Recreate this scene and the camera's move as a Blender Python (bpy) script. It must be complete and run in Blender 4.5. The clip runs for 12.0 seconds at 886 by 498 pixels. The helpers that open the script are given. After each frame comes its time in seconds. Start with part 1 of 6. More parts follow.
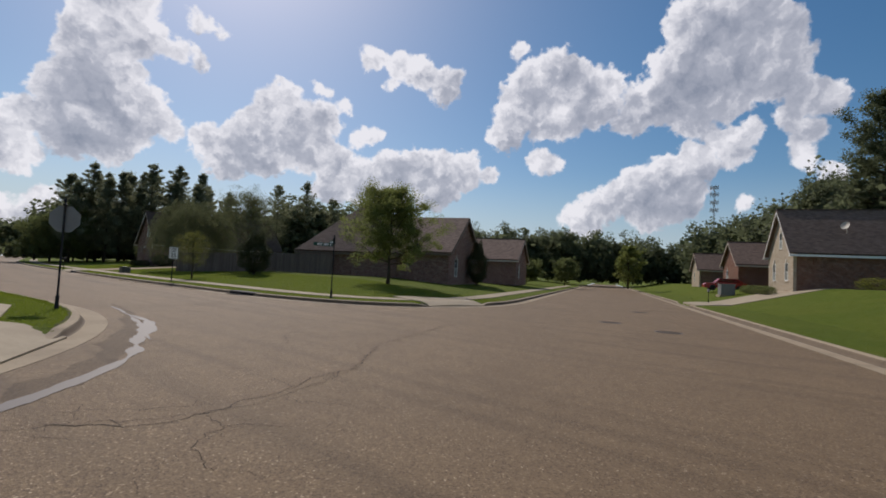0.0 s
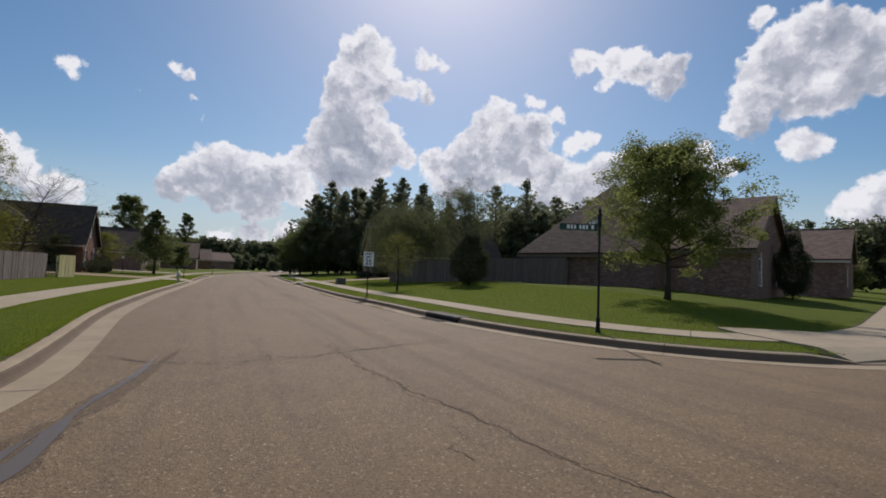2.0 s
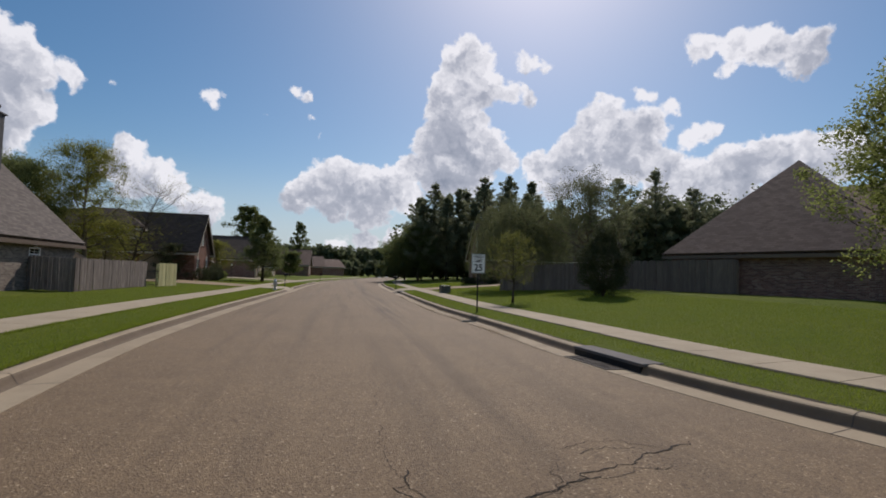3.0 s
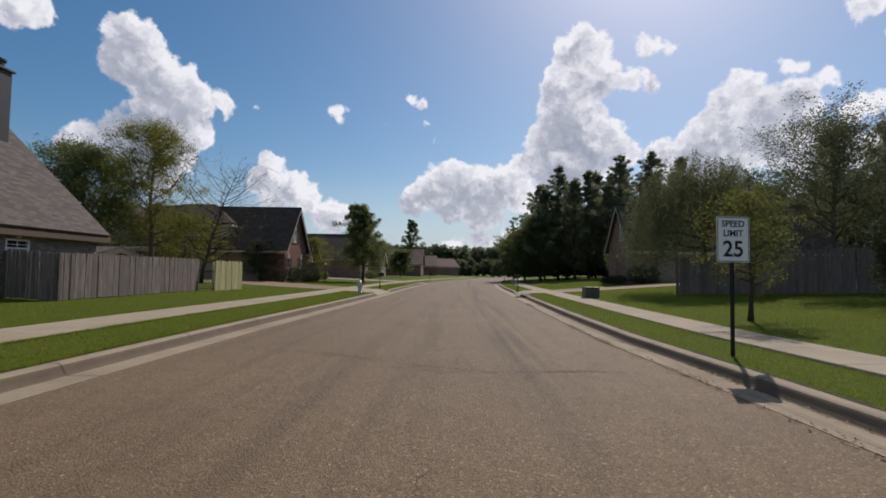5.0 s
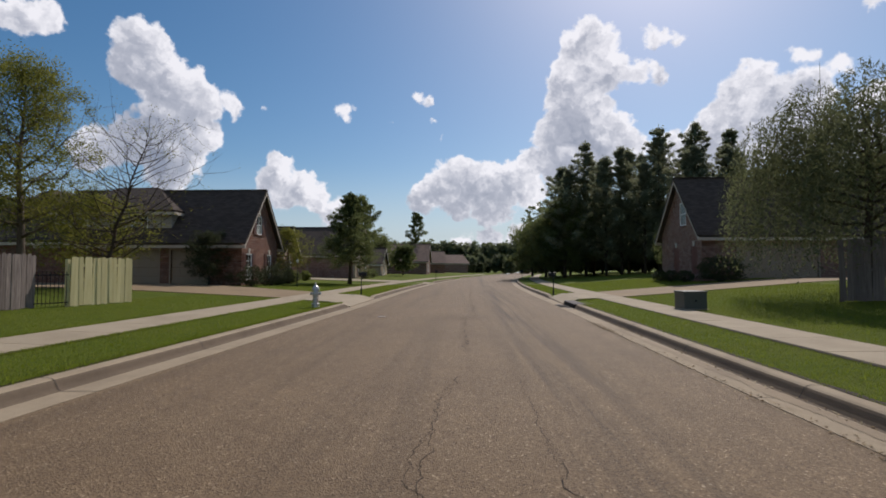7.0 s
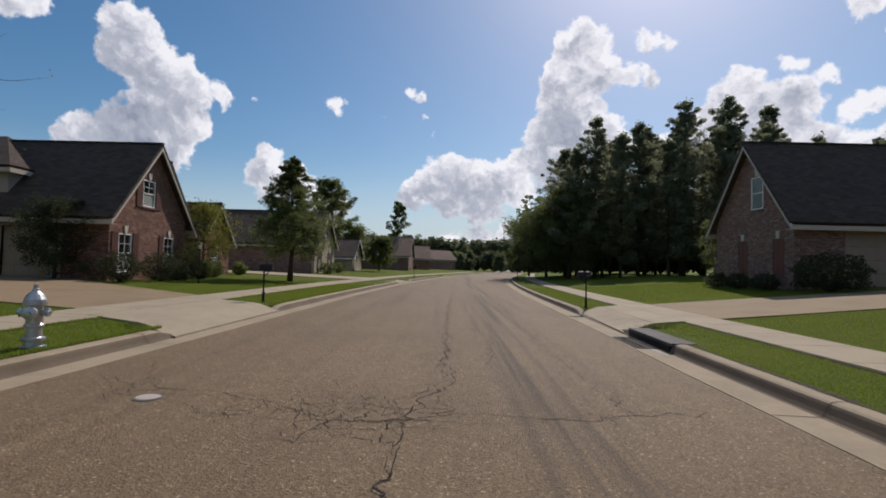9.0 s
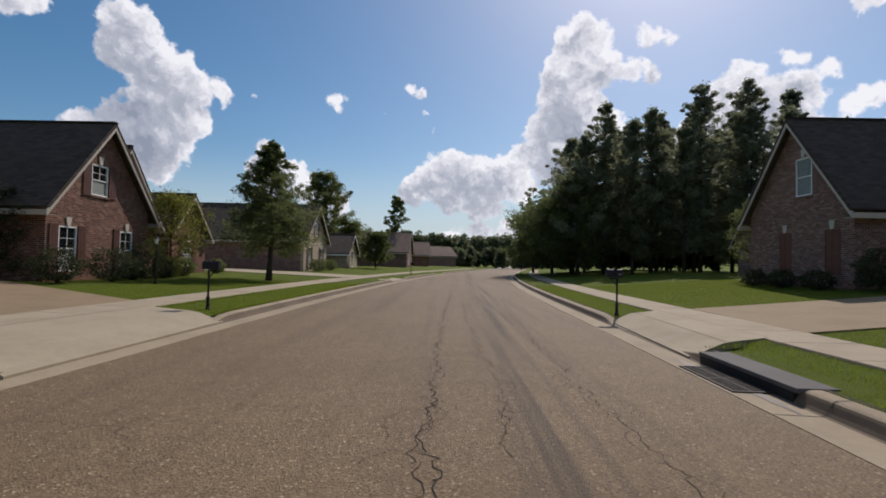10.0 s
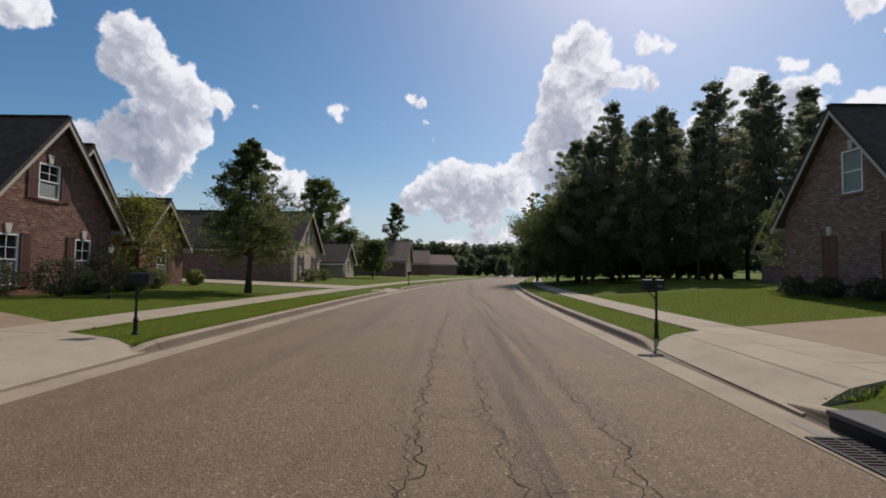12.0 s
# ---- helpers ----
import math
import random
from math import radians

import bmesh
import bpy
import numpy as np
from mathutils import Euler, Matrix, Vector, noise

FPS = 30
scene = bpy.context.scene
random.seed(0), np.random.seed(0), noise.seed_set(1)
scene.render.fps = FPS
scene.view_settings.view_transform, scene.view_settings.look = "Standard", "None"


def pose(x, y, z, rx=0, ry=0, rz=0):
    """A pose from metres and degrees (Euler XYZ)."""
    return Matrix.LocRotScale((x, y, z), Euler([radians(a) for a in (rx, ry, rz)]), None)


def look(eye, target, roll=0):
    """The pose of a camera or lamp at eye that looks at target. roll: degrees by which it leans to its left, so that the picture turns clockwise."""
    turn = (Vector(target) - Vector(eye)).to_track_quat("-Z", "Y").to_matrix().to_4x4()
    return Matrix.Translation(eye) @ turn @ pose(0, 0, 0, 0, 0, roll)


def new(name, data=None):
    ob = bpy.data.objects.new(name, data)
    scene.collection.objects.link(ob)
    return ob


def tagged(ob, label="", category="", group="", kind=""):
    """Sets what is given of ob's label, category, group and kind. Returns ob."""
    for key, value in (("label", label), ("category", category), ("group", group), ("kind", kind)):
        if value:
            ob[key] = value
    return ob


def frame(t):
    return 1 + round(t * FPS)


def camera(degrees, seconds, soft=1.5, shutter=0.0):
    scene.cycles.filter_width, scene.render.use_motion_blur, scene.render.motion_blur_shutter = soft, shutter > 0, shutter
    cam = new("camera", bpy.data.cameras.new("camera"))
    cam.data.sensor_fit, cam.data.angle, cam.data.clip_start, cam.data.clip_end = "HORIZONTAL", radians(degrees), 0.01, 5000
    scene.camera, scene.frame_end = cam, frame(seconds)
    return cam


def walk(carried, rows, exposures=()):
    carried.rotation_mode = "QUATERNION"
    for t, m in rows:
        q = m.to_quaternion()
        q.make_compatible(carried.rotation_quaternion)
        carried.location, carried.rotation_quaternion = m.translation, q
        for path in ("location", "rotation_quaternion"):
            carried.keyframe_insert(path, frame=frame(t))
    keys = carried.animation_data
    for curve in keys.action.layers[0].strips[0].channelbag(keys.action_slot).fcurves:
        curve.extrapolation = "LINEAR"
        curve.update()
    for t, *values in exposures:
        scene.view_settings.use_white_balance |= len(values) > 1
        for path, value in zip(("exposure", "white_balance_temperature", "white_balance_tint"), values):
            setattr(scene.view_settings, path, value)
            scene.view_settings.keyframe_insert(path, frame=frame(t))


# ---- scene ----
cam = camera(84.7, 12.0, soft=1.8)
PATH = [
    (0.0, pose(-8.34, -27.93, 1.57, 92.87, -2.78, -50.13)),
    (0.5, pose(-6.29, -25.33, 1.53, 92.71, -2.85, -44.79)),
    (1.0, pose(-4.55, -22.72, 1.44, 92.98, -2.78, -38.28)),
    (1.5, pose(-3.33, -20.66, 1.44, 92.85, -1.71, -31.32)),
    (2.0, pose(-2.31, -18.19, 1.44, 92.88, -1.92, -24.83)),
    (2.5, pose(-1.58, -15.97, 1.46, 92.94, -1.97, -18.64)),
    (3.0, pose(-0.92, -12.63, 1.56, 93.06, -1.59, -12.57)),
    (3.5, pose(-0.56, -9.95, 1.62, 92.62, -1.52, -7.91)),
    (5.5, pose(-0.01, -0.00, 1.40, 92.75, -0.60, 2.00)),
    (6.0, pose(-0.08, 2.48, 1.49, 92.56, -0.38, 2.08)),
    (6.5, pose(-0.06, 4.92, 1.47, 92.31, -0.10, 2.03)),
    (7.0, pose(-0.05, 7.31, 1.46, 92.37, -0.04, 2.11)),
    (9.0, pose(0.44, 17.40, 1.36, 92.03, -1.40, 0.75)),
    (9.5, pose(0.52, 19.15, 1.38, 91.97, -1.24, 0.80)),
    (10.0, pose(0.58, 20.53, 1.38, 91.60, -1.19, 0.85)),
    (10.5, pose(0.63, 21.53, 1.41, 91.95, -1.00, 0.96)),
    (11.0, pose(0.67, 22.19, 1.40, 92.59, -0.95, 0.97)),
    (11.5, pose(0.68, 22.66, 1.40, 92.59, -0.91, 1.01)),
    (12.0, pose(0.70, 23.02, 1.41, 92.61, -0.78, 0.99)),
]
walk(cam, PATH, [(0.0, -0.14, 6420, 13.5), (3.5, -0.08, 6420, 13.5), (6.0, -0.03, 6420, 13.5), (12.0, 0.0, 6420, 13.5)])

# ---- world, sun ----
SUN_AZ, SUN_EL = 24.0, 44.0
_a, _e = radians(SUN_AZ), radians(SUN_EL)
scene.view_settings.exposure = 0.0
world = bpy.data.worlds.new("world")
scene.world = world
world.use_nodes = True


# cumulus clouds: bearing and height in degrees, radius as a share of the distance
CLOUDS = {
    "tower": [(14.5, 24.4, 0.048), (13.0, 21.5, 0.048), (16.3, 21.4, 0.042), (13.3, 18.0, 0.058), (15.3, 15.7, 0.051), (11.1, 14.8, 0.043), (18.0, 14.6, 0.039), (20.0, 13.5, 0.023), (8.5, 12.1, 0.034), (12.6, 12.3, 0.059), (15.2, 12.1, 0.052)],
    "west": [(-34.7, 21.8, 0.044), (-33.1, 19.4, 0.052), (-35.5, 19.8, 0.036), (-30.1, 18.2, 0.045), (-31.5, 15.8, 0.055), (-28.7, 17.1, 0.037), (-25.9, 17.4, 0.019), (-34.3, 12.8, 0.045), (-31.1, 12.5, 0.056), (-37.6, 11.7, 0.034), (-29.1, 14.2, 0.042), (-31.8, 9.9, 0.041), (-39.3, 10.9, 0.020)],
    "low": [(-4.2, 8.4, 0.036), (-2.0, 10.0, 0.038), (0.4, 10.9, 0.036), (2.8, 9.6, 0.050), (5.9, 10.0, 0.046), (-0.4, 8.0, 0.044), (3.6, 7.4, 0.044), (8.2, 9.0, 0.034), (7.0, 3.6, 0.034), (3.4, 3.0, 0.030), (10.5, 4.4, 0.036), (0.0, 2.4, 0.024), (9.2, 2.6, 0.034)],
    "lowwest": [(-21.0, 11.4, 0.025), (-21.7, 9.8, 0.032), (-18.7, 9.0, 0.039), (-16.5, 8.1, 0.031), (-20.5, 8.3, 0.032), (-13.9, 6.3, 0.034), (-44.3, 21.4, 0.027), (-42.2, 22.3, 0.023)],
    "wisps": [(-13.6, 17.1, 0.013), (-14.7, 17.3, 0.006), (-5.2, 19.7, 0.009), (-3.9, 19.1, 0.008), (-3.1, 16.7, 0.004), (-8.4, 16.9, 0.002), (-22.4, 17.4, 0.005), (-2.9, 15.2, 0.005), (21.6, 20.7, 0.016), (22.5, 24.1, 0.015), (23.6, 23.6, 0.009)],
    "east": [(31.0, 18.5, 0.026), (29.9, 16.6, 0.041), (32.1, 15.7, 0.047), (28.3, 14.3, 0.042), (35.1, 16.4, 0.040), (37.3, 18.0, 0.017), (26.3, 13.1, 0.042), (23.6, 12.7, 0.037), (29.3, 12.3, 0.050), (34.1, 13.2, 0.048), (36.7, 11.9, 0.044), (25.3, 10.9, 0.040), (34.9, 19.6, 0.012), (40.7, 15.5, 0.022), (39.4, 14.7, 0.019), (42.0, 15.7, 0.013)],
    "eastlow": [(46.5, 12.5, 0.039), (43.9, 11.2, 0.048), (48.9, 11.8, 0.046), (52.3, 12.0, 0.039), (55.0, 11.7, 0.020), (40.1, 9.9, 0.047), (36.8, 9.7, 0.044), (48.7, 10.2, 0.052), (43.4, 9.5, 0.046), (21.4, 23.9, 0.017), (19.5, 20.6, 0.019)],
    "mid": [(40.2, 23.5, 0.023), (43.2, 23.4, 0.029), (46.3, 22.6, 0.034), (49.4, 21.9, 0.036), (42.7, 21.1, 0.015), (51.4, 22.9, 0.015), (57.9, 25.3, 0.013), (60.9, 13.2, 0.027), (62.8, 13.0, 0.015), (48.8, 20.9, 0.022)],
    "big": [(62.4, 22.8, 0.046), (59.5, 21.1, 0.051), (64.7, 21.0, 0.053), (58.3, 18.7, 0.045), (63.5, 18.7, 0.053), (56.8, 16.2, 0.035), (68.4, 21.6, 0.030), (67.3, 19.1, 0.041), (61.0, 17.8, 0.043)],
    "bigger": [(76.9, 26.3, 0.052), (80.6, 26.7, 0.057), (84.0, 24.0, 0.048), (75.4, 22.4, 0.055), (79.7, 22.3, 0.065), (72.7, 19.3, 0.050), (83.1, 20.7, 0.052), (76.6, 18.4, 0.051), (85.5, 21.8, 0.032), (71.0, 17.7, 0.034), (80.2, 19.1, 0.040)],
    "stair": [(82.0, 15.5, 0.021), (79.3, 15.1, 0.032), (77.0, 13.0, 0.040), (74.3, 12.0, 0.038), (71.7, 10.5, 0.039), (68.8, 8.7, 0.040), (66.4, 7.4, 0.039), (75.7, 9.2, 0.051), (73.0, 7.8, 0.046), (80.3, 13.6, 0.031), (65.2, 6.5, 0.031)],
    "far": [(86.6, 18.4, 0.032), (88.1, 17.9, 0.029), (85.1, 16.6, 0.027), (86.8, 15.3, 0.027), (86.4, 13.3, 0.018), (86.2, 12.0, 0.013), (88.9, 18.5, 0.015), (88.6, 10.8, 0.021), (81.6, 8.6, 0.014)],
}


# unseen clouds added behind and above to raise the fill light
_cr = np.random.default_rng(9)
CLOUDS["behind"] = [(float(a + _cr.uniform(-9, 9)), float(_cr.uniform(12, 60)), float(_cr.uniform(0.10, 0.22))) for a in range(130, 290, 17)]


def build_world():
    nt = world.node_tree
    nt.nodes.clear()
    N, K = nt.nodes.new, nt.links.new

    def node(kind, op=None, **vals):
        n = N(kind)
        if op:
            n.operation = op
        for k, v in vals.items():
            s = n.inputs[int(k[1:])]
            if hasattr(v, "links"):
                K(v, s)
            else:
                s.default_value = v
        return n

    out, bg, sky = N("ShaderNodeOutputWorld"), N("ShaderNodeBackground"), N("ShaderNodeTexSky")
    sky.sky_type, sky.sun_disc = "NISHITA", False
    sky.sun_elevation, sky.sun_rotation = radians(SUN_EL), radians(SUN_AZ)
    sky.air_density, sky.dust_density, sky.ozone_density = 1.0, 0.9, 2.2
    bg.inputs[1].default_value = SKY_STRENGTH
    way = N("ShaderNodeTexCoord").outputs["Generated"]
    # billows push the outline of each cloud about
    warp = way
    for scale, amount, detail in ((7.0, 0.042, 2.0), (22.0, 0.032, 3.0), (70.0, 0.020, 4.0)):
        nz = node("ShaderNodeTexNoise", i0=way)
        nz.inputs["Scale"].default_value = scale
        nz.inputs["Detail"].default_value = detail
        nz.inputs["Roughness"].default_value = 0.6
        c = node("ShaderNodeVectorMath", "SUBTRACT", i0=nz.outputs["Color"], i1=(0.5, 0.5, 0.5))
        c = node("ShaderNodeVectorMath", "SCALE", i0=c.outputs[0], i3=amount)
        warp = node("ShaderNodeVectorMath", "ADD", i0=warp, i1=c.outputs[0]).outputs[0]
    sun_way = Vector((math.sin(_a) * math.cos(_e), math.cos(_a) * math.cos(_e), math.sin(_e)))

    def cloud_field(p, round_off):
        f = None
        for blobs in CLOUDS.values():
            for az, el, r in blobs:
                a, e = radians(az), radians(el)
                d = node("ShaderNodeVectorMath", "DISTANCE", i0=p, i1=(math.sin(a) * math.cos(e), math.cos(a) * math.cos(e), math.sin(e)))
                g = node("ShaderNodeMath", "MULTIPLY_ADD", i0=d.outputs["Value"], i1=-1.0, i2=r).outputs[0]
                f = g if f is None else node("ShaderNodeMath", "SMOOTH_MAX", i0=f, i1=g, i2=round_off).outputs[0]
        return f

    def billow(p, scale):
        n = node("ShaderNodeTexNoise", i0=p)
        n.inputs["Scale"].default_value, n.inputs["Detail"].default_value, n.inputs["Roughness"].default_value = scale, 4.0, 0.5
        return n.outputs[0]

    field = cloud_field(warp, 0.012)
    broad = node("ShaderNodeMath", "SUBTRACT", i0=field, i1=cloud_field(node("ShaderNodeVectorMath", "ADD", i0=warp, i1=tuple(sun_way * 0.045)).outputs[0], 0.012)).outputs[0]
    relief = node("ShaderNodeMath", "SUBTRACT", i0=billow(warp, 9.0), i1=billow(node("ShaderNodeVectorMath", "ADD", i0=warp, i1=tuple(sun_way * 0.016)).outputs[0], 9.0)).outputs[0]
    puffs = node("ShaderNodeMath", "SUBTRACT", i0=billow(warp, 26.0), i1=billow(node("ShaderNodeVectorMath", "ADD", i0=warp, i1=tuple(sun_way * 0.007)).outputs[0], 26.0)).outputs[0]
    edge = node("ShaderNodeMath", "MULTIPLY_ADD", i0=billow(way, 34.0), i1=0.030, i2=field).outputs[0]
    mask = node("ShaderNodeMapRange", i0=edge, i1=0.011, i2=0.020, i3=0.0, i4=1.0)
    mask.interpolation_type = "SMOOTHSTEP"
    rim = node("ShaderNodeMapRange", i0=edge, i1=0.012, i2=0.045, i3=0.62, i4=0.0).outputs[0]
    lit = node("ShaderNodeMath", "MULTIPLY_ADD", i0=broad, i1=13.0, i2=0.14).outputs[0]
    lit = node("ShaderNodeMath", "MULTIPLY_ADD", i0=relief, i1=2.6, i2=lit).outputs[0]
    lit = node("ShaderNodeMath", "MULTIPLY_ADD", i0=puffs, i1=1.2, i2=lit).outputs[0]
    lit = node("ShaderNodeMath", "ADD", i0=lit, i1=rim).outputs[0]
    body = N("ShaderNodeValToRGB")
    K(node("ShaderNodeMapRange", i0=lit, i1=0.0, i2=1.0).outputs[0], body.inputs[0])
    els = body.color_ramp.elements
    els[0].position, els[0].color = 0.0, (*CLOUD_CORE, 1)
    els[1].position, els[1].color = 1.0, (*CLOUD_EDGE, 1)
    mid = els.new(0.5)
    mid.color = (*CLOUD_MID, 1)
    mix = N("ShaderNodeMix")
    mix.data_type = "RGBA"
    K(node("ShaderNodeMath", "MULTIPLY", i0=mask.outputs[0], i1=0.96).outputs[0], mix.inputs[0])
    hue = N("ShaderNodeHueSaturation")
    hue.inputs["Saturation"].default_value, hue.inputs["Hue"].default_value = 1.30, 0.493
    K(sky.outputs[0], hue.inputs["Color"])
    # pale haze low over the horizon
    up = N("ShaderNodeSeparateXYZ")
    K(way, up.inputs[0])
    low = node("ShaderNodeMapRange", i0=up.outputs[2], i1=0.0, i2=0.22, i3=0.75, i4=0.0)
    low.interpolation_type = "SMOOTHSTEP"
    air = N("ShaderNodeMix")
    air.data_type = "RGBA"
    K(low.outputs[0], air.inputs[0])
    K(hue.outputs[0], air.inputs[6])
    air.inputs[7].default_value = (5.6, 6.9, 8.0, 1)
    K(air.outputs[2], mix.inputs[6])
    K(body.outputs[0], mix.inputs[7])
    K(mix.outputs[2], bg.inputs[0])
    K(bg.outputs[0], out.inputs[0])


SKY_STRENGTH = 0.084
CLOUD_EDGE, CLOUD_MID, CLOUD_CORE = (10.8, 10.8, 11.1), (5.5, 5.8, 6.6), (3.3, 3.7, 4.6)
build_world()
sun = new("sun", bpy.data.lights.new("sun", "SUN"))
sun.data.energy, sun.data.angle, sun.data.color = 3.5, radians(0.5), (1.0, 0.93, 0.845)
sun.matrix_world = look((0, 0, 0), (-math.sin(_a) * math.cos(_e), -math.cos(_a) * math.cos(_e), -math.sin(_e)))
# ---- materials ----
class Nodes:
    """A small builder for one material's node tree."""

    def __init__(self, name, rough=0.8, metal=0.0, spec=0.3):
        self.mat = bpy.data.materials.new(name)
        self.mat.use_nodes = True
        self.nt = self.mat.node_tree
        self.bsdf = self.nt.nodes["Principled BSDF"]
        self.bsdf.inputs["Roughness"].default_value = rough
        self.bsdf.inputs["Metallic"].default_value = metal
        self.bsdf.inputs["Specular IOR Level"].default_value = spec

    def node(self, kind, **inputs):
        n = self.nt.nodes.new(kind)
        for k, v in inputs.items():
            self.put(n, k.replace("_", " "), v)
        return n

    def put(self, n, k, v):
        sock = n.inputs[int(k)] if k.isdigit() else n.inputs[k]
        if hasattr(v, "links"):
            self.nt.links.new(v, sock)
        else:
            sock.default_value = v

    def coords(self, kind="Object", scale=(1, 1, 1)):
        tc = self.node("ShaderNodeTexCoord")
        mp = self.node("ShaderNodeMapping")
        self.nt.links.new(tc.outputs[kind], mp.inputs[0])
        mp.inputs["Scale"].default_value = scale
        return mp.outputs[0]

    def noise(self, vec, scale, detail=4, rough=0.55):
        n = self.node("ShaderNodeTexNoise", Scale=scale, Detail=detail, Roughness=rough)
        self.nt.links.new(vec, n.inputs["Vector"])
        return n.outputs[0]

    def voronoi(self, vec, scale, feature="F1"):
        n = self.node("ShaderNodeTexVoronoi", Scale=scale)
        n.feature = feature
        self.nt.links.new(vec, n.inputs["Vector"])
        return n

    def ramp(self, fac, stops):
        n = self.node("ShaderNodeValToRGB")
        self.nt.links.new(fac, n.inputs[0])
        els = n.color_ramp.elements
        while len(els) < len(stops):
            els.new(0.5)
        for el, (p, c) in zip(els, stops):
            el.position = p
            el.color = (*c, 1) if len(c) == 3 else c
        return n.outputs[0]

    def mix(self, fac, a, b, mode="MIX"):
        n = self.node("ShaderNodeMix")
        n.data_type, n.blend_type = "RGBA", mode
        for idx, v in ((0, fac), (6, a), (7, b)):
            if hasattr(v, "links"):
                self.nt.links.new(v, n.inputs[idx])
            else:
                n.inputs[idx].default_value = v if idx == 0 else (*v, 1)
        return n.outputs[2]

    def math(self, op, a, b=0.0, c=0.0):
        n = self.node("ShaderNodeMath")
        n.operation = op
        for i, v in enumerate((a, b, c)):
            if hasattr(v, "links"):
                self.nt.links.new(v, n.inputs[i])
            else:
                n.inputs[i].default_value = v
        return n.outputs[0]

    def color(self, v):
        self.put(self.bsdf, "Base Color", v if hasattr(v, "links") else (*v, 1))

    def bump(self, height, strength=0.3, dist=0.02):
        n = self.node("ShaderNodeBump", Strength=strength, Distance=dist)
        self.nt.links.new(height, n.inputs["Height"])
        self.nt.links.new(n.outputs[0], self.bsdf.inputs["Normal"])


def G(v):
    return (v, v, v)


def mat_plain(name, rgb, rough=0.6, metal=0.0, vary=0.15, scale=6.0, bump=0.1, spec=0.3):
    n = Nodes(name, rough, metal, spec)
    v = n.coords()
    f = n.noise(v, scale, 5)
    g = n.noise(v, scale * 12, 3)
    c = n.mix(f, [x * (1 - vary) for x in rgb], [min(1, x * (1 + vary)) for x in rgb])
    c = n.mix(n.math("MULTIPLY", g, vary), c, [x * 0.7 for x in rgb])
    n.color(c)
    if bump:
        n.bump(g, bump, 0.01)
    return n.mat


def mat_asphalt(name="asphalt", wet=1.0, rough=0.78):
    n = Nodes(name, rough, 0, 0.35)
    v = n.coords()
    grain = n.voronoi(v, 62.0)
    fine = n.noise(v, 120.0, 3)
    big = n.noise(v, 0.35, 5, 0.6)
    mid = n.noise(v, 2.2, 5, 0.6)
    stone = n.ramp(grain.outputs["Color"], [(0.0, (0.075, 0.048, 0.027)), (0.45, (0.190, 0.128, 0.071)), (0.82, (0.2554, 0.1776, 0.0984)), (0.92, (0.46, 0.36, 0.235)), (1.0, (0.62, 0.52, 0.37))])
    c = n.mix(n.math("MULTIPLY", fine, 0.35), stone, (0.0742, 0.0480, 0.0262))
    c = n.mix(n.ramp(big, [(0.35, G(0.0)), (0.7, G(0.42))]), c, (0.1112, 0.0736, 0.0407))
    c = n.mix(n.ramp(mid, [(0.45, G(0.0)), (0.75, G(0.30))]), c, (0.2307, 0.1600, 0.0892))
    streak = n.noise(n.coords(scale=(1.5, 0.045, 1.0)), 1.0, 4, 0.6)
    c = n.mix(n.ramp(streak, [(0.50, G(0.0)), (0.72, G(0.45))]), c, (0.0700, 0.0464, 0.0262))
    sep = n.node("ShaderNodeSeparateXYZ")
    n.nt.links.new(v, sep.inputs[0])
    lane = n.math("SUBTRACT", sep.outputs[0], n.math("MULTIPLY", sep.outputs[1], 0.021))
    track = n.math("SUBTRACT", 1.0, n.math("MULTIPLY", n.math("ABSOLUTE", n.math("SUBTRACT", lane, 1.05)), 1.5))
    along = n.math("MULTIPLY", n.math("SUBTRACT", sep.outputs[1], 1.0), 0.15)
    wear = n.noise(n.coords(scale=(5.0, 0.10, 1.0)), 1.0, 3, 0.6)
    wear = n.math("MULTIPLY", n.ramp(wear, [(0.42, G(0.0)), (0.66, G(0.75))]), n.math("MULTIPLY", n.ramp(track, [(0.0, G(0.0)), (0.6, G(1.0))]), n.ramp(along, [(0.0, G(0.0)), (1.0, G(1.0))])))
    c = n.mix(wear, c, (0.060, 0.042, 0.027))
    c = n.mix(1.0, c, (1.03, 1.0, 0.95), "MULTIPLY")
    if wet < 1:
        c = n.mix(1.0, c, (wet, wet * 0.97, wet * 0.93), "MULTIPLY")
    n.color(c)
    h = n.math("ADD", n.math("MULTIPLY", grain.outputs["Distance"], 0.9), fine)
    n.bump(h, 0.6, 0.014)
    return n.mat


def mat_concrete(name="concrete", rgb=(0.42, 0.36, 0.29), dirt=(0.16, 0.13, 0.10)):
    n = Nodes(name, 0.85, 0, 0.25)
    v = n.coords()
    a = n.noise(v, 0.9, 6, 0.65)
    b = n.noise(v, 14.0, 5, 0.6)
    g = n.noise(v, 150.0, 3)
    c = n.mix(b, [x * 0.82 for x in rgb], [min(1, x * 1.15) for x in rgb])
    c = n.mix(n.ramp(a, [(0.45, G(0)), (0.75, G(0.55))]), c, dirt)
    c = n.mix(n.math("MULTIPLY", g, 0.35), c, [x * 0.6 for x in rgb])
    n.color(c)
    n.bump(g, 0.3, 0.01)
    return n.mat


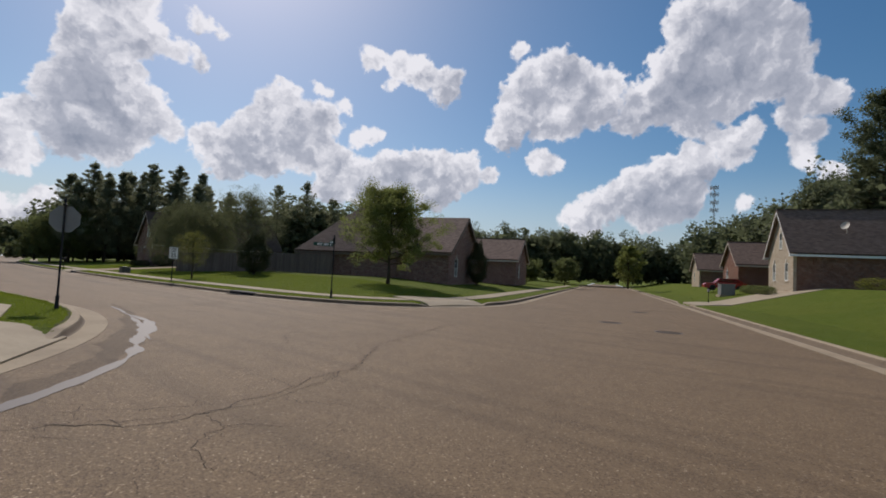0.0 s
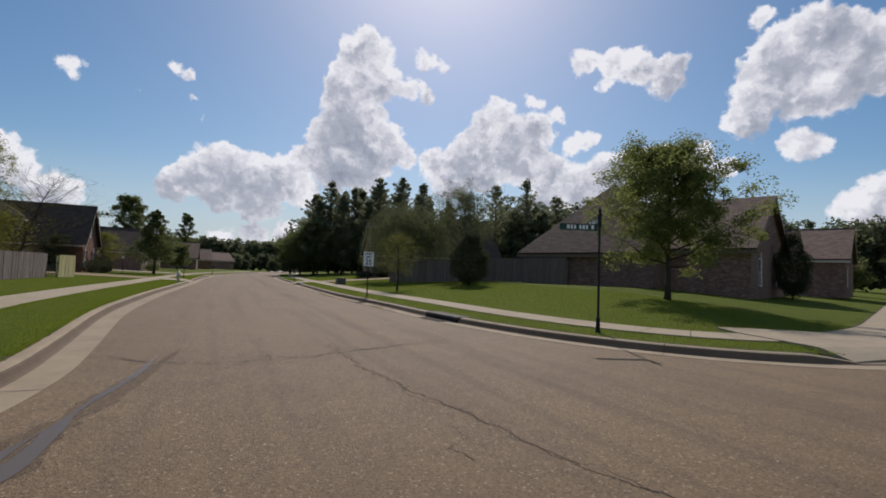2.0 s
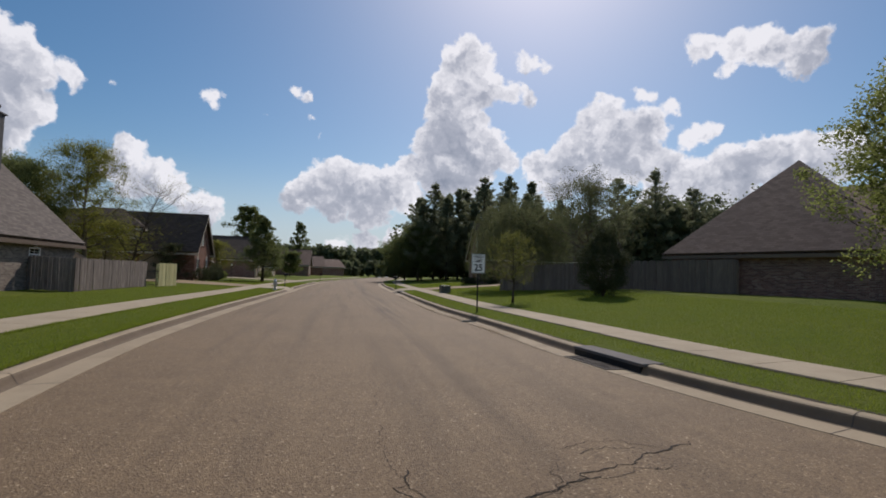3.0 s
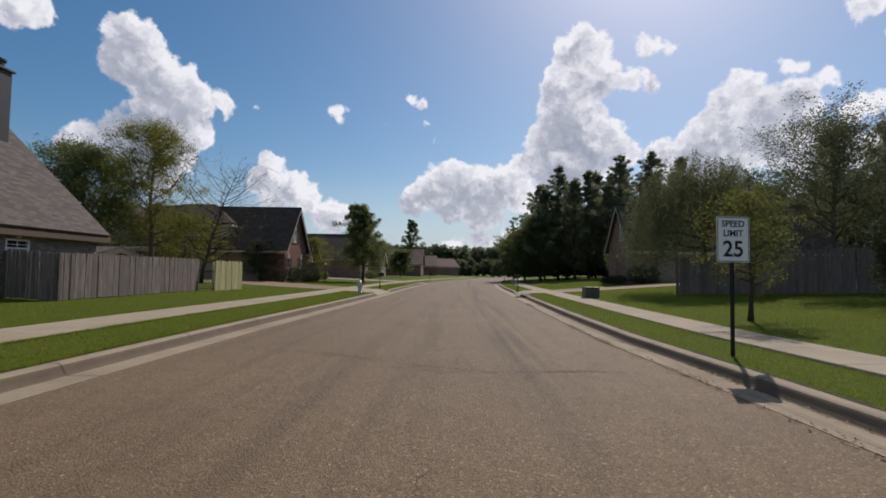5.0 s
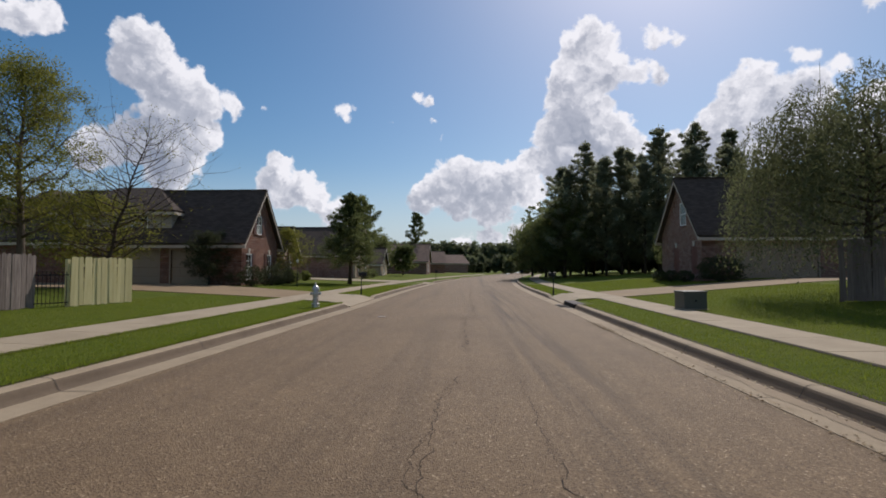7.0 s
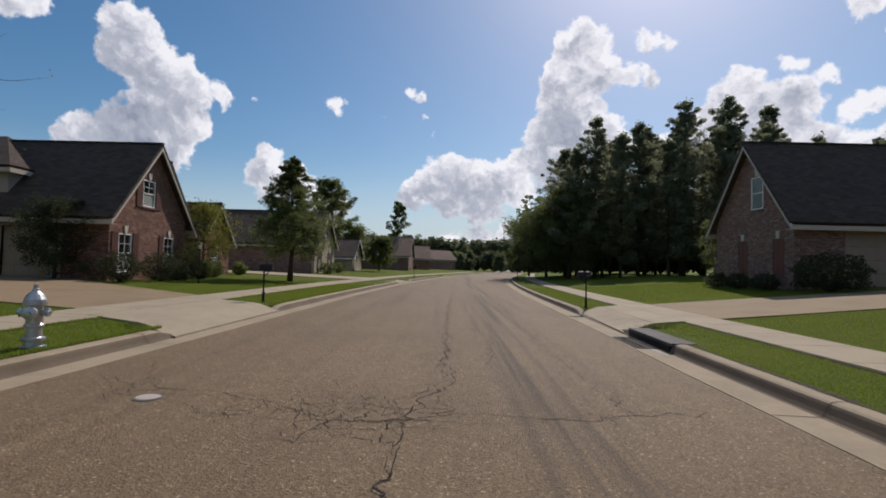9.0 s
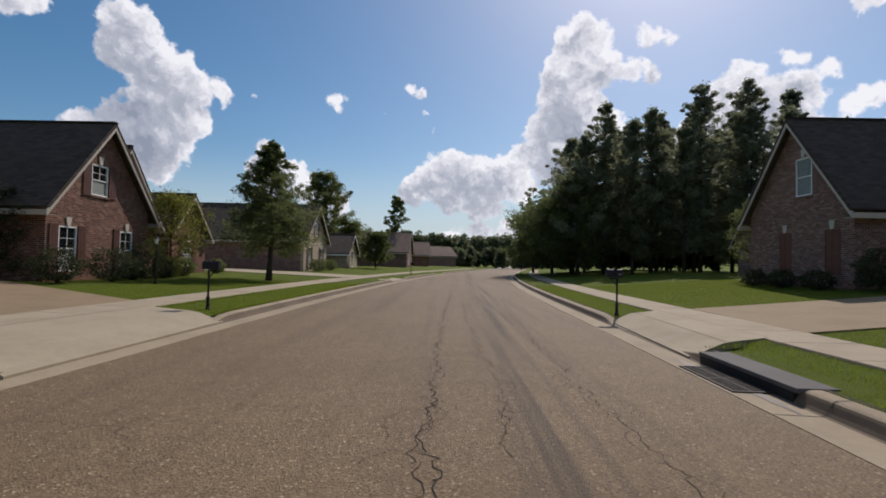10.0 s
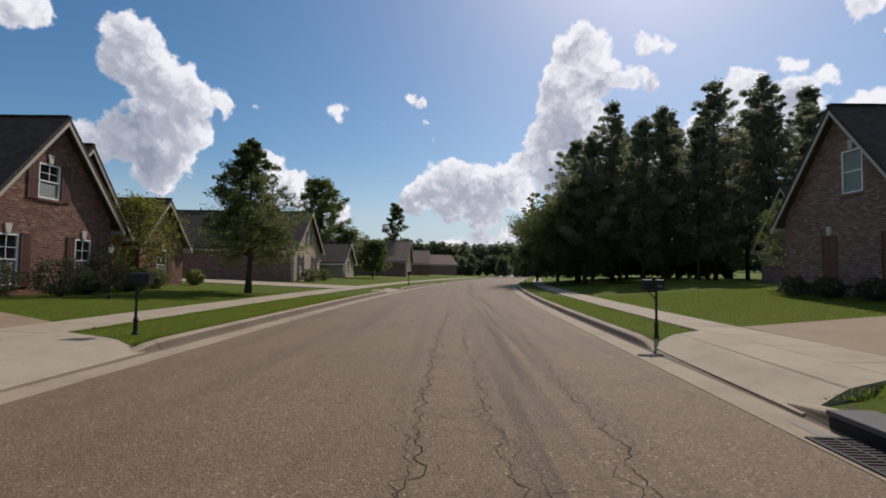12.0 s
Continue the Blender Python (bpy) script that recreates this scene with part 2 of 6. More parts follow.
def mat_grass_ground():
    n = Nodes("lawn_ground", 0.95, 0, 0.1)
    v = n.coords()
    a = n.noise(v, 0.35, 5, 0.6)
    b = n.noise(v, 5.0, 5, 0.7)
    g = n.noise(v, 60.0, 3)
    c = n.ramp(b, [(0.25, (0.076, 0.108, 0.012)), (0.6, (0.117, 0.154, 0.016)), (0.85, (0.163, 0.191, 0.025))])
    c = n.mix(n.ramp(a, [(0.4, G(0)), (0.75, G(0.5))]), c, (0.182, 0.179, 0.027))
    c = n.mix(n.math("MULTIPLY", g, 0.45), c, (0.058, 0.077, 0.011))
    n.color(c)
    n.bump(g, 0.9, 0.05)
    return n.mat


def mat_leaf(name, dark, light, trans=0.45, yellow=None):
    n = Nodes(name, 0.7, 0, 0.12)
    geo = n.node("ShaderNodeNewGeometry")
    c = n.ramp(geo.outputs["Random Per Island"], [(0.0, dark), (0.75, light), (1.0, yellow or light)])
    n.color(c)
    tr = n.node("ShaderNodeBsdfTranslucent")
    c2 = n.mix(0.5, c, [min(1, x * 2.0) for x in light])
    n.nt.links.new(c2, tr.inputs[0])
    ms = n.node("ShaderNodeMixShader")
    ms.inputs[0].default_value = trans
    n.nt.links.new(n.bsdf.outputs[0], ms.inputs[1])
    n.nt.links.new(tr.outputs[0], ms.inputs[2])
    n.nt.links.new(ms.outputs[0], n.nt.nodes["Material Output"].inputs[0])
    return n.mat


def mat_bark(name, rgb=(0.10, 0.075, 0.055)):
    n = Nodes(name, 0.9, 0, 0.2)
    v = n.coords(scale=(14, 14, 2.5))
    a = n.noise(v, 1.5, 6, 0.7)
    n.color(n.ramp(a, [(0.3, [x * 0.45 for x in rgb]), (0.7, rgb), (0.9, [x * 1.7 for x in rgb])]))
    n.bump(a, 0.8, 0.03)
    return n.mat


def mat_brick(name, tones, mortar, bw=0.215, bh=0.075):
    """Running-bond brick on the wall's own x and z."""
    n = Nodes(name, 0.88, 0, 0.2)
    tc = n.node("ShaderNodeTexCoord")
    sep = n.node("ShaderNodeSeparateXYZ")
    n.nt.links.new(tc.outputs["Object"], sep.inputs[0])
    com = n.node("ShaderNodeCombineXYZ")
    n.nt.links.new(n.math("ADD", sep.outputs[0], sep.outputs[1]), com.inputs[0])
    n.nt.links.new(sep.outputs[2], com.inputs[1])
    br = n.node("ShaderNodeTexBrick", Scale=1.0)
    br.inputs["Mortar Size"].default_value = 0.006
    br.inputs["Mortar Smooth"].default_value = 0.2
    br.inputs["Bias"].default_value = 0.0
    br.inputs["Brick Width"].default_value = bw
    br.inputs["Row Height"].default_value = bh
    br.inputs["Color1"].default_value = (0, 0, 0, 1)
    br.inputs["Color2"].default_value = (1, 1, 1, 1)
    br.inputs["Mortar"].default_value = (0.5, 0.5, 0.5, 1)
    n.nt.links.new(com.outputs[0], br.inputs["Vector"])
    c = n.ramp(br.outputs[0], [(0.0, tones[0]), (0.45, tones[1]), (0.8, tones[2]), (1.0, tones[3])])
    a = n.noise(tc.outputs["Object"], 1.1, 5, 0.6)
    g = n.noise(tc.outputs["Object"], 60, 4)
    c = n.mix(n.math("MULTIPLY", a, 0.35), c, [x * 0.6 for x in tones[1]])
    c = n.mix(n.math("MULTIPLY", g, 0.3), c, [x * 0.7 for x in tones[0]])
    c = n.mix(br.outputs["Fac"], c, mortar)
    n.color(c)
    n.bump(n.math("SUBTRACT", n.math("MULTIPLY", g, 0.3), br.outputs["Fac"]), 0.6, 0.012)
    return n.mat


def mat_shingle(name, rgb):
    n = Nodes(name, 0.9, 0, 0.2)
    tc = n.node("ShaderNodeTexCoord")
    br = n.node("ShaderNodeTexBrick", Scale=1.0)
    br.inputs["Mortar Size"].default_value = 0.012
    br.inputs["Brick Width"].default_value = 0.32
    br.inputs["Row Height"].default_value = 0.145
    br.inputs["Color1"].default_value = (0, 0, 0, 1)
    br.inputs["Color2"].default_value = (1, 1, 1, 1)
    br.inputs["Mortar"].default_value = (0, 0, 0, 1)
    n.nt.links.new(tc.outputs["UV"], br.inputs["Vector"])
    a = n.noise(tc.outputs["Object"], 0.7, 5, 0.6)
    g = n.noise(tc.outputs["Object"], 45, 4)
    c = n.ramp(br.outputs[0], [(0.0, [x * 0.65 for x in rgb]), (0.5, rgb), (1.0, [x * 1.35 for x in rgb])])
    c = n.mix(n.math("MULTIPLY", a, 0.5), c, [x * 0.7 for x in rgb])
    c = n.mix(n.math("MULTIPLY", g, 0.4), c, [x * 0.55 for x in rgb])
    n.color(c)
    n.bump(n.math("SUBTRACT", g, br.outputs["Fac"]), 0.5, 0.02)
    return n.mat


def mat_wood(name, light, dark, streak=9.0):
    n = Nodes(name, 0.85, 0, 0.2)
    oi = n.node("ShaderNodeObjectInfo")
    v = n.coords(scale=(streak, streak, 0.8))
    off = n.node("ShaderNodeVectorMath")
    off.operation = "ADD"
    n.nt.links.new(v, off.inputs[0])
    sc = n.node("ShaderNodeCombineXYZ")
    r = n.math("MULTIPLY", oi.outputs["Random"], 37.0)
    n.nt.links.new(r, sc.inputs[0])
    n.nt.links.new(r, sc.inputs[2])
    n.nt.links.new(sc.outputs[0], off.inputs[1])
    a = n.noise(off.outputs[0], 2.0, 6, 0.65)
    c = n.ramp(a, [(0.3, dark), (0.65, light)])
    c = n.mix(n.math("MULTIPLY", oi.outputs["Random"], 0.5), c, [x * 0.75 for x in dark])
    n.color(c)
    n.bump(a, 0.5, 0.008)
    return n.mat


def mat_glass():
    n = Nodes("window_glass", 0.02, 0, 0.5)
    n.color((0.03, 0.035, 0.04))
    clear = n.node("ShaderNodeBsdfTransparent")
    clear.inputs[0].default_value = (0.90, 0.93, 0.92, 1)
    ms = n.node("ShaderNodeMixShader")
    ms.inputs[0].default_value = 0.22
    n.nt.links.new(clear.outputs[0], ms.inputs[1])
    n.nt.links.new(n.bsdf.outputs[0], ms.inputs[2])
    n.nt.links.new(ms.outputs[0], n.nt.nodes["Material Output"].inputs[0])
    return n.mat


ASPHALT = mat_asphalt()
CONCRETE = mat_concrete("concrete", (0.385, 0.315, 0.218), (0.20, 0.155, 0.10))
KERB = mat_concrete("kerb_concrete", (0.36, 0.285, 0.19), (0.15, 0.11, 0.07))
KERB_FACE = mat_concrete("dark_kerb_concrete", (0.165, 0.122, 0.082), (0.07, 0.05, 0.034))
AGGREGATE = mat_concrete("aggregate_drive", (0.2781, 0.2000, 0.1148), (0.1545, 0.1100, 0.0640))
LAWN = mat_grass_ground()
BRICK_RED = mat_brick("red_brick", [(0.10, 0.04, 0.028), (0.19, 0.078, 0.05), (0.26, 0.115, 0.072), (0.36, 0.21, 0.145)], (0.36, 0.30, 0.25))
BRICK_TAN = mat_brick("tan_brick", [(0.15, 0.075, 0.058), (0.235, 0.122, 0.095), (0.31, 0.175, 0.138), (0.40, 0.27, 0.215)], (0.36, 0.31, 0.26))
BRICK_CREAM = mat_brick("cream_brick", [(0.34, 0.26, 0.18), (0.46, 0.37, 0.26), (0.55, 0.45, 0.33), (0.62, 0.54, 0.42)], (0.48, 0.42, 0.34))
SHINGLE = mat_shingle("dark_shingle", (0.095, 0.072, 0.058))
SHINGLE_GREY = mat_shingle("grey_shingle", (0.150, 0.125, 0.108))
SLATE = mat_plain("slate_siding", (0.060, 0.058, 0.062), 0.6, vary=0.15)
SHINGLE_BROWN = mat_shingle("brown_shingle", (0.20, 0.14, 0.11))
TRIM_DARK = mat_plain("dark_trim_paint", (0.16, 0.115, 0.085), 0.5, vary=0.1)
TRIM = mat_plain("painted_trim", (0.50, 0.44, 0.36), 0.5, vary=0.06)
WHITE = mat_plain("white_paint", (0.78, 0.77, 0.73), 0.45, vary=0.05)
SIDING = mat_plain("siding", (0.38, 0.34, 0.28), 0.6, vary=0.08)
SHUTTER = mat_plain("shutter_paint", (0.115, 0.052, 0.040), 0.5, vary=0.2)
SHUTTER_RED = mat_plain("red_shutter_paint", (0.16, 0.056, 0.038), 0.5, vary=0.2)
GLASS = mat_glass()
STONE = mat_plain("cast_stone", (0.58, 0.53, 0.45), 0.8, vary=0.12)
BLACK = mat_plain("black_paint", (0.016, 0.016, 0.017), 0.6, vary=0.3, spec=0.25)
STEEL = mat_plain("galvanised_steel", (0.50, 0.50, 0.50), 0.38, 0.9, vary=0.12)
FENCE_GREY = mat_wood("weathered_wood", (0.35, 0.29, 0.255), (0.115, 0.09, 0.078))
FENCE_NEW = mat_wood("new_pine_wood", (0.76, 0.68, 0.38), (0.62, 0.53, 0.26))
FENCE_BROWN = mat_wood("brown_wood", (0.25, 0.195, 0.158), (0.14, 0.108, 0.088))
BARK = mat_bark("bark")
BARK_PALE = mat_bark("pale_bark", (0.20, 0.16, 0.12))
LEAF_GREEN = mat_leaf("green_leaves", (0.095, 0.112, 0.034), (0.165, 0.185, 0.055), 0.6, (0.25, 0.255, 0.085))
LEAF_DARK = mat_leaf("dark_leaves", (0.070, 0.086, 0.032), (0.13, 0.148, 0.054), 0.52)
LEAF_PINE = mat_leaf("pine_needles", (0.115, 0.128, 0.078), (0.19, 0.20, 0.12), 0.6)
LEAF_YELLOW = mat_leaf("yellowing_leaves", (0.09, 0.10, 0.02), (0.17, 0.17, 0.035), 0.5, (0.26, 0.23, 0.05))
LEAF_YOUNG = mat_leaf("young_tree_leaves", (0.078, 0.088, 0.022), (0.145, 0.148, 0.038), 0.46, (0.25, 0.225, 0.065))
LEAF_WILLOW = mat_leaf("willow_leaves", (0.068, 0.076, 0.036), (0.108, 0.117, 0.055), 0.5)
LEAF_HOLLY = mat_leaf("dark_holly_leaves", (0.030, 0.038, 0.018), (0.062, 0.070, 0.032), 0.25)
LEAF_WOODS = mat_leaf("distant_leaves", (0.075, 0.090, 0.048), (0.12, 0.135, 0.072), 0.5)
GARAGE = mat_plain("garage_door_paint", (0.34, 0.27, 0.20), 0.5, vary=0.08)
GREEN_METAL = mat_plain("green_cabinet_paint", (0.095, 0.100, 0.085), 0.45, vary=0.2)
# ---- geometry helpers ----
def mesh_ob(name, verts, faces, material, parent=None, label="", smooth=False):
    """A mesh object from arrays of corners and of faces with equal numbers of corners."""
    V, F = np.asarray(verts, np.float32), np.asarray(faces, np.int32)
    n, k = F.shape
    me = bpy.data.meshes.new(name)
    me.vertices.add(len(V))
    me.vertices.foreach_set("co", V.ravel())
    me.loops.add(n * k)
    me.loops.foreach_set("vertex_index", F.ravel())
    me.polygons.add(n)
    me.polygons.foreach_set("loop_start", np.arange(0, n * k, k, dtype=np.int32))
    me.polygons.foreach_set("loop_total", np.full(n, k, np.int32))
    me.polygons.foreach_set("use_smooth", np.full(n, bool(smooth)))
    me.update(calc_edges=True)
    me.materials.append(material)
    ob = new(name, me)
    if parent is not None:
        ob.parent = parent
    if label:
        ob["label"] = label
    return ob


def part(name, bm, material, parent, label="", smooth=False):
    """Links a bmesh as one mesh object under a thing or part."""
    me = bpy.data.meshes.new(name)
    bmesh.ops.recalc_face_normals(bm, faces=bm.faces)
    bm.to_mesh(me)
    bm.free()
    for m in material if isinstance(material, (list, tuple)) else [material]:
        me.materials.append(m)
    if smooth:
        me.polygons.foreach_set("use_smooth", [True] * len(me.polygons))
    ob = new(name, me)
    if parent is not None:
        ob.parent = parent
    if label:
        ob["label"] = label
    return ob


GROUPS = {"pine_tree": "pines of the grove", "house": "houses along the streets", "mailbox": "mailboxes along the kerb", "shrub": "shrubs beside the houses", "far_tree": "trees far off",
          "manhole_cover": "covers in the asphalt", "storm_drain": "storm drains in the kerb", "utility_cabinet": "utility cabinets in the verge", "edge_tree": "leafy trees at the grove's edge", "garden_tree": "garden trees beside the houses", "fence": "wooden fences"}


def empty(name, m=None, **tags):
    if name in GROUPS:
        tags.setdefault("group", GROUPS[name])
    ob = new(name)
    if m is not None:
        ob.matrix_basis = m
    return tagged(ob, **tags)


def box(bm, x0, x1, y0, y1, z0, z1, m=None, bevel=0.0):
    vs = [bm.verts.new((x, y, z)) for z in (z0, z1) for y in (y0, y1) for x in (x0, x1)]
    fs = [bm.faces.new([vs[i] for i in q]) for q in ((0, 2, 3, 1), (4, 5, 7, 6), (0, 1, 5, 4), (2, 6, 7, 3), (0, 4, 6, 2), (1, 3, 7, 5))]
    if bevel:
        r = bmesh.ops.bevel(bm, geom=list({e for f in fs for e in f.edges}), offset=bevel, segments=2, affect="EDGES", profile=0.6)
        vs = list({v for f in r["faces"] for v in f.verts} | {v for v in vs if v.is_valid})
    if m is not None:
        bmesh.ops.transform(bm, matrix=m, verts=vs)
    return bm


def prism(bm, poly, h0, h1, axis="z"):
    """Extrudes a polygon of (a, b) pairs from h0 to h1 along z, y or x."""
    def at(a, b, h):
        return {"z": (a, b, h), "y": (a, h, b), "x": (h, a, b)}[axis]
    lo = [bm.verts.new(at(a, b, h0)) for a, b in poly]
    hi = [bm.verts.new(at(a, b, h1)) for a, b in poly]
    bm.faces.new(lo[::-1])
    bm.faces.new(hi)
    n = len(poly)
    for i in range(n):
        bm.faces.new((lo[i], lo[(i + 1) % n], hi[(i + 1) % n], hi[i]))
    return bm


def lathe(bm, profile, seg=16, m=None):
    """Turns (radius, z) pairs about z."""
    rings = [[bm.verts.new((r * math.cos(2 * math.pi * k / seg), r * math.sin(2 * math.pi * k / seg), z)) for k in range(seg)] for r, z in profile]
    for a, b in zip(rings, rings[1:]):
        for k in range(seg):
            bm.faces.new((a[k], a[(k + 1) % seg], b[(k + 1) % seg], b[k]))
    bm.faces.new(rings[0][::-1])
    bm.faces.new(rings[-1])
    if m is not None:
        bmesh.ops.transform(bm, matrix=m, verts=[v for r in rings for v in r])
    return bm


def tube(bm, pts, radii, seg=7):
    """A tapered tube along points."""
    rings = []
    pts = [Vector(p) for p in pts]
    for i, p in enumerate(pts):
        d = (pts[min(i + 1, len(pts) - 1)] - pts[max(i - 1, 0)]).normalized()
        a = d.cross(Vector((0.31, 0.87, 0.21))).normalized()
        b = d.cross(a)
        rings.append([bm.verts.new(p + radii[i] * (math.cos(t) * a + math.sin(t) * b)) for t in (2 * math.pi * k / seg for k in range(seg))])
    for a, b in zip(rings, rings[1:]):
        for k in range(seg):
            bm.faces.new((a[k], a[(k + 1) % seg], b[(k + 1) % seg], b[k]))
    bm.faces.new(rings[0][::-1])
    bm.faces.new(rings[-1])


# ---- plan of the streets ----
A_DIR = Vector((math.cos(radians(21.6)), math.sin(radians(21.6)), 0))
A_TAN = math.tan(radians(21.6))


def mid_x(y):
    """The middle of the long street, which bends to the right far ahead."""
    bend = 0.0023 * max(0.0, y - 34) ** 2 if y < 90 else 7.21 + 0.2576 * (y - 90)
    return -0.55 + 0.021 * max(0.0, y - 8) + bend * 0.62


def half_left(y):
    """The street is a little narrower on its left farther on."""
    return float(np.interp(y, (-5, 2, 10, 16, 26), (4.66, 4.64, 4.55, 4.42, 4.25)))


def half_right(y):
    return float(np.interp(y, (0, 4, 8, 14, 22, 33), (4.62, 4.50, 4.32, 4.29, 4.38, 4.50)))


def bezier(p0, p1, p2, p3, n):
    return [tuple((1 - s) ** 3 * a + 3 * s * (1 - s) ** 2 * b + 3 * s * s * (1 - s) * c + s ** 3 * d for a, b, c, d in zip(p0, p1, p2, p3)) for s in (i / n for i in range(1, n + 1))]


def kerb_right():
    pts = [(mid_x(y) + half_right(y), y) for y in np.concatenate([np.arange(260, 80, -15.0), np.arange(80, 30, -5.0), [30, 26, 22, 18, 14, 11, 8, 6, 4, 2, 0, -2]])]
    x0, y0 = pts[-1]
    pts += bezier((x0, y0), (x0 + 0.1, -12.3), (7.5, -16.2), (19, -11.7), 22)
    pts += [(19 + 20.0 * k, -11.7 + 20.0 * k * A_TAN) for k in range(1, 11)]
    return np.array(pts)


def kerb_left():
    pts = [(mid_x(y) - half_left(y), y) for y in np.concatenate([np.arange(260, 80, -15.0), np.arange(80, 30, -5.0), [30, 27, 24, 21, 18, 15, 12, 9, 6, 3, 0]])]
    x0, y0 = pts[-1]
    pts += bezier((x0, y0), (x0 + 0.05, -4), (-4.8, -6), (-4.55, -10), 8)
    pts += bezier((-4.55, -10), (-4.35, -14.2), (-5.9, -20.6), (-16, -26.0), 26)
    pts += [(-16 - 20.0 * k, -26.0 - 20.0 * k * A_TAN) for k in range(1, 5)]
    return np.array(pts)


def kerb_south():
    return np.array([(-96 + 40.0 * k, -25.4 + (-96 + 40.0 * k - 14) * A_TAN) for k in range(0, 9)])


K_RIGHT, K_LEFT, K_SOUTH = kerb_right(), kerb_left(), kerb_south()


def signed(poly, P, side):
    """Signed distance of points to a polyline: positive beyond the kerb; also the nearest point."""
    best = np.full(len(P), 1e9)
    sgn = np.ones(len(P))
    near = np.zeros_like(P)
    for a, b in zip(poly[:-1], poly[1:]):
        ab = b - a
        t = np.clip(((P - a) @ ab) / (ab @ ab), 0, 1)
        q = a + t[:, None] * ab
        d = np.hypot(*(P - q).T)
        s = np.sign(ab[0] * (P[:, 1] - a[1]) - ab[1] * (P[:, 0] - a[0])) * side
        m = d < best - 1e-9
        best[m], sgn[m], near[m] = d[m], s[m], q[m]
    return best * sgn, near


def beyond(P):
    """Distance beyond the nearest kerb (negative on the road), the nearest kerb point, and which kerb."""
    P = np.asarray(P, float)
    out = [signed(K_RIGHT, P, 1), signed(K_LEFT, P, -1), signed(K_SOUTH, P, -1)]
    D = np.stack([o[0] for o in out])
    k = D.argmax(0)
    idx = np.arange(len(P))
    return D[k, idx], np.stack([o[1] for o in out])[k, idx], k


SLOPE = np.array([0.072, 0.030, 0.20])
FLOOR_MAX = np.array([0.95, 0.52, 1.85])


def lawn_height(d, k):
    z = 0.15 + 0.012 * np.clip(d, 0, 3) + SLOPE[k] * np.clip(d - 3, 0, None)
    return np.minimum(z, FLOOR_MAX[k] + 0.02 * np.clip(d - 14, 0, 60) * 0.2)


def ground_z(x, y):
    d, _, k = beyond([(x, y)])
    return float(lawn_height(d, k)[0]) if d[0] > 0.1 else 0.0


def spaced(lo, hi, near_lo, near_hi, step, grow):
    """Grid lines, close together between near_lo and near_hi and wider beyond."""
    xs = list(np.arange(near_lo, near_hi + step / 2, step))
    s = step
    while xs[-1] < hi:
        s *= grow
        xs.append(xs[-1] + s)
    s = step
    while xs[0] > lo:
        s *= grow
        xs.insert(0, xs[0] - s)
    return np.array(xs)


GX = spaced(-1600, 1600, -17, 22, 0.40, 1.05)
GY = spaced(-1600, 1800, -32, 52, 0.40, 1.05)


def grid_sheet(snap_d, inside):
    X, Y = np.meshgrid(GX, GY, indexing="ij")
    P = np.stack([X.ravel(), Y.ravel()], 1)
    cell = np.maximum(np.gradient(GX)[:, None] * np.ones(len(GY)), np.gradient(GY)[None, :] * np.ones((len(GX), 1))).ravel()
    d, q, k = beyond(P)
    rel = d - snap_d
    m = (np.abs(rel) < 0.5 * np.minimum(cell, 8.0)) & (np.abs(d) > 1e-4)
    n = (P - q) / d[:, None]
    P[m] = q[m] + n[m] * snap_d
    d = np.where(m, snap_d, d)
    nx, ny = len(GX), len(GY)
    i = np.arange(nx * ny).reshape(nx, ny)
    F = np.stack([i[:-1, :-1], i[1:, :-1], i[1:, 1:], i[:-1, 1:]], -1).reshape(-1, 4)
    return P, d, k, F


# dropped kerbs: (middle, half length) in the plan, for driveways and ramps
DROPS = [((-4.25, 28.4), 2.35), ((4.35, 30.3), 1.95), ((10.4, -13.3), 1.9), ((-6.7, -18.6), 1.9), ((33.0, -17.9), 3.0), ((mid_x(56) - 4.25, 56), 2.6), ((mid_x(78) - 4.25, 78), 2.6)]


def kerb_drop(p):
    best = 0.0
    for (cx, cy), h in DROPS:
        r = math.hypot(p[0] - cx, p[1] - cy)
        best = max(best, min(1.0, max(0.0, (h + 0.45 - r) / 0.45)))
    return best * 0.86


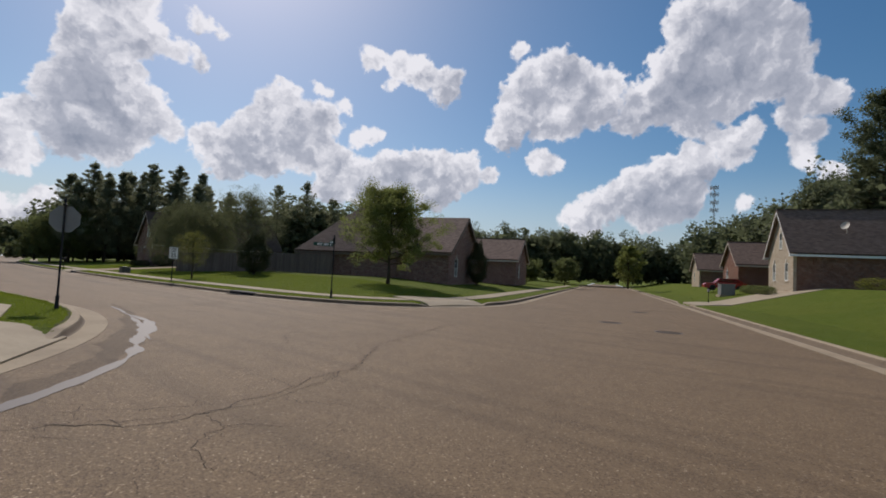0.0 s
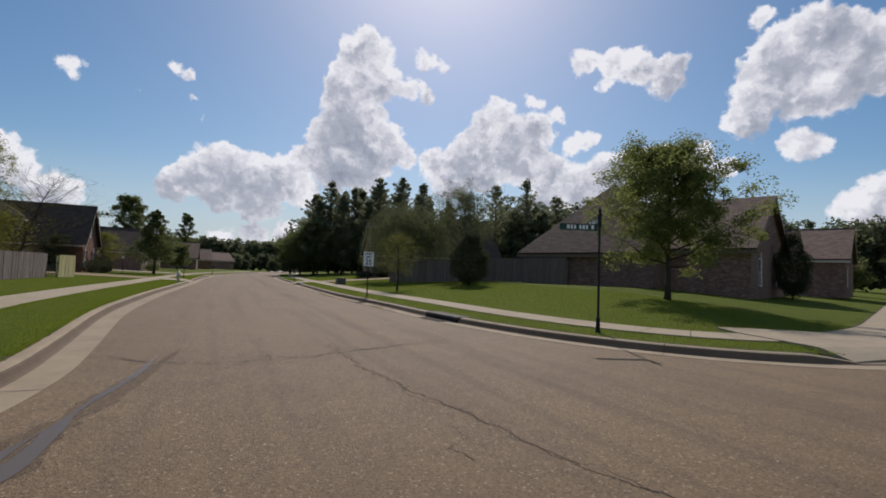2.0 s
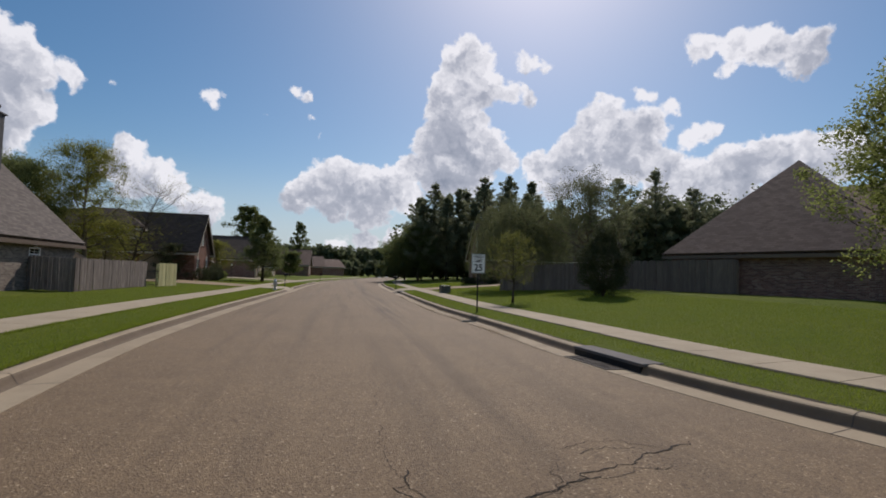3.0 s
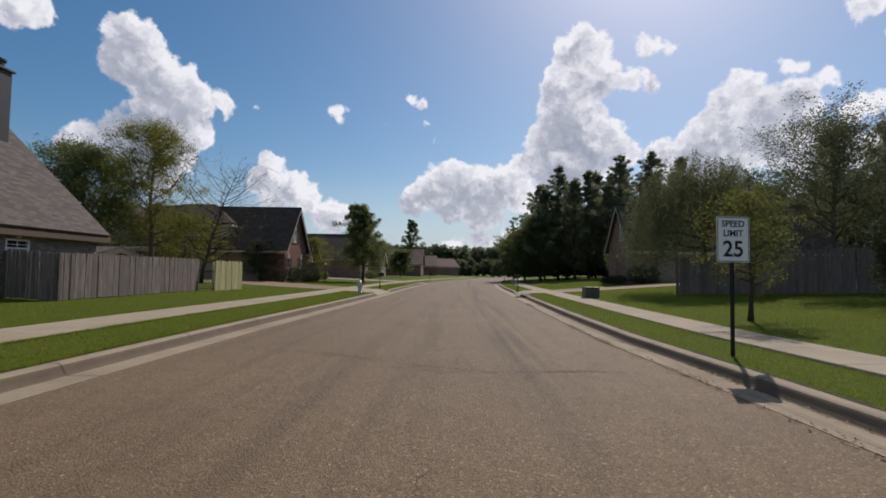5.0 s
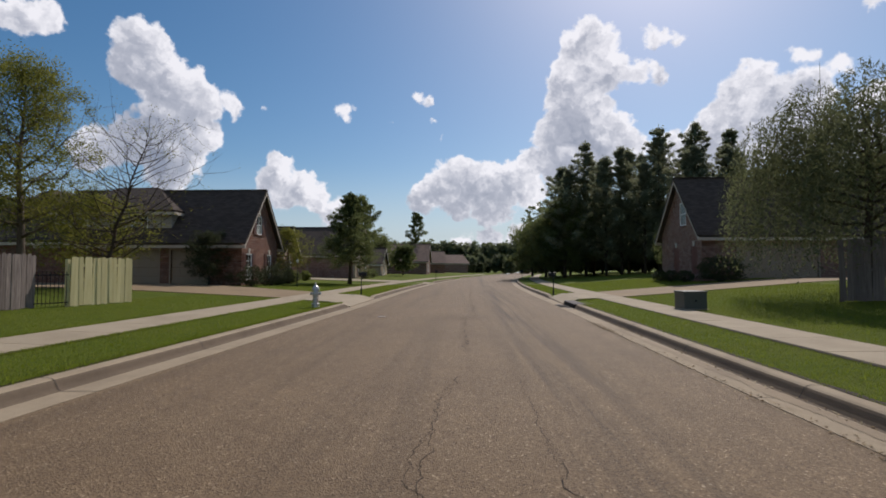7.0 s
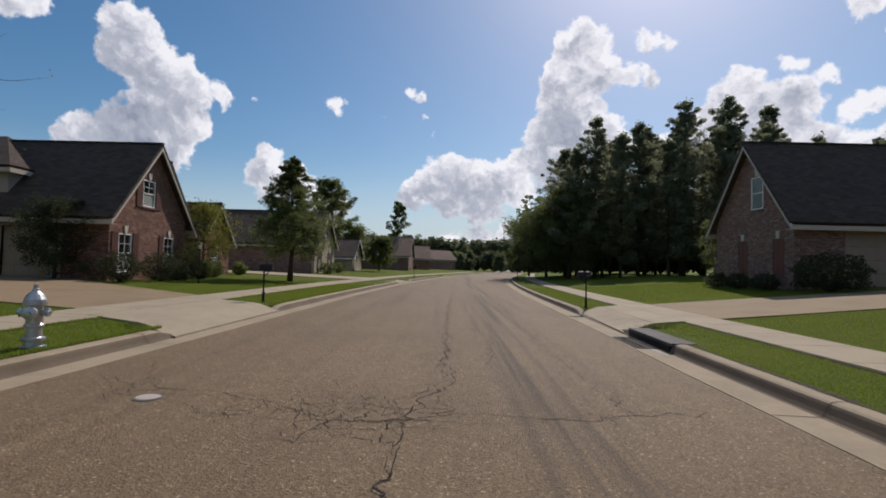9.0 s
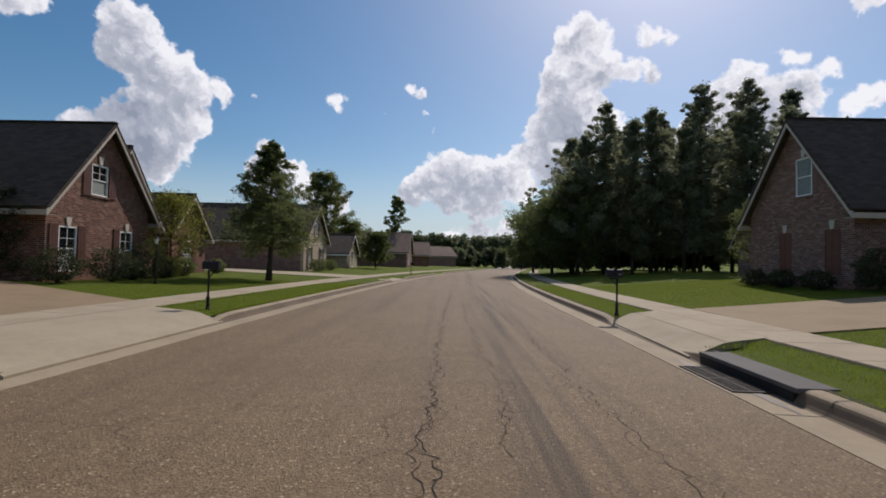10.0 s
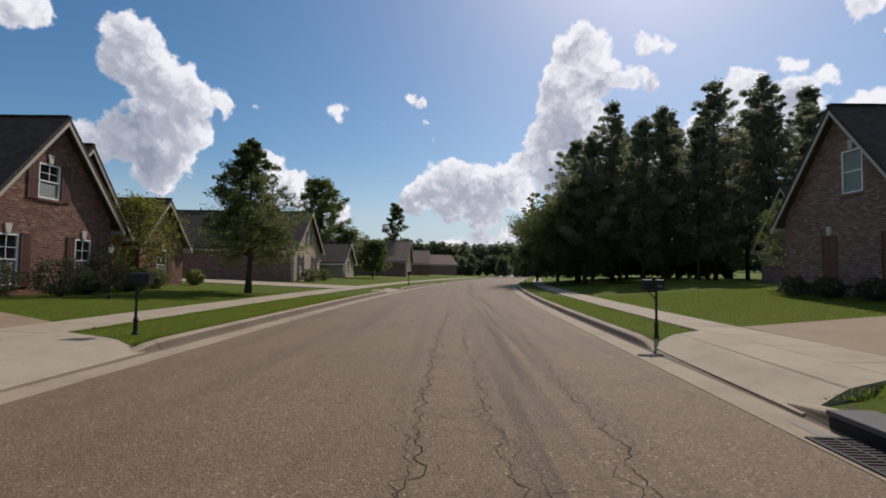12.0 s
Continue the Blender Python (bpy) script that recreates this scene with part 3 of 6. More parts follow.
def build_ground():
    P, d, k, F = grid_sheet(0.10, False)
    near = np.flatnonzero((d > 0.05) & (d < 1.1) & (np.hypot(P[:, 0], P[:, 1]) < 100))
    fall = np.zeros(len(P))
    fall[near] = [min(1.0, kerb_drop(p) / 0.6) for p in beyond(P[near])[1]]
    z = np.where(d > 0.1001, lawn_height(d, k), np.where(d >= 0.0999, 0.13, -0.12))
    z = z * (1 - fall) + np.minimum(z, np.clip(d, 0, 0.7) * 0.18 - 0.06) * fall
    far = np.hypot(P[:, 0], P[:, 1] - 10)
    z = z + np.where(d > 20, 0.35 * np.sin(P[:, 0] * 0.045) * np.sin(P[:, 1] * 0.038) * np.clip((d - 20) / 30, 0, 1), 0)
    z = z + np.clip(far - 200, 0, None) * 0.012
    V = np.column_stack([P, z])
    side = np.where(np.abs(d - 0.10) < 1e-6, 0, np.sign(d - 0.10))
    turn = (side[F[:, 0]] * side[F[:, 2]] < 0)
    F = np.concatenate([F[~turn][:, [0, 1, 2]], F[~turn][:, [0, 2, 3]], F[turn][:, [0, 1, 3]], F[turn][:, [1, 2, 3]]])
    # the bed under the road keeps its own, lower rim
    rim = np.flatnonzero(side == 0)
    low = np.arange(len(V))
    low[rim] = len(V) + np.arange(len(rim))
    V = np.concatenate([V, np.column_stack([V[rim, :2], np.full(len(rim), -0.12)])])
    bed = (side[F] <= 0).all(1)
    F[bed] = low[F[bed]]
    ground = mesh_ob("ground", V, F, LAWN)
    tagged(ground, "mown green lawns and gently rising land", "lawn", kind="structure")
    P, d, k, F = grid_sheet(-0.25, True)
    keep = (d[F] <= -0.2499).all(1) & (np.hypot(P[F[:, 0], 0], P[F[:, 0], 1]) < 270)
    F = F[keep]
    used, inv = np.unique(F, return_inverse=True)
    V = np.column_stack([P[used], np.zeros(len(used))])
    road = mesh_ob("road", V, inv.reshape(-1, 4), ASPHALT)
    tagged(road, "worn tan-grey asphalt street with cracks", "road", kind="structure")


build_ground()


def offset_line(poly, d, side):
    t = np.gradient(poly, axis=0)
    t /= np.hypot(*t.T)[:, None]
    return poly + side * d * np.column_stack([-t[:, 1], t[:, 0]])


def resample(poly, step):
    s = np.concatenate([[0], np.cumsum(np.hypot(*np.diff(poly, axis=0).T))])
    u = np.arange(0, s[-1], step)
    return np.column_stack([np.interp(u, s, poly[:, 0]), np.interp(u, s, poly[:, 1])])


def sweep(name, poly, side, profile, material, drop=None, closed=False):
    """Sweeps (offset, height) pairs along a line; drop(i) lowers what stands proud there, 0 to 1."""
    rows = []
    for i, (o, z) in enumerate(profile):
        line = offset_line(poly, o, side)
        zz = np.array([z * (1 - (drop(p) if drop else 0) * (1 if z > 0.02 else 0)) for p in poly])
        rows.append(np.column_stack([line, zz]))
    R = np.stack(rows, 1)
    n, m = R.shape[:2]
    i = np.arange(n * m).reshape(n, m)
    F = np.stack([i[:-1, :-1], i[1:, :-1], i[1:, 1:], i[:-1, 1:]], -1).reshape(-1, 4)
    if side > 0:
        F = F[:, ::-1]
    return mesh_ob(name, R.reshape(-1, 3), F, material, smooth=False)


KERB_PROFILE = [(-0.56, -0.02), (-0.56, 0.007), (-0.30, 0.003), (-0.115, 0.0), (-0.085, 0.010), (-0.06, 0.045), (-0.03, 0.108), (-0.012, 0.132), (0.016, 0.147), (0.055, 0.154), (0.165, 0.157), (0.18, 0.05)]
for nm, poly, side in (("kerb_right", K_RIGHT, 1), ("kerb_left", K_LEFT, -1), ("kerb_south", K_SOUTH, -1)):
    fine = resample(poly, 0.5)
    fine = fine[(np.hypot(fine[:, 0], fine[:, 1] - 10) < 150)]
    k = sweep("kerb", fine, side, KERB_PROFILE, KERB, kerb_drop)
    # the rising faces take a darker concrete than top and gutter
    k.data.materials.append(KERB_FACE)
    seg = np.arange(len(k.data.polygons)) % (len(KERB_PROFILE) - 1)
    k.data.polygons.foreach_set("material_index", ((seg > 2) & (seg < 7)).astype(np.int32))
    tagged(k, "weathered concrete kerb with gutter along the street", "kerb", kind="structure")


def walk_strip(poly, side, d0, d1, keep, label, near=(-20, 58)):
    """A sidewalk of cast slabs; those near the drive are pieces of their own."""
    fine = resample(poly, 0.5)
    fine = fine[[keep(p) for p in fine]]
    prof = [(d0, -0.06), (d0, 0.0), (d0 + 0.02, 0.006), (d1 - 0.02, 0.006), (d1, 0.0), (d1, -0.06)]
    t = np.gradient(fine, axis=0)
    t /= np.hypot(*t.T)[:, None]
    V = []
    for o, z in prof:
        L = offset_line(fine, o, side)
        d, _, k = beyond(L)
        V.append(np.column_stack([L, lawn_height(np.maximum(d, 0.2), k) + 0.024 + z]))
    R = np.stack(V, 1)
    top = empty("pavement", None, label=label, category="sidewalk", kind="structure")

    def strip(rows, name):
        n, m = rows.shape[:2]
        i = np.arange(n * m).reshape(n, m)
        F = np.stack([i[:-1, :-1], i[1:, :-1], i[1:, 1:], i[:-1, 1:]], -1).reshape(-1, 4)
        ends = np.array([[0, 1, 2, 3], [0, 3, 4, 5]])
        F = np.concatenate([F, ends[:, ::-1], (n - 1) * m + ends])
        return mesh_ob(name, rows.reshape(-1, 3), F[:, ::-1] if side > 0 else F, CONCRETE, top)

    far = []
    for a in range(0, len(fine) - 3, 3):
        rows = R[a:a + 4].copy()
        if near[0] < fine[a + 1][1] < near[1] and fine[a + 1][0] < 40:
            tt = np.column_stack([t[[a, a + 3]], [0, 0]])
            rows[0] += 0.011 * tt[0]
            rows[3] -= 0.011 * tt[1]
            strip(rows, "slab")
        else:
            far.append(rows)
    if far:
        n = len(far)
        rows = np.concatenate(far)
        i = np.arange(4 * n * 6).reshape(n, 4, 6)
        F = np.stack([i[:, :-1, :-1], i[:, 1:, :-1], i[:, 1:, 1:], i[:, :-1, 1:]], -1).reshape(-1, 4)
        ob = mesh_ob("far_slabs", rows.reshape(-1, 3), F[:, ::-1] if side > 0 else F, CONCRETE, top)
        ob["kind"] = "stuff"
    return top


walk_strip(K_RIGHT, 1, 1.65, 2.9, lambda p: p[0] < 95 and p[1] < 130, "pale concrete sidewalk between lawn and verge")
walk_strip(K_LEFT, -1, 2.05, 3.45, lambda p: -8.2 < p[1] < 130, "pale concrete sidewalk beside the street")


def inside(quad, P):
    q = np.array(quad)
    s = [np.sign((q[(i + 1) % 4][0] - q[i][0]) * (P[:, 1] - q[i][1]) - (q[(i + 1) % 4][1] - q[i][1]) * (P[:, 0] - q[i][0])) for i in range(4)]
    return np.abs(sum(s)) > 3.5


SOIL_SHADE = mat_plain("soil_and_edge_shade", (0.045, 0.034, 0.022), 0.95, vary=0.4, scale=3.0, bump=0.6)


def soil_shade_edge(poly, side, d0, d1, keep):
    """A flat dark soil strip that paints the shadow where lawn meets paving."""
    fine = resample(poly, 0.25)
    fine = fine[[keep(p) for p in fine]]
    rng = np.random.default_rng(int(abs(d0) * 100))
    rows = []
    for o in (d0, d1):
        line = offset_line(fine, o, side)
        t = np.gradient(fine, axis=0)
        t /= np.hypot(*t.T)[:, None]
        line = line + side * (rng.normal(size=(len(fine), 1)) * 0.010) * np.column_stack([-t[:, 1], t[:, 0]])
        d, _, k = beyond(line)
        rows.append(np.column_stack([line, lawn_height(np.maximum(d, 0.12), k) + 0.012]))
    R = np.stack(rows, 1)
    i = np.arange(len(fine) * 2).reshape(-1, 2)
    F = np.stack([i[:-1, 0], i[1:, 0], i[1:, 1], i[:-1, 1]], -1)
    paved = [APRON_LEFT, *DRIVE_LEFT, APRON_RIGHT, DRIVE_RIGHT]
    mid = R.mean(1)[:, :2]
    ok = np.array([kerb_drop(p) < 0.02 for p in fine]) if d0 < 0.3 else ~np.any([inside(q, mid) for q in paved], axis=0)
    F = F[ok[:-1] & ok[1:]]
    ob = mesh_ob("soil_shade_edge", R.reshape(-1, 3), F[:, ::-1] if side > 0 else F, SOIL_SHADE)
    tagged(ob, "dark soil strip drawn for the shadow along the cut lawn edge", "soil", kind="stuff")


def slab(name, quad, material, label, category, lift=0.04, n=10):
    """A paved patch that follows the ground, spanned by four corners."""
    a, b, c, d = [np.array(p, float) for p in quad]
    V, F = [], []
    for i in range(n + 1):
        for j in range(n + 1):
            s, t = i / n, j / n
            V.append((1 - s) * (1 - t) * a + s * (1 - t) * b + s * t * c + (1 - s) * t * d)
    V = np.array(V)
    dd, _, k = beyond(V)
    z = np.where(dd > 0.7, lawn_height(np.maximum(dd, 0.2), k) + lift, 0.036 + np.clip(dd, 0, 0.7) / 0.7 * (0.122 + lift))
    for i in range(n):
        for j in range(n):
            q = i * (n + 1) + j
            F.append((q, q + n + 1, q + n + 2, q + 1))
    V = np.column_stack([V, z]).tolist()
    m = len(V)
    V += [(x, y, zz - 0.12) for x, y, zz in V]
    rim = [i * (n + 1) for i in range(n + 1)] + [n * (n + 1) + j for j in range(1, n + 1)] + [i * (n + 1) + n for i in range(n - 1, -1, -1)] + list(range(n - 1, 0, -1))
    F += [(rim[i], rim[(i + 1) % len(rim)], rim[(i + 1) % len(rim)] + m, rim[i] + m) for i in range(len(rim))]
    ob = mesh_ob(name, V, F, material)
    return tagged(ob, label, category, kind="structure")


APRON_LEFT = [(-4.27, 25.8), (-6.75, 27.1), (-6.5, 31.9), (-4.25, 30.9)]
APRON_RIGHT = [(4.22, 28.0), (6.05, 29.0), (6.2, 33.8), (4.5, 32.4)]
DRIVE_LEFT = [[(-7.75, 28.1), (-15, 29.8), (-15, 37.2), (-7.7, 33.2)], [(-15, 29.8), (-30, 31.5), (-30, 37.7), (-15, 37.2)]]
DRIVE_RIGHT = [(7.2, 29.7), (30, 33.0), (30, 37.4), (7.45, 34.5)]
for side_, d0, d1 in ((1, 0.165, 0.235), (1, 1.58, 1.655), (1, 2.895, 2.985)):
    soil_shade_edge(K_RIGHT, side_, d0, d1, lambda p: p[0] < 40 and p[1] < 75)
for side_, d0, d1 in ((-1, 0.165, 0.225), (-1, 1.985, 2.055), (-1, 3.445, 3.535)):
    soil_shade_edge(K_LEFT, side_, d0, d1, lambda p: (-16 if d0 < 1 else -8.2) < p[1] < 75)
slab("driveway", APRON_LEFT, CONCRETE, "pale concrete driveway apron across the verge", "driveway", 0.036)
for quad in DRIVE_LEFT:
    slab("driveway", quad, AGGREGATE, "brown exposed-aggregate driveway towards the garage", "driveway", 0.03)
slab("driveway", APRON_RIGHT, CONCRETE, "pale concrete driveway apron across the verge", "driveway", 0.036)
slab("driveway", DRIVE_RIGHT, AGGREGATE, "grey-brown aggregate driveway towards the garage", "driveway", 0.03)
slab("kerb_ramp", [(8.6, -13.1), (12.3, -13.6), (13.0, -11.0), (9.6, -9.6)], CONCRETE, "pale concrete kerb ramp at the street corner", "kerb ramp", 0.05)
CORNER = [[(-6.85, -8.0), (-5.75, -11.2), (-9.6, -12.2), (-8.25, -8.0)], [(-5.75, -11.2), (-6.55, -15.0), (-10.5, -15.6), (-9.6, -12.2)], [(-6.55, -15.0), (-5.75, -16.6), (-7.75, -20.2), (-10.5, -15.6)]]
for quad in CORNER:
    slab("kerb_ramp", quad, CONCRETE, "pale concrete kerb ramp at the street corner", "kerb ramp", 0.045)
slab("driveway", [(30.5, -19.4), (36.0, -17.2), (47, -23.5), (44, -28.5)], CONCRETE, "long pale concrete driveway", "driveway")
slab("driveway", [(mid_x(53.5) - 4.25, 53.5), (-30, 54.5), (-30, 60.5), (mid_x(58.5) - 4.25, 58.5)], CONCRETE, "pale concrete driveway of a distant house", "driveway")
# ---- houses ----
def wall_mesh(length, base, tops, openings, thick=0.24):
    """A wall along x from 0 to length, front at y=0, with tops [(x, z), ...] as its upper line and real openings (x0, x1, z0, z1)."""
    bm = bmesh.new()
    xs = sorted({0.0, length, *[x for x, _ in tops], *[v for o in openings for v in o[:2]]})
    tx, tz = [x for x, _ in tops], [z for _, z in tops]
    for xa, xb in zip(xs, xs[1:]):
        if xb - xa < 1e-4:
            continue
        za, zb = np.interp(xa, tx, tz), np.interp(xb, tx, tz)
        spans, lo = [], base
        for o in sorted((o for o in openings if o[0] <= xa + 1e-4 and o[1] >= xb - 1e-4), key=lambda o: o[2]):
            spans.append((lo, lo, o[2], o[2]))
            lo = o[3]
        spans.append((lo, lo, za, zb))
        for a0, b0, a1, b1 in spans:
            if max(a1 - a0, b1 - b0) > 0.01:
                prism(bm, [(xa, a0), (xb, b0), (xb, b1), (xa, a1)], 0, thick, "y")
    bmesh.ops.remove_doubles(bm, verts=bm.verts, dist=1e-4)
    return bm


def window(parent, m, w, h, style, cols=2, rows=4, shutters=None, lintel=True, blind=0.5):
    """A sash window in the opening; m puts its lower left corner on the wall's front."""
    win = empty("window", m)
    win.parent = parent
    fr = 0.06
    bm = bmesh.new()
    box(bm, 0, w, 0.0, 0.09, 0, fr)
    box(bm, 0, w, 0.0, 0.09, h - fr, h)
    box(bm, 0, fr, 0.0, 0.09, fr, h - fr)
    box(bm, w - fr, w, 0.0, 0.09, fr, h - fr)
    box(bm, fr, w - fr, 0.012, 0.08, h * 0.5 - 0.025, h * 0.5 + 0.025)
    for c in range(1, cols):
        x = fr + (w - 2 * fr) * c / cols
        box(bm, x - 0.011, x + 0.011, 0.020, 0.034, h * 0.5 if blind else fr, h - fr)
    for r in range(1, rows):
        z = fr + (h - 2 * fr) * r / rows
        if abs(z - h * 0.5) > 0.05 and (z > h * 0.5 or not blind):
            box(bm, fr, w - fr, 0.021, 0.033, z - 0.010, z + 0.010)
    part("window_frame", bm, WHITE, win)
    bm = bmesh.new()
    box(bm, fr, w - fr, 0.036, 0.040, fr, h - fr)
    part("pane", bm, GLASS, win).visible_shadow = False
    bm = bmesh.new()
    for k in range(int(h * blind / 0.05)):
        box(bm, fr, w - fr, 0.044, 0.047, 0.03 + k * 0.05, 0.077 + k * 0.05)
    if blind:
        part("blind", bm, WHITE, win, "pale slatted blind behind the glass, also standing for reflected sky")
    else:
        bm.free()
    bm = bmesh.new()
    box(bm, -0.05, w + 0.05, -0.06, 0.10, -0.09, -0.005, bevel=0.01)
    part("window_sill", bm, style, win)
    if lintel:
        bm = bmesh.new()
        prism(bm, [(w / 2 - 0.08, h + 0.02), (w / 2 + 0.08, h + 0.02), (w / 2 + 0.13, h + 0.34), (w / 2 - 0.13, h + 0.34)], -0.045, 0.02, "y")
        part("keystone", bm, STONE, win)
    if shutters:
        sw = w * 0.46
        for x in (-sw - 0.03, w + 0.03):
            bm = bmesh.new()
            box(bm, x, x + sw, -0.05, -0.006, -0.05, 0.02)
            box(bm, x, x + sw, -0.05, -0.006, h - 0.02, h + 0.05)
            box(bm, x, x + sw, -0.05, -0.006, h * 0.5 - 0.05, h * 0.5 + 0.05)
            k = int(sw / 0.11)
            for i in range(k):
                a = x + sw * i / k
                box(bm, a + 0.006, a + sw / k - 0.006, -0.04, -0.004, -0.02, h + 0.02)
            part("shutter", bm, shutters, win)
    return win


def garage_door(parent, m, w, h, material):
    door = empty("garage_door", m)
    door.parent = parent
    for i in range(4):
        bm = bmesh.new()
        z = h * i / 4
        box(bm, 0, w, 0.10, 0.15, z + 0.006, z + h / 4 - 0.006)
        k = max(4, int(w / 0.6))
        for j in range(k):
            a = w * j / k
            box(bm, a + 0.07, a + w / k - 0.07, 0.085, 0.105, z + 0.09, z + h / 4 - 0.09, bevel=0.012)
        part("panel", bm, material, door)
    bm = bmesh.new()
    box(bm, -0.10, 0.0, -0.02, 0.12, 0, h + 0.1)
    box(bm, w, w + 0.10, -0.02, 0.12, 0, h + 0.1)
    box(bm, 0, w, -0.02, 0.12, h, h + 0.1)
    part("door_frame", bm, GARAGE, door)
    return door


def roof_part(parent, planes, material, name="roof", thick=0.12):
    """Roof planes as slabs with shingle rows; each plane is a list of corners whose first edge is its eave."""
    verts, faces, uvs = [], [], []
    for P in planes:
        P = [Vector(p) for p in P]
        e = (P[1] - P[0]).normalized()
        nrm = e.cross(P[-1] - P[0]).normalized()
        if nrm.z < 0:
            nrm.negate()
        up = nrm.cross(e)
        k = len(verts)
        n = len(P)
        top, bot = P, [p - nrm * thick for p in P]
        verts += [tuple(p) for p in top + bot]
        fl = [list(range(n)), [n + i for i in range(n)][::-1]] + [[i, (i + 1) % n, n + (i + 1) % n, n + i] for i in range(n)]
        for f in fl:
            faces.append([k + i for i in f])
            uvs += [(((top + bot)[i] - P[0]).dot(e), ((top + bot)[i] - P[0]).dot(up)) for i in f]
    me = bpy.data.meshes.new(name)
    me.from_pydata(verts, [], faces)
    lay = me.uv_layers.new(name="UVMap")
    lay.data.foreach_set("uv", [c for uv in uvs for c in uv])
    me.materials.append(material)
    ob = new(name, me)
    ob.parent = parent
    return ob


def beam(bm, a, b, w, h):
    """A board from a to b, w thick sideways, hanging h below the line."""
    a, b = Vector(a), Vector(b)
    d = (b - a).normalized()
    s = Vector((0, 0, 1)).cross(d)
    s = s.normalized() * (w / 2) if s.length > 1e-5 else Vector((w / 2, 0, 0))
    dn = Vector((0, 0, -h))
    vs = [bm.verts.new(p) for q in (a, b) for p in (q - s, q + s, q + s + dn, q - s + dn)]
    for f in ((0, 1, 2, 3), (4, 7, 6, 5), (0, 4, 5, 1), (1, 5, 6, 2), (2, 6, 7, 3), (3, 7, 4, 0)):
        bm.faces.new([vs[i] for i in f])


def gable_block(house, m, L, W, eave, ridge, brick, shingle, front=(), left=(), right=(), over=0.38, z0=-0.4, shutters=None, hip_back=0.0, hip_front=0.0, trim=None, skip_back=False, side=None):
    """A volume whose gable front lies on y=0 from x=0 to W, its ridge running back to y=L. m: its pose in the house.
    front, left, right: windows (x0, x1, z0, z1, options) on those walls; left and right run from the front to the back."""
    trim = trim or TRIM
    slope = (ridge - eave) / (W / 2)

    def add_wall(pm, length, tops, ops, brick=brick):
        w = part("wall", wall_mesh(length, z0, tops, [o[:4] for o in ops]), brick, house)
        w.matrix_basis = m @ pm
        for x0, x1, zz0, zz1, opt in ops:
            om = m @ pm @ Matrix.Translation((x0, 0, zz0))
            if opt == "garage":
                garage_door(house, om, x1 - x0, zz1 - zz0, GARAGE)
            elif opt == "door":
                bm = bmesh.new()
                box(bm, 0, x1 - x0, 0.08, 0.13, 0, zz1 - zz0)
                box(bm, 0.12, x1 - x0 - 0.12, 0.06, 0.09, 0.2, 0.9, bevel=0.015)
                box(bm, 0.12, x1 - x0 - 0.12, 0.06, 0.09, 1.1, zz1 - zz0 - 0.15, bevel=0.015)
                d = part("door", bm, SHUTTER_RED, house)
                d.matrix_basis = om
            elif opt == "panel":
                bm = bmesh.new()
                for a, b in ((0.0, 0.495), (0.505, 1.0)):
                    box(bm, a * (x1 - x0), b * (x1 - x0), 0.03, 0.08, 0, zz1 - zz0)
                    for c, d in ((0.06, 0.47), (0.53, 0.94)):
                        box(bm, a * (x1 - x0) + 0.06, b * (x1 - x0) - 0.06, 0.015, 0.04, c * (zz1 - zz0), d * (zz1 - zz0), bevel=0.01)
                d = part("closed_shutter", bm, SHUTTER_RED, house)
                d.matrix_basis = om
                bm = bmesh.new()
                prism(bm, [((x1 - x0) / 2 - 0.08, zz1 - zz0 + 0.02), ((x1 - x0) / 2 + 0.08, zz1 - zz0 + 0.02), ((x1 - x0) / 2 + 0.13, zz1 - zz0 + 0.34), ((x1 - x0) / 2 - 0.13, zz1 - zz0 + 0.34)], -0.045, 0.02, "y")
                part("keystone", bm, STONE, house).matrix_basis = om
            # the full pale blind imitates sky reflected in these panes
            elif opt == "bare":
                window(house, om, x1 - x0, zz1 - zz0, brick, cols=1, rows=2, blind=0.97)
            else:
                window(house, om, x1 - x0, zz1 - zz0, brick, shutters=shutters if opt == "shut" else None)

    gtop = [(0, eave), (W / 2, ridge), (W, eave)]
    flat = [(0, eave), (W, eave)]
    add_wall(Matrix.Identity(4), W, flat if hip_front else gtop, front)
    t = 0.24
    add_wall(Matrix.Translation((0, L - t, 0)) @ Matrix.Rotation(radians(-90), 4, "Z"), L - 2 * t, [(0, eave), (L - 2 * t, eave)], [(L - b - t, L - a - t, c, d, o) for a, b, c, d, o in left], side or brick)
    add_wall(Matrix.Translation((W, t, 0)) @ Matrix.Rotation(radians(90), 4, "Z"), L - 2 * t, [(0, eave), (L - 2 * t, eave)], [(a - t, b - t, c, d, o) for a, b, c, d, o in right], side or brick)
    if not skip_back:
        b = part("wall", wall_mesh(W, z0, flat if hip_back else gtop, []), brick, house)
        b.matrix_basis = m @ Matrix.Translation((0, L - t, 0))
    o = over
    ze, zr = eave - o * slope + 0.14, ridge + 0.14
    y0, y1 = (-o if not hip_front else -o), L + o
    rf, rb = (hip_front if hip_front else -o), (L - hip_back if hip_back else L + o)
    A = (-o, y0, ze), (W + o, y0, ze), (W + o, y1, ze), (-o, y1, ze)
    R0, R1 = (W / 2, rf, zr), (W / 2, rb, zr)
    planes = [[A[3], A[0], R0, R1], [A[1], A[2], R1, R0]]
    if hip_front:
        planes.append([A[0], A[1], R0])
    if hip_back:
        planes.append([A[2], A[3], R1])
    roof_part(house, planes, shingle).matrix_basis = m
    lo = Vector((0, 0, -0.13))
    if not hip_front:
        for s in (A[0], A[1]):
            bm = bmesh.new()
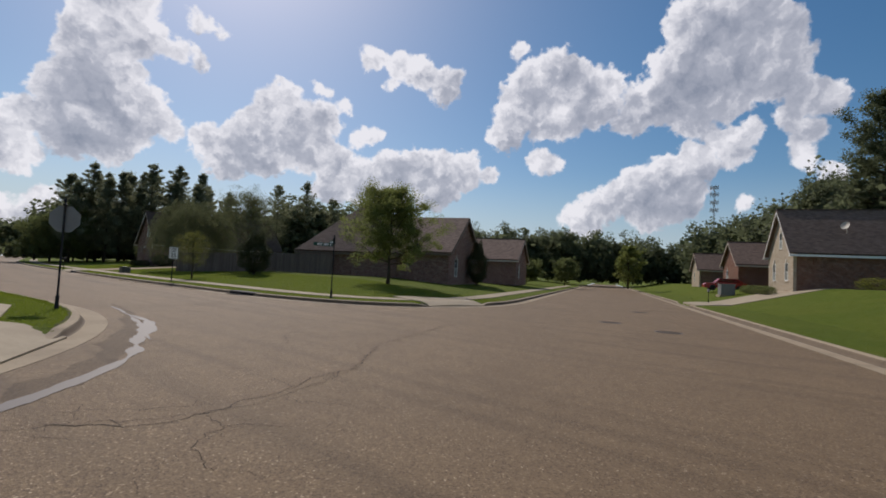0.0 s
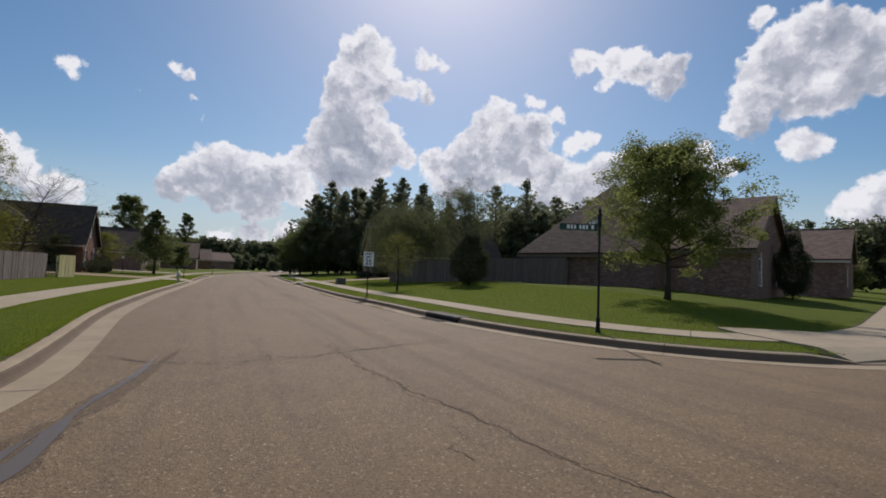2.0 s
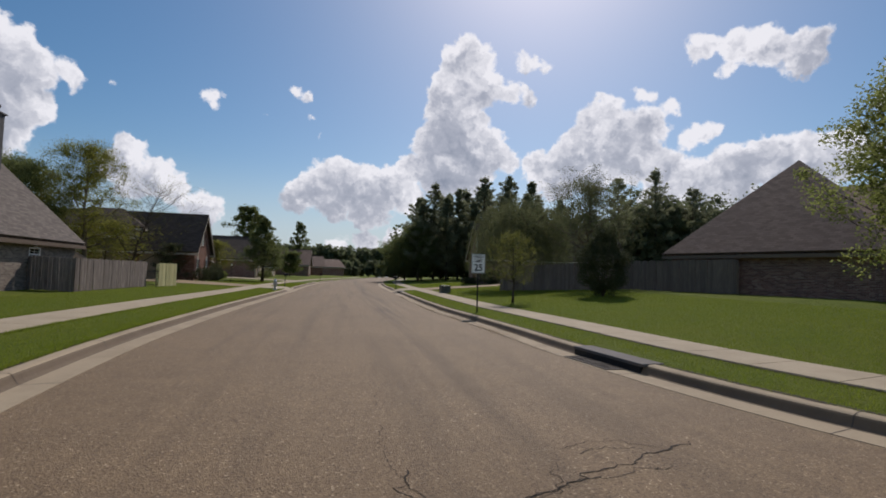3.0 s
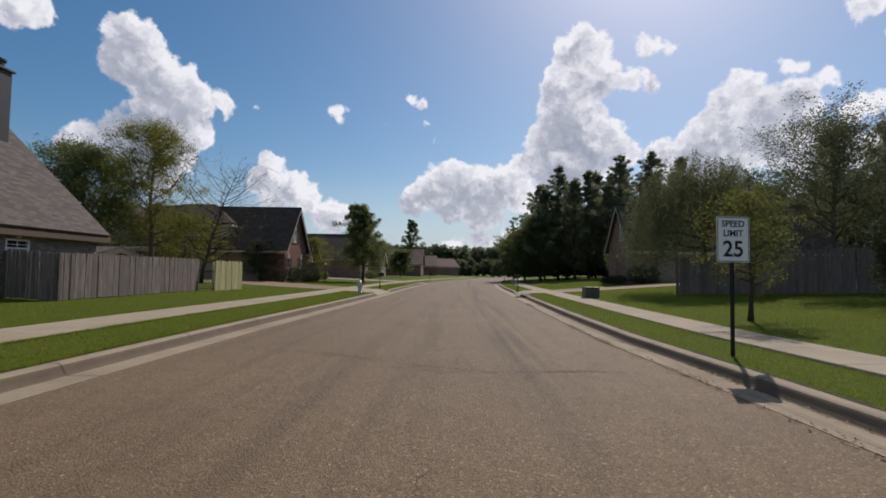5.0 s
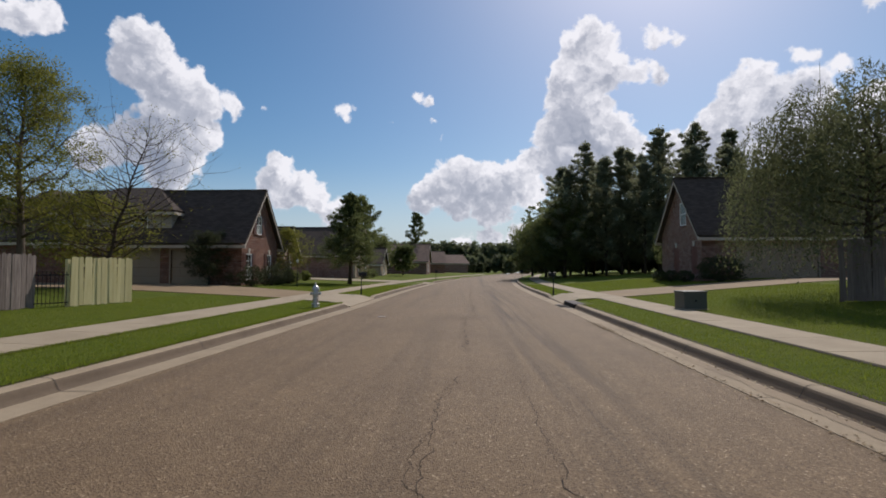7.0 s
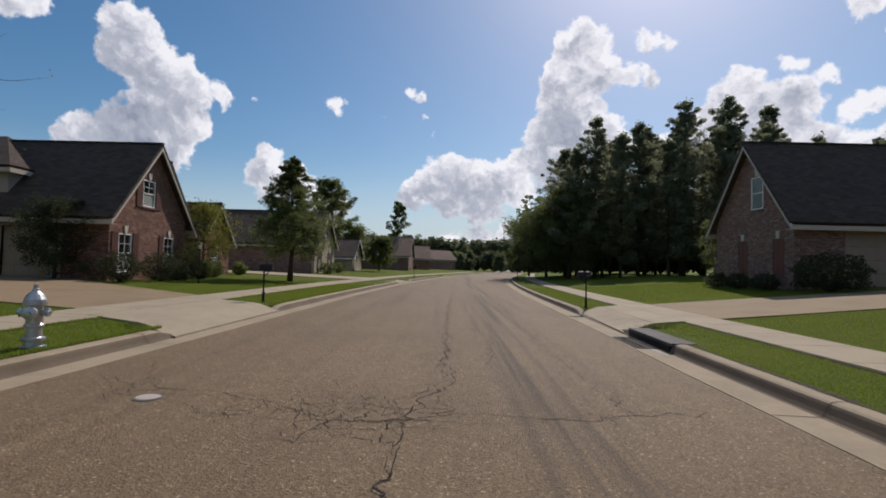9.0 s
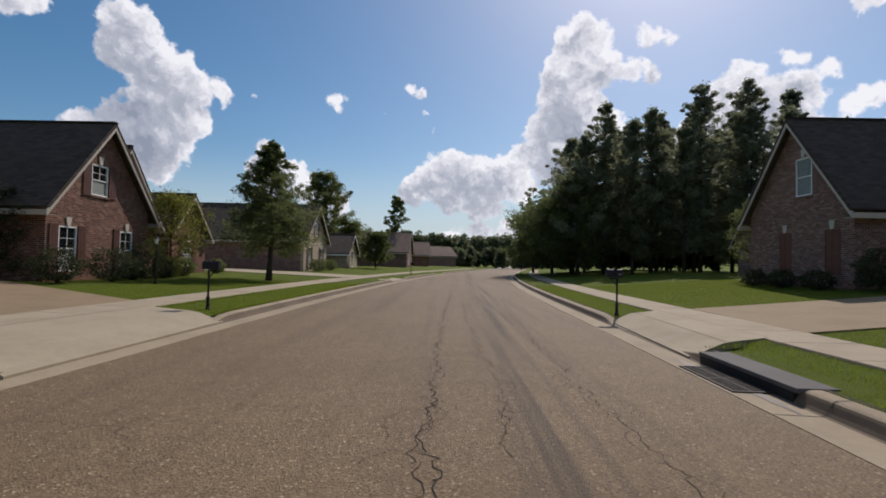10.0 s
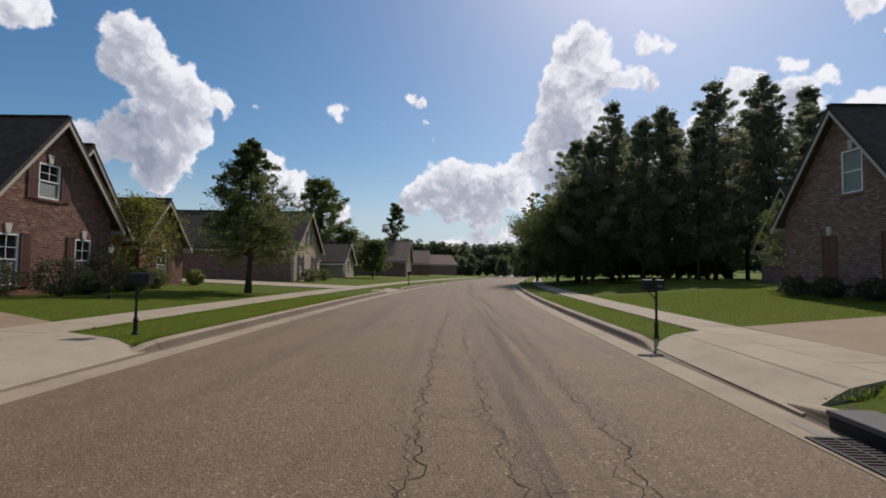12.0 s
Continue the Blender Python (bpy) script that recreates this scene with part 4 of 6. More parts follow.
            beam(bm, Vector(s) + lo + Vector((0, 0.03, 0)), Vector(R0) + lo + Vector((0, 0.03, 0)), 0.05, 0.22)
            part("rake_trim", bm, trim, house).matrix_basis = m
    for a, b in [(A[3], A[0]), (A[1], A[2])] + ([(A[0], A[1])] if hip_front else []):
        bm = bmesh.new()
        beam(bm, Vector(a) + lo, Vector(b) + lo, 0.05, 0.19)
        part("fascia", bm, trim, house).matrix_basis = m
    zs = ze - 0.30
    for xa, xb in ((-o, 0.0), (W, W + o)):
        bm = bmesh.new()
        box(bm, xa, xb, y0 + 0.03, y1, zs, zs + 0.02)
        part("soffit", bm, trim, house).matrix_basis = m
    if not hip_front and not hip_back:
        bm = bmesh.new()
        beam(bm, Vector(R0) + Vector((0, 0, 0.03)), Vector(R1) + Vector((0, 0, 0.03)), 0.22, 0.05)
        ob = part("ridge_cap", bm, shingle, house)
        ob.matrix_basis = m


def face(x, y, z, deg):
    return Matrix.Translation((x, y, z)) @ Matrix.Rotation(radians(deg), 4, "Z")


def house_red():
    """Red-brick house beside the brown drive; its gable faces the street."""
    z = 0.45
    h = empty("house", face(-14.0, 37.75, z, 90), label="red-brick gabled house with dark shingle roof and shuttered windows", category="house")
    gable_block(h, Matrix.Identity(4), 13, 5.9, 2.95, 6.40, BRICK_RED, SHINGLE,
                front=[(0.60, 1.5, 0.30, 2.02, "shut"), (2.15, 3.1, 3.38, 4.66, "shut"), (3.95, 4.8, 0.35, 2.02, "shut")],
                left=[(2.1, 4.6, 0.0, 2.2, "garage"), (5.4, 7.9, 0.0, 2.2, "garage")], shutters=SHUTTER)
    # second, lower gable just behind and beyond it
    gable_block(h, Matrix.Translation((3.3, 1.2, 0)), 9.8, 5.0, 2.9, 6.1, BRICK_RED, SHINGLE)
    # porch wing
    gable_block(h, Matrix.Translation((9.2, 0.9, 0)), 9, 4.0, 2.4, 4.55, BRICK_RED, SHINGLE, front=[(1.5, 2.4, 0.3, 1.9, "shut")], shutters=SHUTTER)
    # body along the street
    gable_block(h, Matrix.Translation((-0.2, 14.0, 0)) @ Matrix.Rotation(radians(-90), 4, "Z") @ Matrix.Translation((-6.0, 0, 0)), 13.5, 9.0, 3.0, 6.6, BRICK_RED, SHINGLE, hip_front=3.5, hip_back=3.5)
    # sided upper storey over the garage
    gable_block(h, Matrix.Translation((0.5, 4.9, 2.9)), 8.0, 5.3, 2.0, 3.75, SIDING, SHINGLE, left=[(1.6, 2.7, 0.6, 1.7, "plain")], hip_front=2.6, hip_back=2.6, z0=-0.3, over=0.3)
    return h


def house_tan():
    """Brick house across the street with its garage on the near side."""
    z = 0.92
    h = empty("house", face(14.8, 43.75, z, -90), label="tan-brick gabled house with dark shingle roof and garage", category="house")
    gable_block(h, Matrix.Identity(4), 17, 5.9, 2.95, 6.62, BRICK_TAN, SHINGLE,
                front=[(2.0, 2.75, 0.3, 2.0, "panel"), (3.0, 3.9, 3.45, 5.0, "bare"), (4.55, 5.3, 0.3, 2.0, "panel")],
                right=[(2.2, 7.0, 0.0, 2.25, "garage")], shutters=SHUTTER_RED)
    gable_block(h, Matrix.Translation((-9.9, 5.2, 0)), 12, 4.8, 2.5, 5.65, BRICK_TAN, SHINGLE)
    gable_block(h, Matrix.Translation((-5.2, 6.5, 0)), 12, 8.0, 2.8, 5.4, BRICK_TAN, SHINGLE, hip_front=4.0, hip_back=4.0)
    return h


def house_far_left():
    h = empty("house", face(-12.0, 62.0, 0.4, 90), label="brown-brick house with hipped and gabled dark roof", category="house")
    # lit gable in cream brick, shaded side walls in darker tan brick
    gable_block(h, Matrix.Identity(4), 12, 7.6, 2.86, 6.0, BRICK_CREAM, SHINGLE, front=[(1.3, 2.2, 0.4, 2.1, "shut"), (3.35, 4.25, 3.2, 4.4, "shut"), (5.2, 6.1, 0.4, 2.1, "shut")], shutters=SHUTTER, side=BRICK_TAN)
    gable_block(h, Matrix.Translation((-0.4, 12.0, 0)) @ Matrix.Rotation(radians(-90), 4, "Z") @ Matrix.Translation((-9.0, 0, 0)), 12, 10.0, 2.8, 7.1, BRICK_TAN, SHINGLE, hip_front=5.2, hip_back=5.2)
    return h


def house_farther_left():
    h = empty("house", face(-12.2, 80.4, 0.4, 90), label="distant low brick house with white gable trim", category="house")
    gable_block(h, Matrix.Identity(4), 12, 6.6, 2.0, 4.3, BRICK_CREAM, SHINGLE, front=[(2.6, 4.0, 0.2, 2.2, "plain")], trim=WHITE)
    gable_block(h, Matrix.Translation((-8.0, 3.0, 0)), 12, 9.0, 2.4, 5.0, BRICK_RED, SHINGLE_BROWN, hip_front=4, hip_back=4)
    return h


def house_near_left():
    """Low grey-brick house behind the board fence, with a tall dark chimney; its gable faces along the street."""
    h = empty("house", face(-14.45, 16.9, 0.35, 180), label="grey-brown brick house with steep roof and dark chimney", category="house")
    gable_block(h, Matrix.Identity(4), 17, 13.0, 2.55, 8.95, BRICK_GREY, SHINGLE_GREY, over=0.32, trim=TRIM_DARK, left=[(3.1, 4.0, 1.35, 1.95, "plain")])
    ch = bmesh.new()
    box(ch, 3.3, 3.95, 0.6, 1.2, 3.0, 8.75, bevel=0.02)
    box(ch, 3.22, 4.03, 0.52, 1.28, 8.75, 8.84, bevel=0.01)
    lathe(ch, [(0.2, 8.68), (0.2, 9.0), (0.26, 9.01), (0.26, 9.1)], 12, Matrix.Translation((3.62, 0.9, 0.12)))
    part("chimney", ch, SLATE, h, "dark slate-coloured metal-capped chimney")
    bm = bmesh.new()
    lathe(bm, [(0.05, 0.0), (0.05, 0.45), (0.075, 0.46), (0.075, 0.5)], 8, Matrix.Translation((1.3, 4.6, 3.65)))
    part("roof_vent", bm, TRIM, h, "pale vent pipe on the roof")
    return h


def garden_shed():
    h = empty("shed", face(-17.2, 20.3, 0.45, 90), label="low weathered garden shed behind the board fence", category="shed")
    gable_block(h, Matrix.Identity(4), 2.6, 3.6, 1.5, 1.92, FENCE_BROWN, SHINGLE_GREY, over=0.2, trim=TRIM_DARK)
    return h


def house_corner():
    """The large brick house on the corner behind the shade tree."""
    h = empty("house", face(*R1_AT, 0.9, R1_TURN), label="large brown-brick corner house with steep hipped roof", category="house")
    gable_block(h, Matrix.Identity(4), 15.2, 10.5, 2.7, 6.2, BRICK_TAN, SHINGLE_BROWN, hip_back=5.5, trim=TRIM_DARK,
                front=[(2.0, 3.0, 0.4, 2.1, "plain"), (7.2, 8.2, 0.4, 2.1, "plain")], left=[(6.0, 6.9, 0.5, 2.1, "plain"), (11, 11.9, 0.5, 2.1, "plain")])
    gable_block(h, Matrix.Translation((-1.4, 5.0, 0)), 9.6, 10.0, 2.55, 7.75, BRICK_TAN, SHINGLE_BROWN, hip_front=4.79, hip_back=4.79, trim=TRIM_DARK)
    return h


R1_AT, R1_TURN = (25.4, -0.3), 21.6
BRICK_GREY = mat_brick("grey_brick", [(0.16, 0.12, 0.10), (0.24, 0.19, 0.155), (0.31, 0.25, 0.20), (0.38, 0.32, 0.26)], (0.34, 0.30, 0.26))
house_red(), house_tan(), house_far_left(), house_farther_left(), house_near_left(), house_corner(), garden_shed()


def house_row(x, y, z, turn, W, L, eave, ridge, brick, label, front=(), side=None, trim=None):
    h = empty("house", face(x, y, z, turn), label=label, category="house")
    gable_block(h, Matrix.Identity(4), L, W, eave, ridge, brick, SHINGLE_BROWN, front=front, side=side, trim=trim)
    return h


def roof_dish(house, x, y, z, turn):
    """A small satellite dish on a short bent arm, part of the house it is bolted to."""
    m = face(x, y, z, turn)
    bm = bmesh.new()
    tube(bm, [(0, 0, -0.1), (0, 0, 0.35), (0, -0.12, 0.5)], [0.03, 0.03, 0.025], 6)
    lathe(bm, [(0.03, 0.0), (0.2, 0.03), (0.34, 0.10), (0.345, 0.11), (0.19, 0.045), (0.02, 0.015)], 16, Matrix.Translation((0, -0.16, 0.58)) @ Matrix.Rotation(radians(65), 4, "X"))
    part("satellite_dish", bm, TRIM, house, "pale grey satellite dish on the roof").matrix_basis = m


# darker red brick puts the shade of the side walls into their colour
cream = house_row(48.0, -21.9, 1.85, 201.6, 6.4, 15, 3.2, 6.9, BRICK_CREAM, "cream-brick house with steep brown gable roof", [(1.2, 2.0, 0.5, 2.1, "plain"), (2.9, 3.7, 3.4, 4.9, "plain"), (4.4, 5.2, 0.5, 2.1, "plain")], side=BRICK_RED, trim=WHITE)
roof_dish(cream, 5.2, 4.2, 4.75, 40)
house_row(68.0, -14.5, 1.8, 201.6, 8.0, 14, 2.8, 5.6, BRICK_RED, "low red-brick house with brown roof", [(2, 3, 0.5, 2.0, "plain")])
house_row(86.0, -6.5, 1.8, 201.6, 7.0, 14, 2.6, 5.2, BRICK_CREAM, "small cream-brick house with brown roof", [(2, 3, 0.5, 2.0, "plain")], side=BRICK_TAN)
house_row(44.0, 4.0, 0.9, 22, 9.0, 14, 2.9, 5.6, BRICK_TAN, "brick house with brown gable roof", [(2, 3, 0.5, 2.0, "plain")])
house_row(-6.8, 103.0, 0.4, 90, 11.0, 14, 2.7, 6.2, BRICK_TAN, "distant brown-brick house with long gable roof", [(3, 4.2, 0.5, 2.0, "plain"), (5.4, 6.6, 0.5, 2.0, "plain")])
house_row(-4.0, 124.0, 0.4, 96, 10.0, 13, 2.6, 5.4, BRICK_RED, "distant red-brick house with brown gable roof", [(3, 4.2, 0.5, 2.0, "plain")])
house_row(2.0, 146.0, 0.4, 110, 11.0, 13, 2.7, 5.2, BRICK_TAN, "distant brick house where the street bends", [(3, 4.2, 0.5, 2.0, "plain")])
# ---- trees ----
def leaf_mesh(name, centres, size, rng, material, parent, aspect=0.55, droop=0.0, label=""):
    """Many small pointed leaves round the given centres, each a folded kite of its own."""
    C = np.asarray(centres)
    n = len(C)
    u = rng.normal(size=(n, 3))
    u[:, 2] = u[:, 2] * 0.6 - droop
    u /= np.linalg.norm(u, axis=1)[:, None]
    w = np.cross(u, rng.normal(size=(n, 3)))
    w /= np.linalg.norm(w, axis=1)[:, None]
    s = (size * rng.uniform(0.6, 1.35, n))[:, None]
    V = np.stack([C - u * s * 0.5, C + w * s * aspect * 0.5, C + u * s * 0.5, C - w * s * aspect * 0.5], 1).reshape(-1, 3)
    F = np.arange(4 * n).reshape(n, 4)
    return mesh_ob(name, V, F, material, parent, label)


def branches(rng, height, spread, crown_base, n_limbs, trunk_r, upright=0.6, lean=0.0, shape="round"):
    """Trunk, limbs and twigs; returns the bmesh, and twig points for the leaves."""
    bm = bmesh.new()
    top = height * 0.9
    pts = [Vector((lean * (i / 7) ** 1.5 + rng.normal() * 0.006 * height * (i > 0), rng.normal() * 0.006 * height * (i > 0), top * i / 7)) for i in range(8)]
    tube(bm, pts, [trunk_r * (1.3 if i == 0 else 1) * (1 - 0.125 * i) for i in range(8)], 9)
    tips = []
    for k in range(n_limbs):
        rel = (k + rng.uniform(0, 0.9)) / n_limbs
        f = crown_base + (0.93 - crown_base) * rel
        i = min(6, int(f / 0.9 * 7))
        p = pts[i].lerp(pts[i + 1], min(1, f / 0.9 * 7 - i))
        az = k * 2.4 + rng.normal() * 0.3
        reach = spread * (rng.uniform(0.5, 1.22) if shape == "cone" else rng.uniform(0.72, 1.1))
        reach *= 0.98 * (1 - rel) + 0.05 if shape == "cone" else math.sin(math.pi * (0.40 + rel * 0.57)) ** 0.9 if shape == "egg" else math.sin(math.pi * min(1, 0.26 + rel * 0.72)) ** 0.7
        d = Vector((math.cos(az), math.sin(az), 0))
        L = [p]
        for s in (0.3, 0.6, 0.85, 1.0):
            L.append(p + d * reach * s + Vector((0, 0, upright * reach * s ** 1.3 * (0.5 + 0.5 * rel))) + Vector(rng.normal(size=3)) * 0.05 * reach)
        r0 = trunk_r * 0.42 * (1 - rel * 0.6)
        tube(bm, L, [r0, r0 * 0.7, r0 * 0.45, r0 * 0.25, r0 * 0.12], 5)
        tips += L[2:]
        for j in range(6):
            q = L[1 + j % 4]
            e = (d * 0.5 + Vector(rng.normal(size=3)) * 0.75 + Vector((0, 0, 0.25 * upright))).normalized()
            ln = reach * rng.uniform(0.25, 0.5)
            M = [q, q + e * ln * 0.55, q + e * ln + Vector((0, 0, 0.1 * ln))]
            tube(bm, M, [r0 * 0.3, r0 * 0.18, r0 * 0.06], 4)
            tips += M[1:]
    tips += [pts[-1], pts[-1] + Vector((0, 0, height * 0.03))]
    return bm, np.array([tuple(t) for t in tips])


def broad_tree(name, x, y, height, spread, crown_base, seed, leaf, bark, n_leaf, size, label, upright=0.6, clump=1.0, n_limbs=30, trunk_r=None, lean=0.0, z=None, shape="round", aspect=0.55):
    rng = np.random.default_rng(seed)
    t = empty(name, pose(x, y, (ground_z(x, y) if z is None else z) - 0.03), label=label, category="tree")
    bm, tips = branches(rng, height, spread, crown_base, n_limbs, trunk_r or height * 0.018, upright, lean, shape)
    part("trunk", bm, bark, t, smooth=True)
    keep = rng.random(len(tips)) > 0.12
    tips = tips[keep]
    pick = rng.integers(0, len(tips), n_leaf)
    reach = clump * spread * 0.13 * rng.uniform(0.5, 1.5, len(tips))
    if shape == "cone":
        reach *= np.clip(1.12 - tips[:, 2] / height, 0.13, 0.9)
    ball = rng.normal(size=(n_leaf, 3))
    ball *= (rng.random(n_leaf) ** 0.5 / np.linalg.norm(ball, axis=1))[:, None] * 1.65
    C = tips[pick] + ball * reach[pick][:, None] * np.array([1, 1, 0.75])
    C = C[C[:, 2] > height * crown_base * 0.75]
    leaf_mesh("crown", C, size, rng, leaf, t, aspect)
    return t


def pine_tree(x, y, height, spread, seed, label="tall dark pine in the grove", n_leaf=7000, base=0.25, z=None, leaf=None):
    rng = np.random.default_rng(seed)
    t = empty("pine_tree", pose(x, y, (ground_z(x, y) if z is None else z) - 0.05, 0, 0, rng.uniform(0, 360)), label=label, category="tree")
    bm = bmesh.new()
    tube(bm, [(0, 0, height * i / 6) for i in range(7)], [height * 0.011 * (1.12 - i / 6.2) for i in range(7)], 7)
    tips = []
    k = 0
    h = base * height
    while h < height * 0.985:
        rel = (h - base * height) / (height * (1 - base))
        reach = spread * (0.70 + 0.30 * math.sin(math.pi * min(1, rel + 0.15))) * (1 - rel ** 3.2) * rng.uniform(0.30, 1.15) + 0.30
        az = k * 2.39996 + rng.normal() * 0.25
        d = Vector((math.cos(az), math.sin(az), 0))
        L = [Vector((0, 0, h)) + d * reach * s + Vector((0, 0, reach * (0.28 * s * s + rel * 0.3 * s))) for s in (0, 0.4, 0.75, 1.0)]
        r = height * 0.003
        tube(bm, L, [r, r * 0.7, r * 0.4, r * 0.15], 4)
        for s in (0.45, 0.65, 0.85, 1.0):
            p = L[1].lerp(L[3], (s - 0.4) / 0.6)
            tips.append(tuple(p))
        h += height * 0.0125 * rng.uniform(0.4, 1.8)
        k += 1
    tips.append((0, 0, height))
    part("trunk", bm, BARK, t, smooth=True)
    tips = np.array(tips)
    tips = tips[rng.random(len(tips)) > 0.33]
    pick = rng.integers(0, len(tips), n_leaf)
    ball = rng.normal(size=(n_leaf, 3))
    ball *= (rng.random(n_leaf) ** 0.4 / np.linalg.norm(ball, axis=1))[:, None]
    taper = np.clip(1.40 - 0.95 * tips[:, 2:] / height, 0.36, 1.0)
    C = tips[pick] + ball * np.array([0.62, 0.62, 0.44]) * (taper * rng.uniform(0.5, 1.3, (len(tips), 1)))[pick]
    k = n_leaf // 8
    heart = tips[rng.integers(0, len(tips), k)] * np.column_stack([rng.uniform(0.1, 0.75, k)] * 2 + [np.ones(k)]) + rng.normal(size=(k, 3)) * 0.22
    sizes = np.concatenate([np.full(len(C), 0.24), np.full(k, 0.46)])
    leaf_mesh("crown", np.concatenate([C, heart]), sizes, rng, leaf or LEAF_PINE, t, aspect=0.26, droop=-0.5)
    return t


def willow_tree(x, y, height, spread, seed):
    rng = np.random.default_rng(seed)
    t = empty("willow_tree", pose(x, y, ground_z(x, y) - 0.03), label="broad weeping willow with hanging grey-green foliage", category="tree")
    bm, tips = branches(rng, height * 0.92, spread * 0.85, 0.32, 26, 0.17, 0.75)
    out = []
    for _ in range(1700):
        az = rng.uniform(0, 2 * math.pi)
        rr = rng.random() ** 0.55
        lobe = 1 + 0.18 * math.sin(3 * az + seed) + 0.12 * math.sin(7 * az) + rng.normal() * 0.05
        x0, y0 = spread * 0.86 * lobe * rr * math.cos(az), spread * 0.86 * lobe * rr * math.sin(az)
        z0 = height * (0.56 + 0.42 * math.sqrt(max(0.0, 1 - rr * rr))) * rng.uniform(0.8, 1.04) * (1 + 0.06 * math.sin(5 * az))
        ln = min(rng.uniform(0.15, 0.75) * height * (0.5 + rr), z0 - rng.uniform(0.5, 2.3))
        if ln < 0.4:
            continue
        n = max(2, int(ln / 0.075))
        s = np.linspace(0, 1, n)
        strand = np.column_stack([x0 + 0.55 * math.cos(az) * s ** 0.5, y0 + 0.55 * math.sin(az) * s ** 0.5, z0 + 0.25 * s * (1 - s) - ln * s ** 1.4])
        out.append(strand + rng.normal(size=(n, 3)) * 0.055)
    part("trunk", bm, BARK, t, smooth=True)
    leaf_mesh("crown", np.concatenate(out), 0.14, rng, LEAF_WILLOW, t, aspect=0.26, droop=1.2)
    return t


def shrub(x, y, w, h, seed, leaf, label, n=1800, size=0.12, name="shrub", z=None, tall=False):
    rng = np.random.default_rng(seed)
    t = empty(name, pose(x, y, (ground_z(x, y) if z is None else z) - 0.02), label=label, category="shrub")
    bm = bmesh.new()
    for k in range(7):
        a = k * 0.9
        tube(bm, [(0, 0, 0), (0.25 * w * math.cos(a), 0.25 * w * math.sin(a), h * 0.45), (0.36 * w * math.cos(a), 0.36 * w * math.sin(a), h * 0.8)], [0.03, 0.02, 0.008], 5)
    part("stem", bm, BARK, t)
    u = rng.normal(size=(n, 3))
    u /= np.linalg.norm(u, axis=1)[:, None]
    r = rng.uniform(0.45, 1.0, n) ** 0.5 * (1 + 0.16 * np.sin(u[:, 0] * 7 + seed) * np.sin(u[:, 1] * 6) + 0.1 * np.sin(u[:, 2] * 9))
    prof = 1.0 if not tall else (1 - 0.35 * np.clip(u[:, 2], 0, 1))
    C = np.column_stack([u[:, 0] * r * w / 2 * prof, u[:, 1] * r * w / 2 * prof, h * 0.5 + u[:, 2] * r * h * 0.5])
    C = C[C[:, 2] > 0.02]
    leaf_mesh("foliage", C, size, rng, leaf, t)
    return t


broad_tree("shade_tree", 15.3, -3.2, 6.7, 2.85, 0.2, 11, LEAF_GREEN, BARK, 76000, 0.10, "round green shade tree on the corner lawn", 0.95, 0.86, 34, shape="egg")
broad_tree("young_tree", 7.9, 10.6, 3.6, 1.25, 0.26, 12, LEAF_YOUNG, BARK, 6800, 0.06, "small young tree with thin yellowing leaves", 0.8, 1.1, 26)
broad_tree("street_tree", -8.95, 46.0, 8.0, 2.9, 0.20, 13, LEAF_DARK, BARK, 46000, 0.115, "conical dark green street tree on the lawn", 0.22, 1.0, 56, shape="cone")
willow_tree(13.5, 23.9, 7.1, 4.2, 14)
broad_tree("tall_tree", 16.9, 19.2, 7.6, 3.2, 0.26, 15, LEAF_WILLOW, BARK_PALE, 34000, 0.085, "tall open tree with sparse pale foliage", 0.9, 1.0, 40)
broad_tree("yellow_tree", -18.6, 27.0, 10.0, 2.7, 0.22, 16, LEAF_YELLOW, BARK_PALE, 46000, 0.085, "tall thin tree with sparse yellow-green leaves", 1.0, 1.1, 34)
broad_tree("dark_tree", -22.5, 26.5, 8.4, 3.4, 0.12, 17, LEAF_DARK, BARK, 60000, 0.115, "dense dark green tree behind the fence", 0.75, 1.2, 38)
broad_tree("bare_tree", -16.3, 28.8, 7.8, 3.6, 0.16, 18, LEAF_YELLOW, BARK, 1700, 0.08, "nearly bare branching tree beyond the fence", 0.9, 0.45, 50, trunk_r=0.11, lean=2.0)
broad_tree("low_tree", -19.0, 31.5, 4.6, 2.6, 0.15, 19, LEAF_YELLOW, BARK, 9000, 0.13, "low yellow-green tree before the garage house", 0.6, 1.1, 28)
broad_tree("corner_tree", -29.0, 24.0, 8.5, 3.6, 0.15, 20, LEAF_DARK, BARK, 12000, 0.2, "dark tree beyond the fenced yard", 0.7, 1.1, 28)
shrub(13.1, 10.9, 2.7, 3.7, 21, LEAF_HOLLY, "tall dense dark evergreen shrub before the fence", 30000, 0.075, "evergreen_shrub", None, True)
_r = np.random.default_rng(5)
for i, (px, py, ph) in enumerate([(12.8, 65, 12.5), (15, 66.5, 16.2), (17.2, 71, 15), (18.8, 65, 15.2), (21, 69, 16), (23, 64.5, 17.4), (25.2, 70, 16.5), (27.4, 65, 18), (29.6, 71, 17), (32.0, 66, 17.6), (35, 70, 16), (38, 67, 15), (14, 75, 15), (20, 77, 16.5), (26, 78, 17.5), (32, 78, 17), (41, 74, 15), (16.4, 63, 13.5), (20.6, 62.5, 13), (26, 62, 14.5), (30, 63, 15)]):
    pine_tree(px, py, ph * 0.985, 3.8 + 0.7 * _r.uniform(-1, 1), 100 + i, z=0.7, base=_r.uniform(0.08, 0.24), n_leaf=24000)
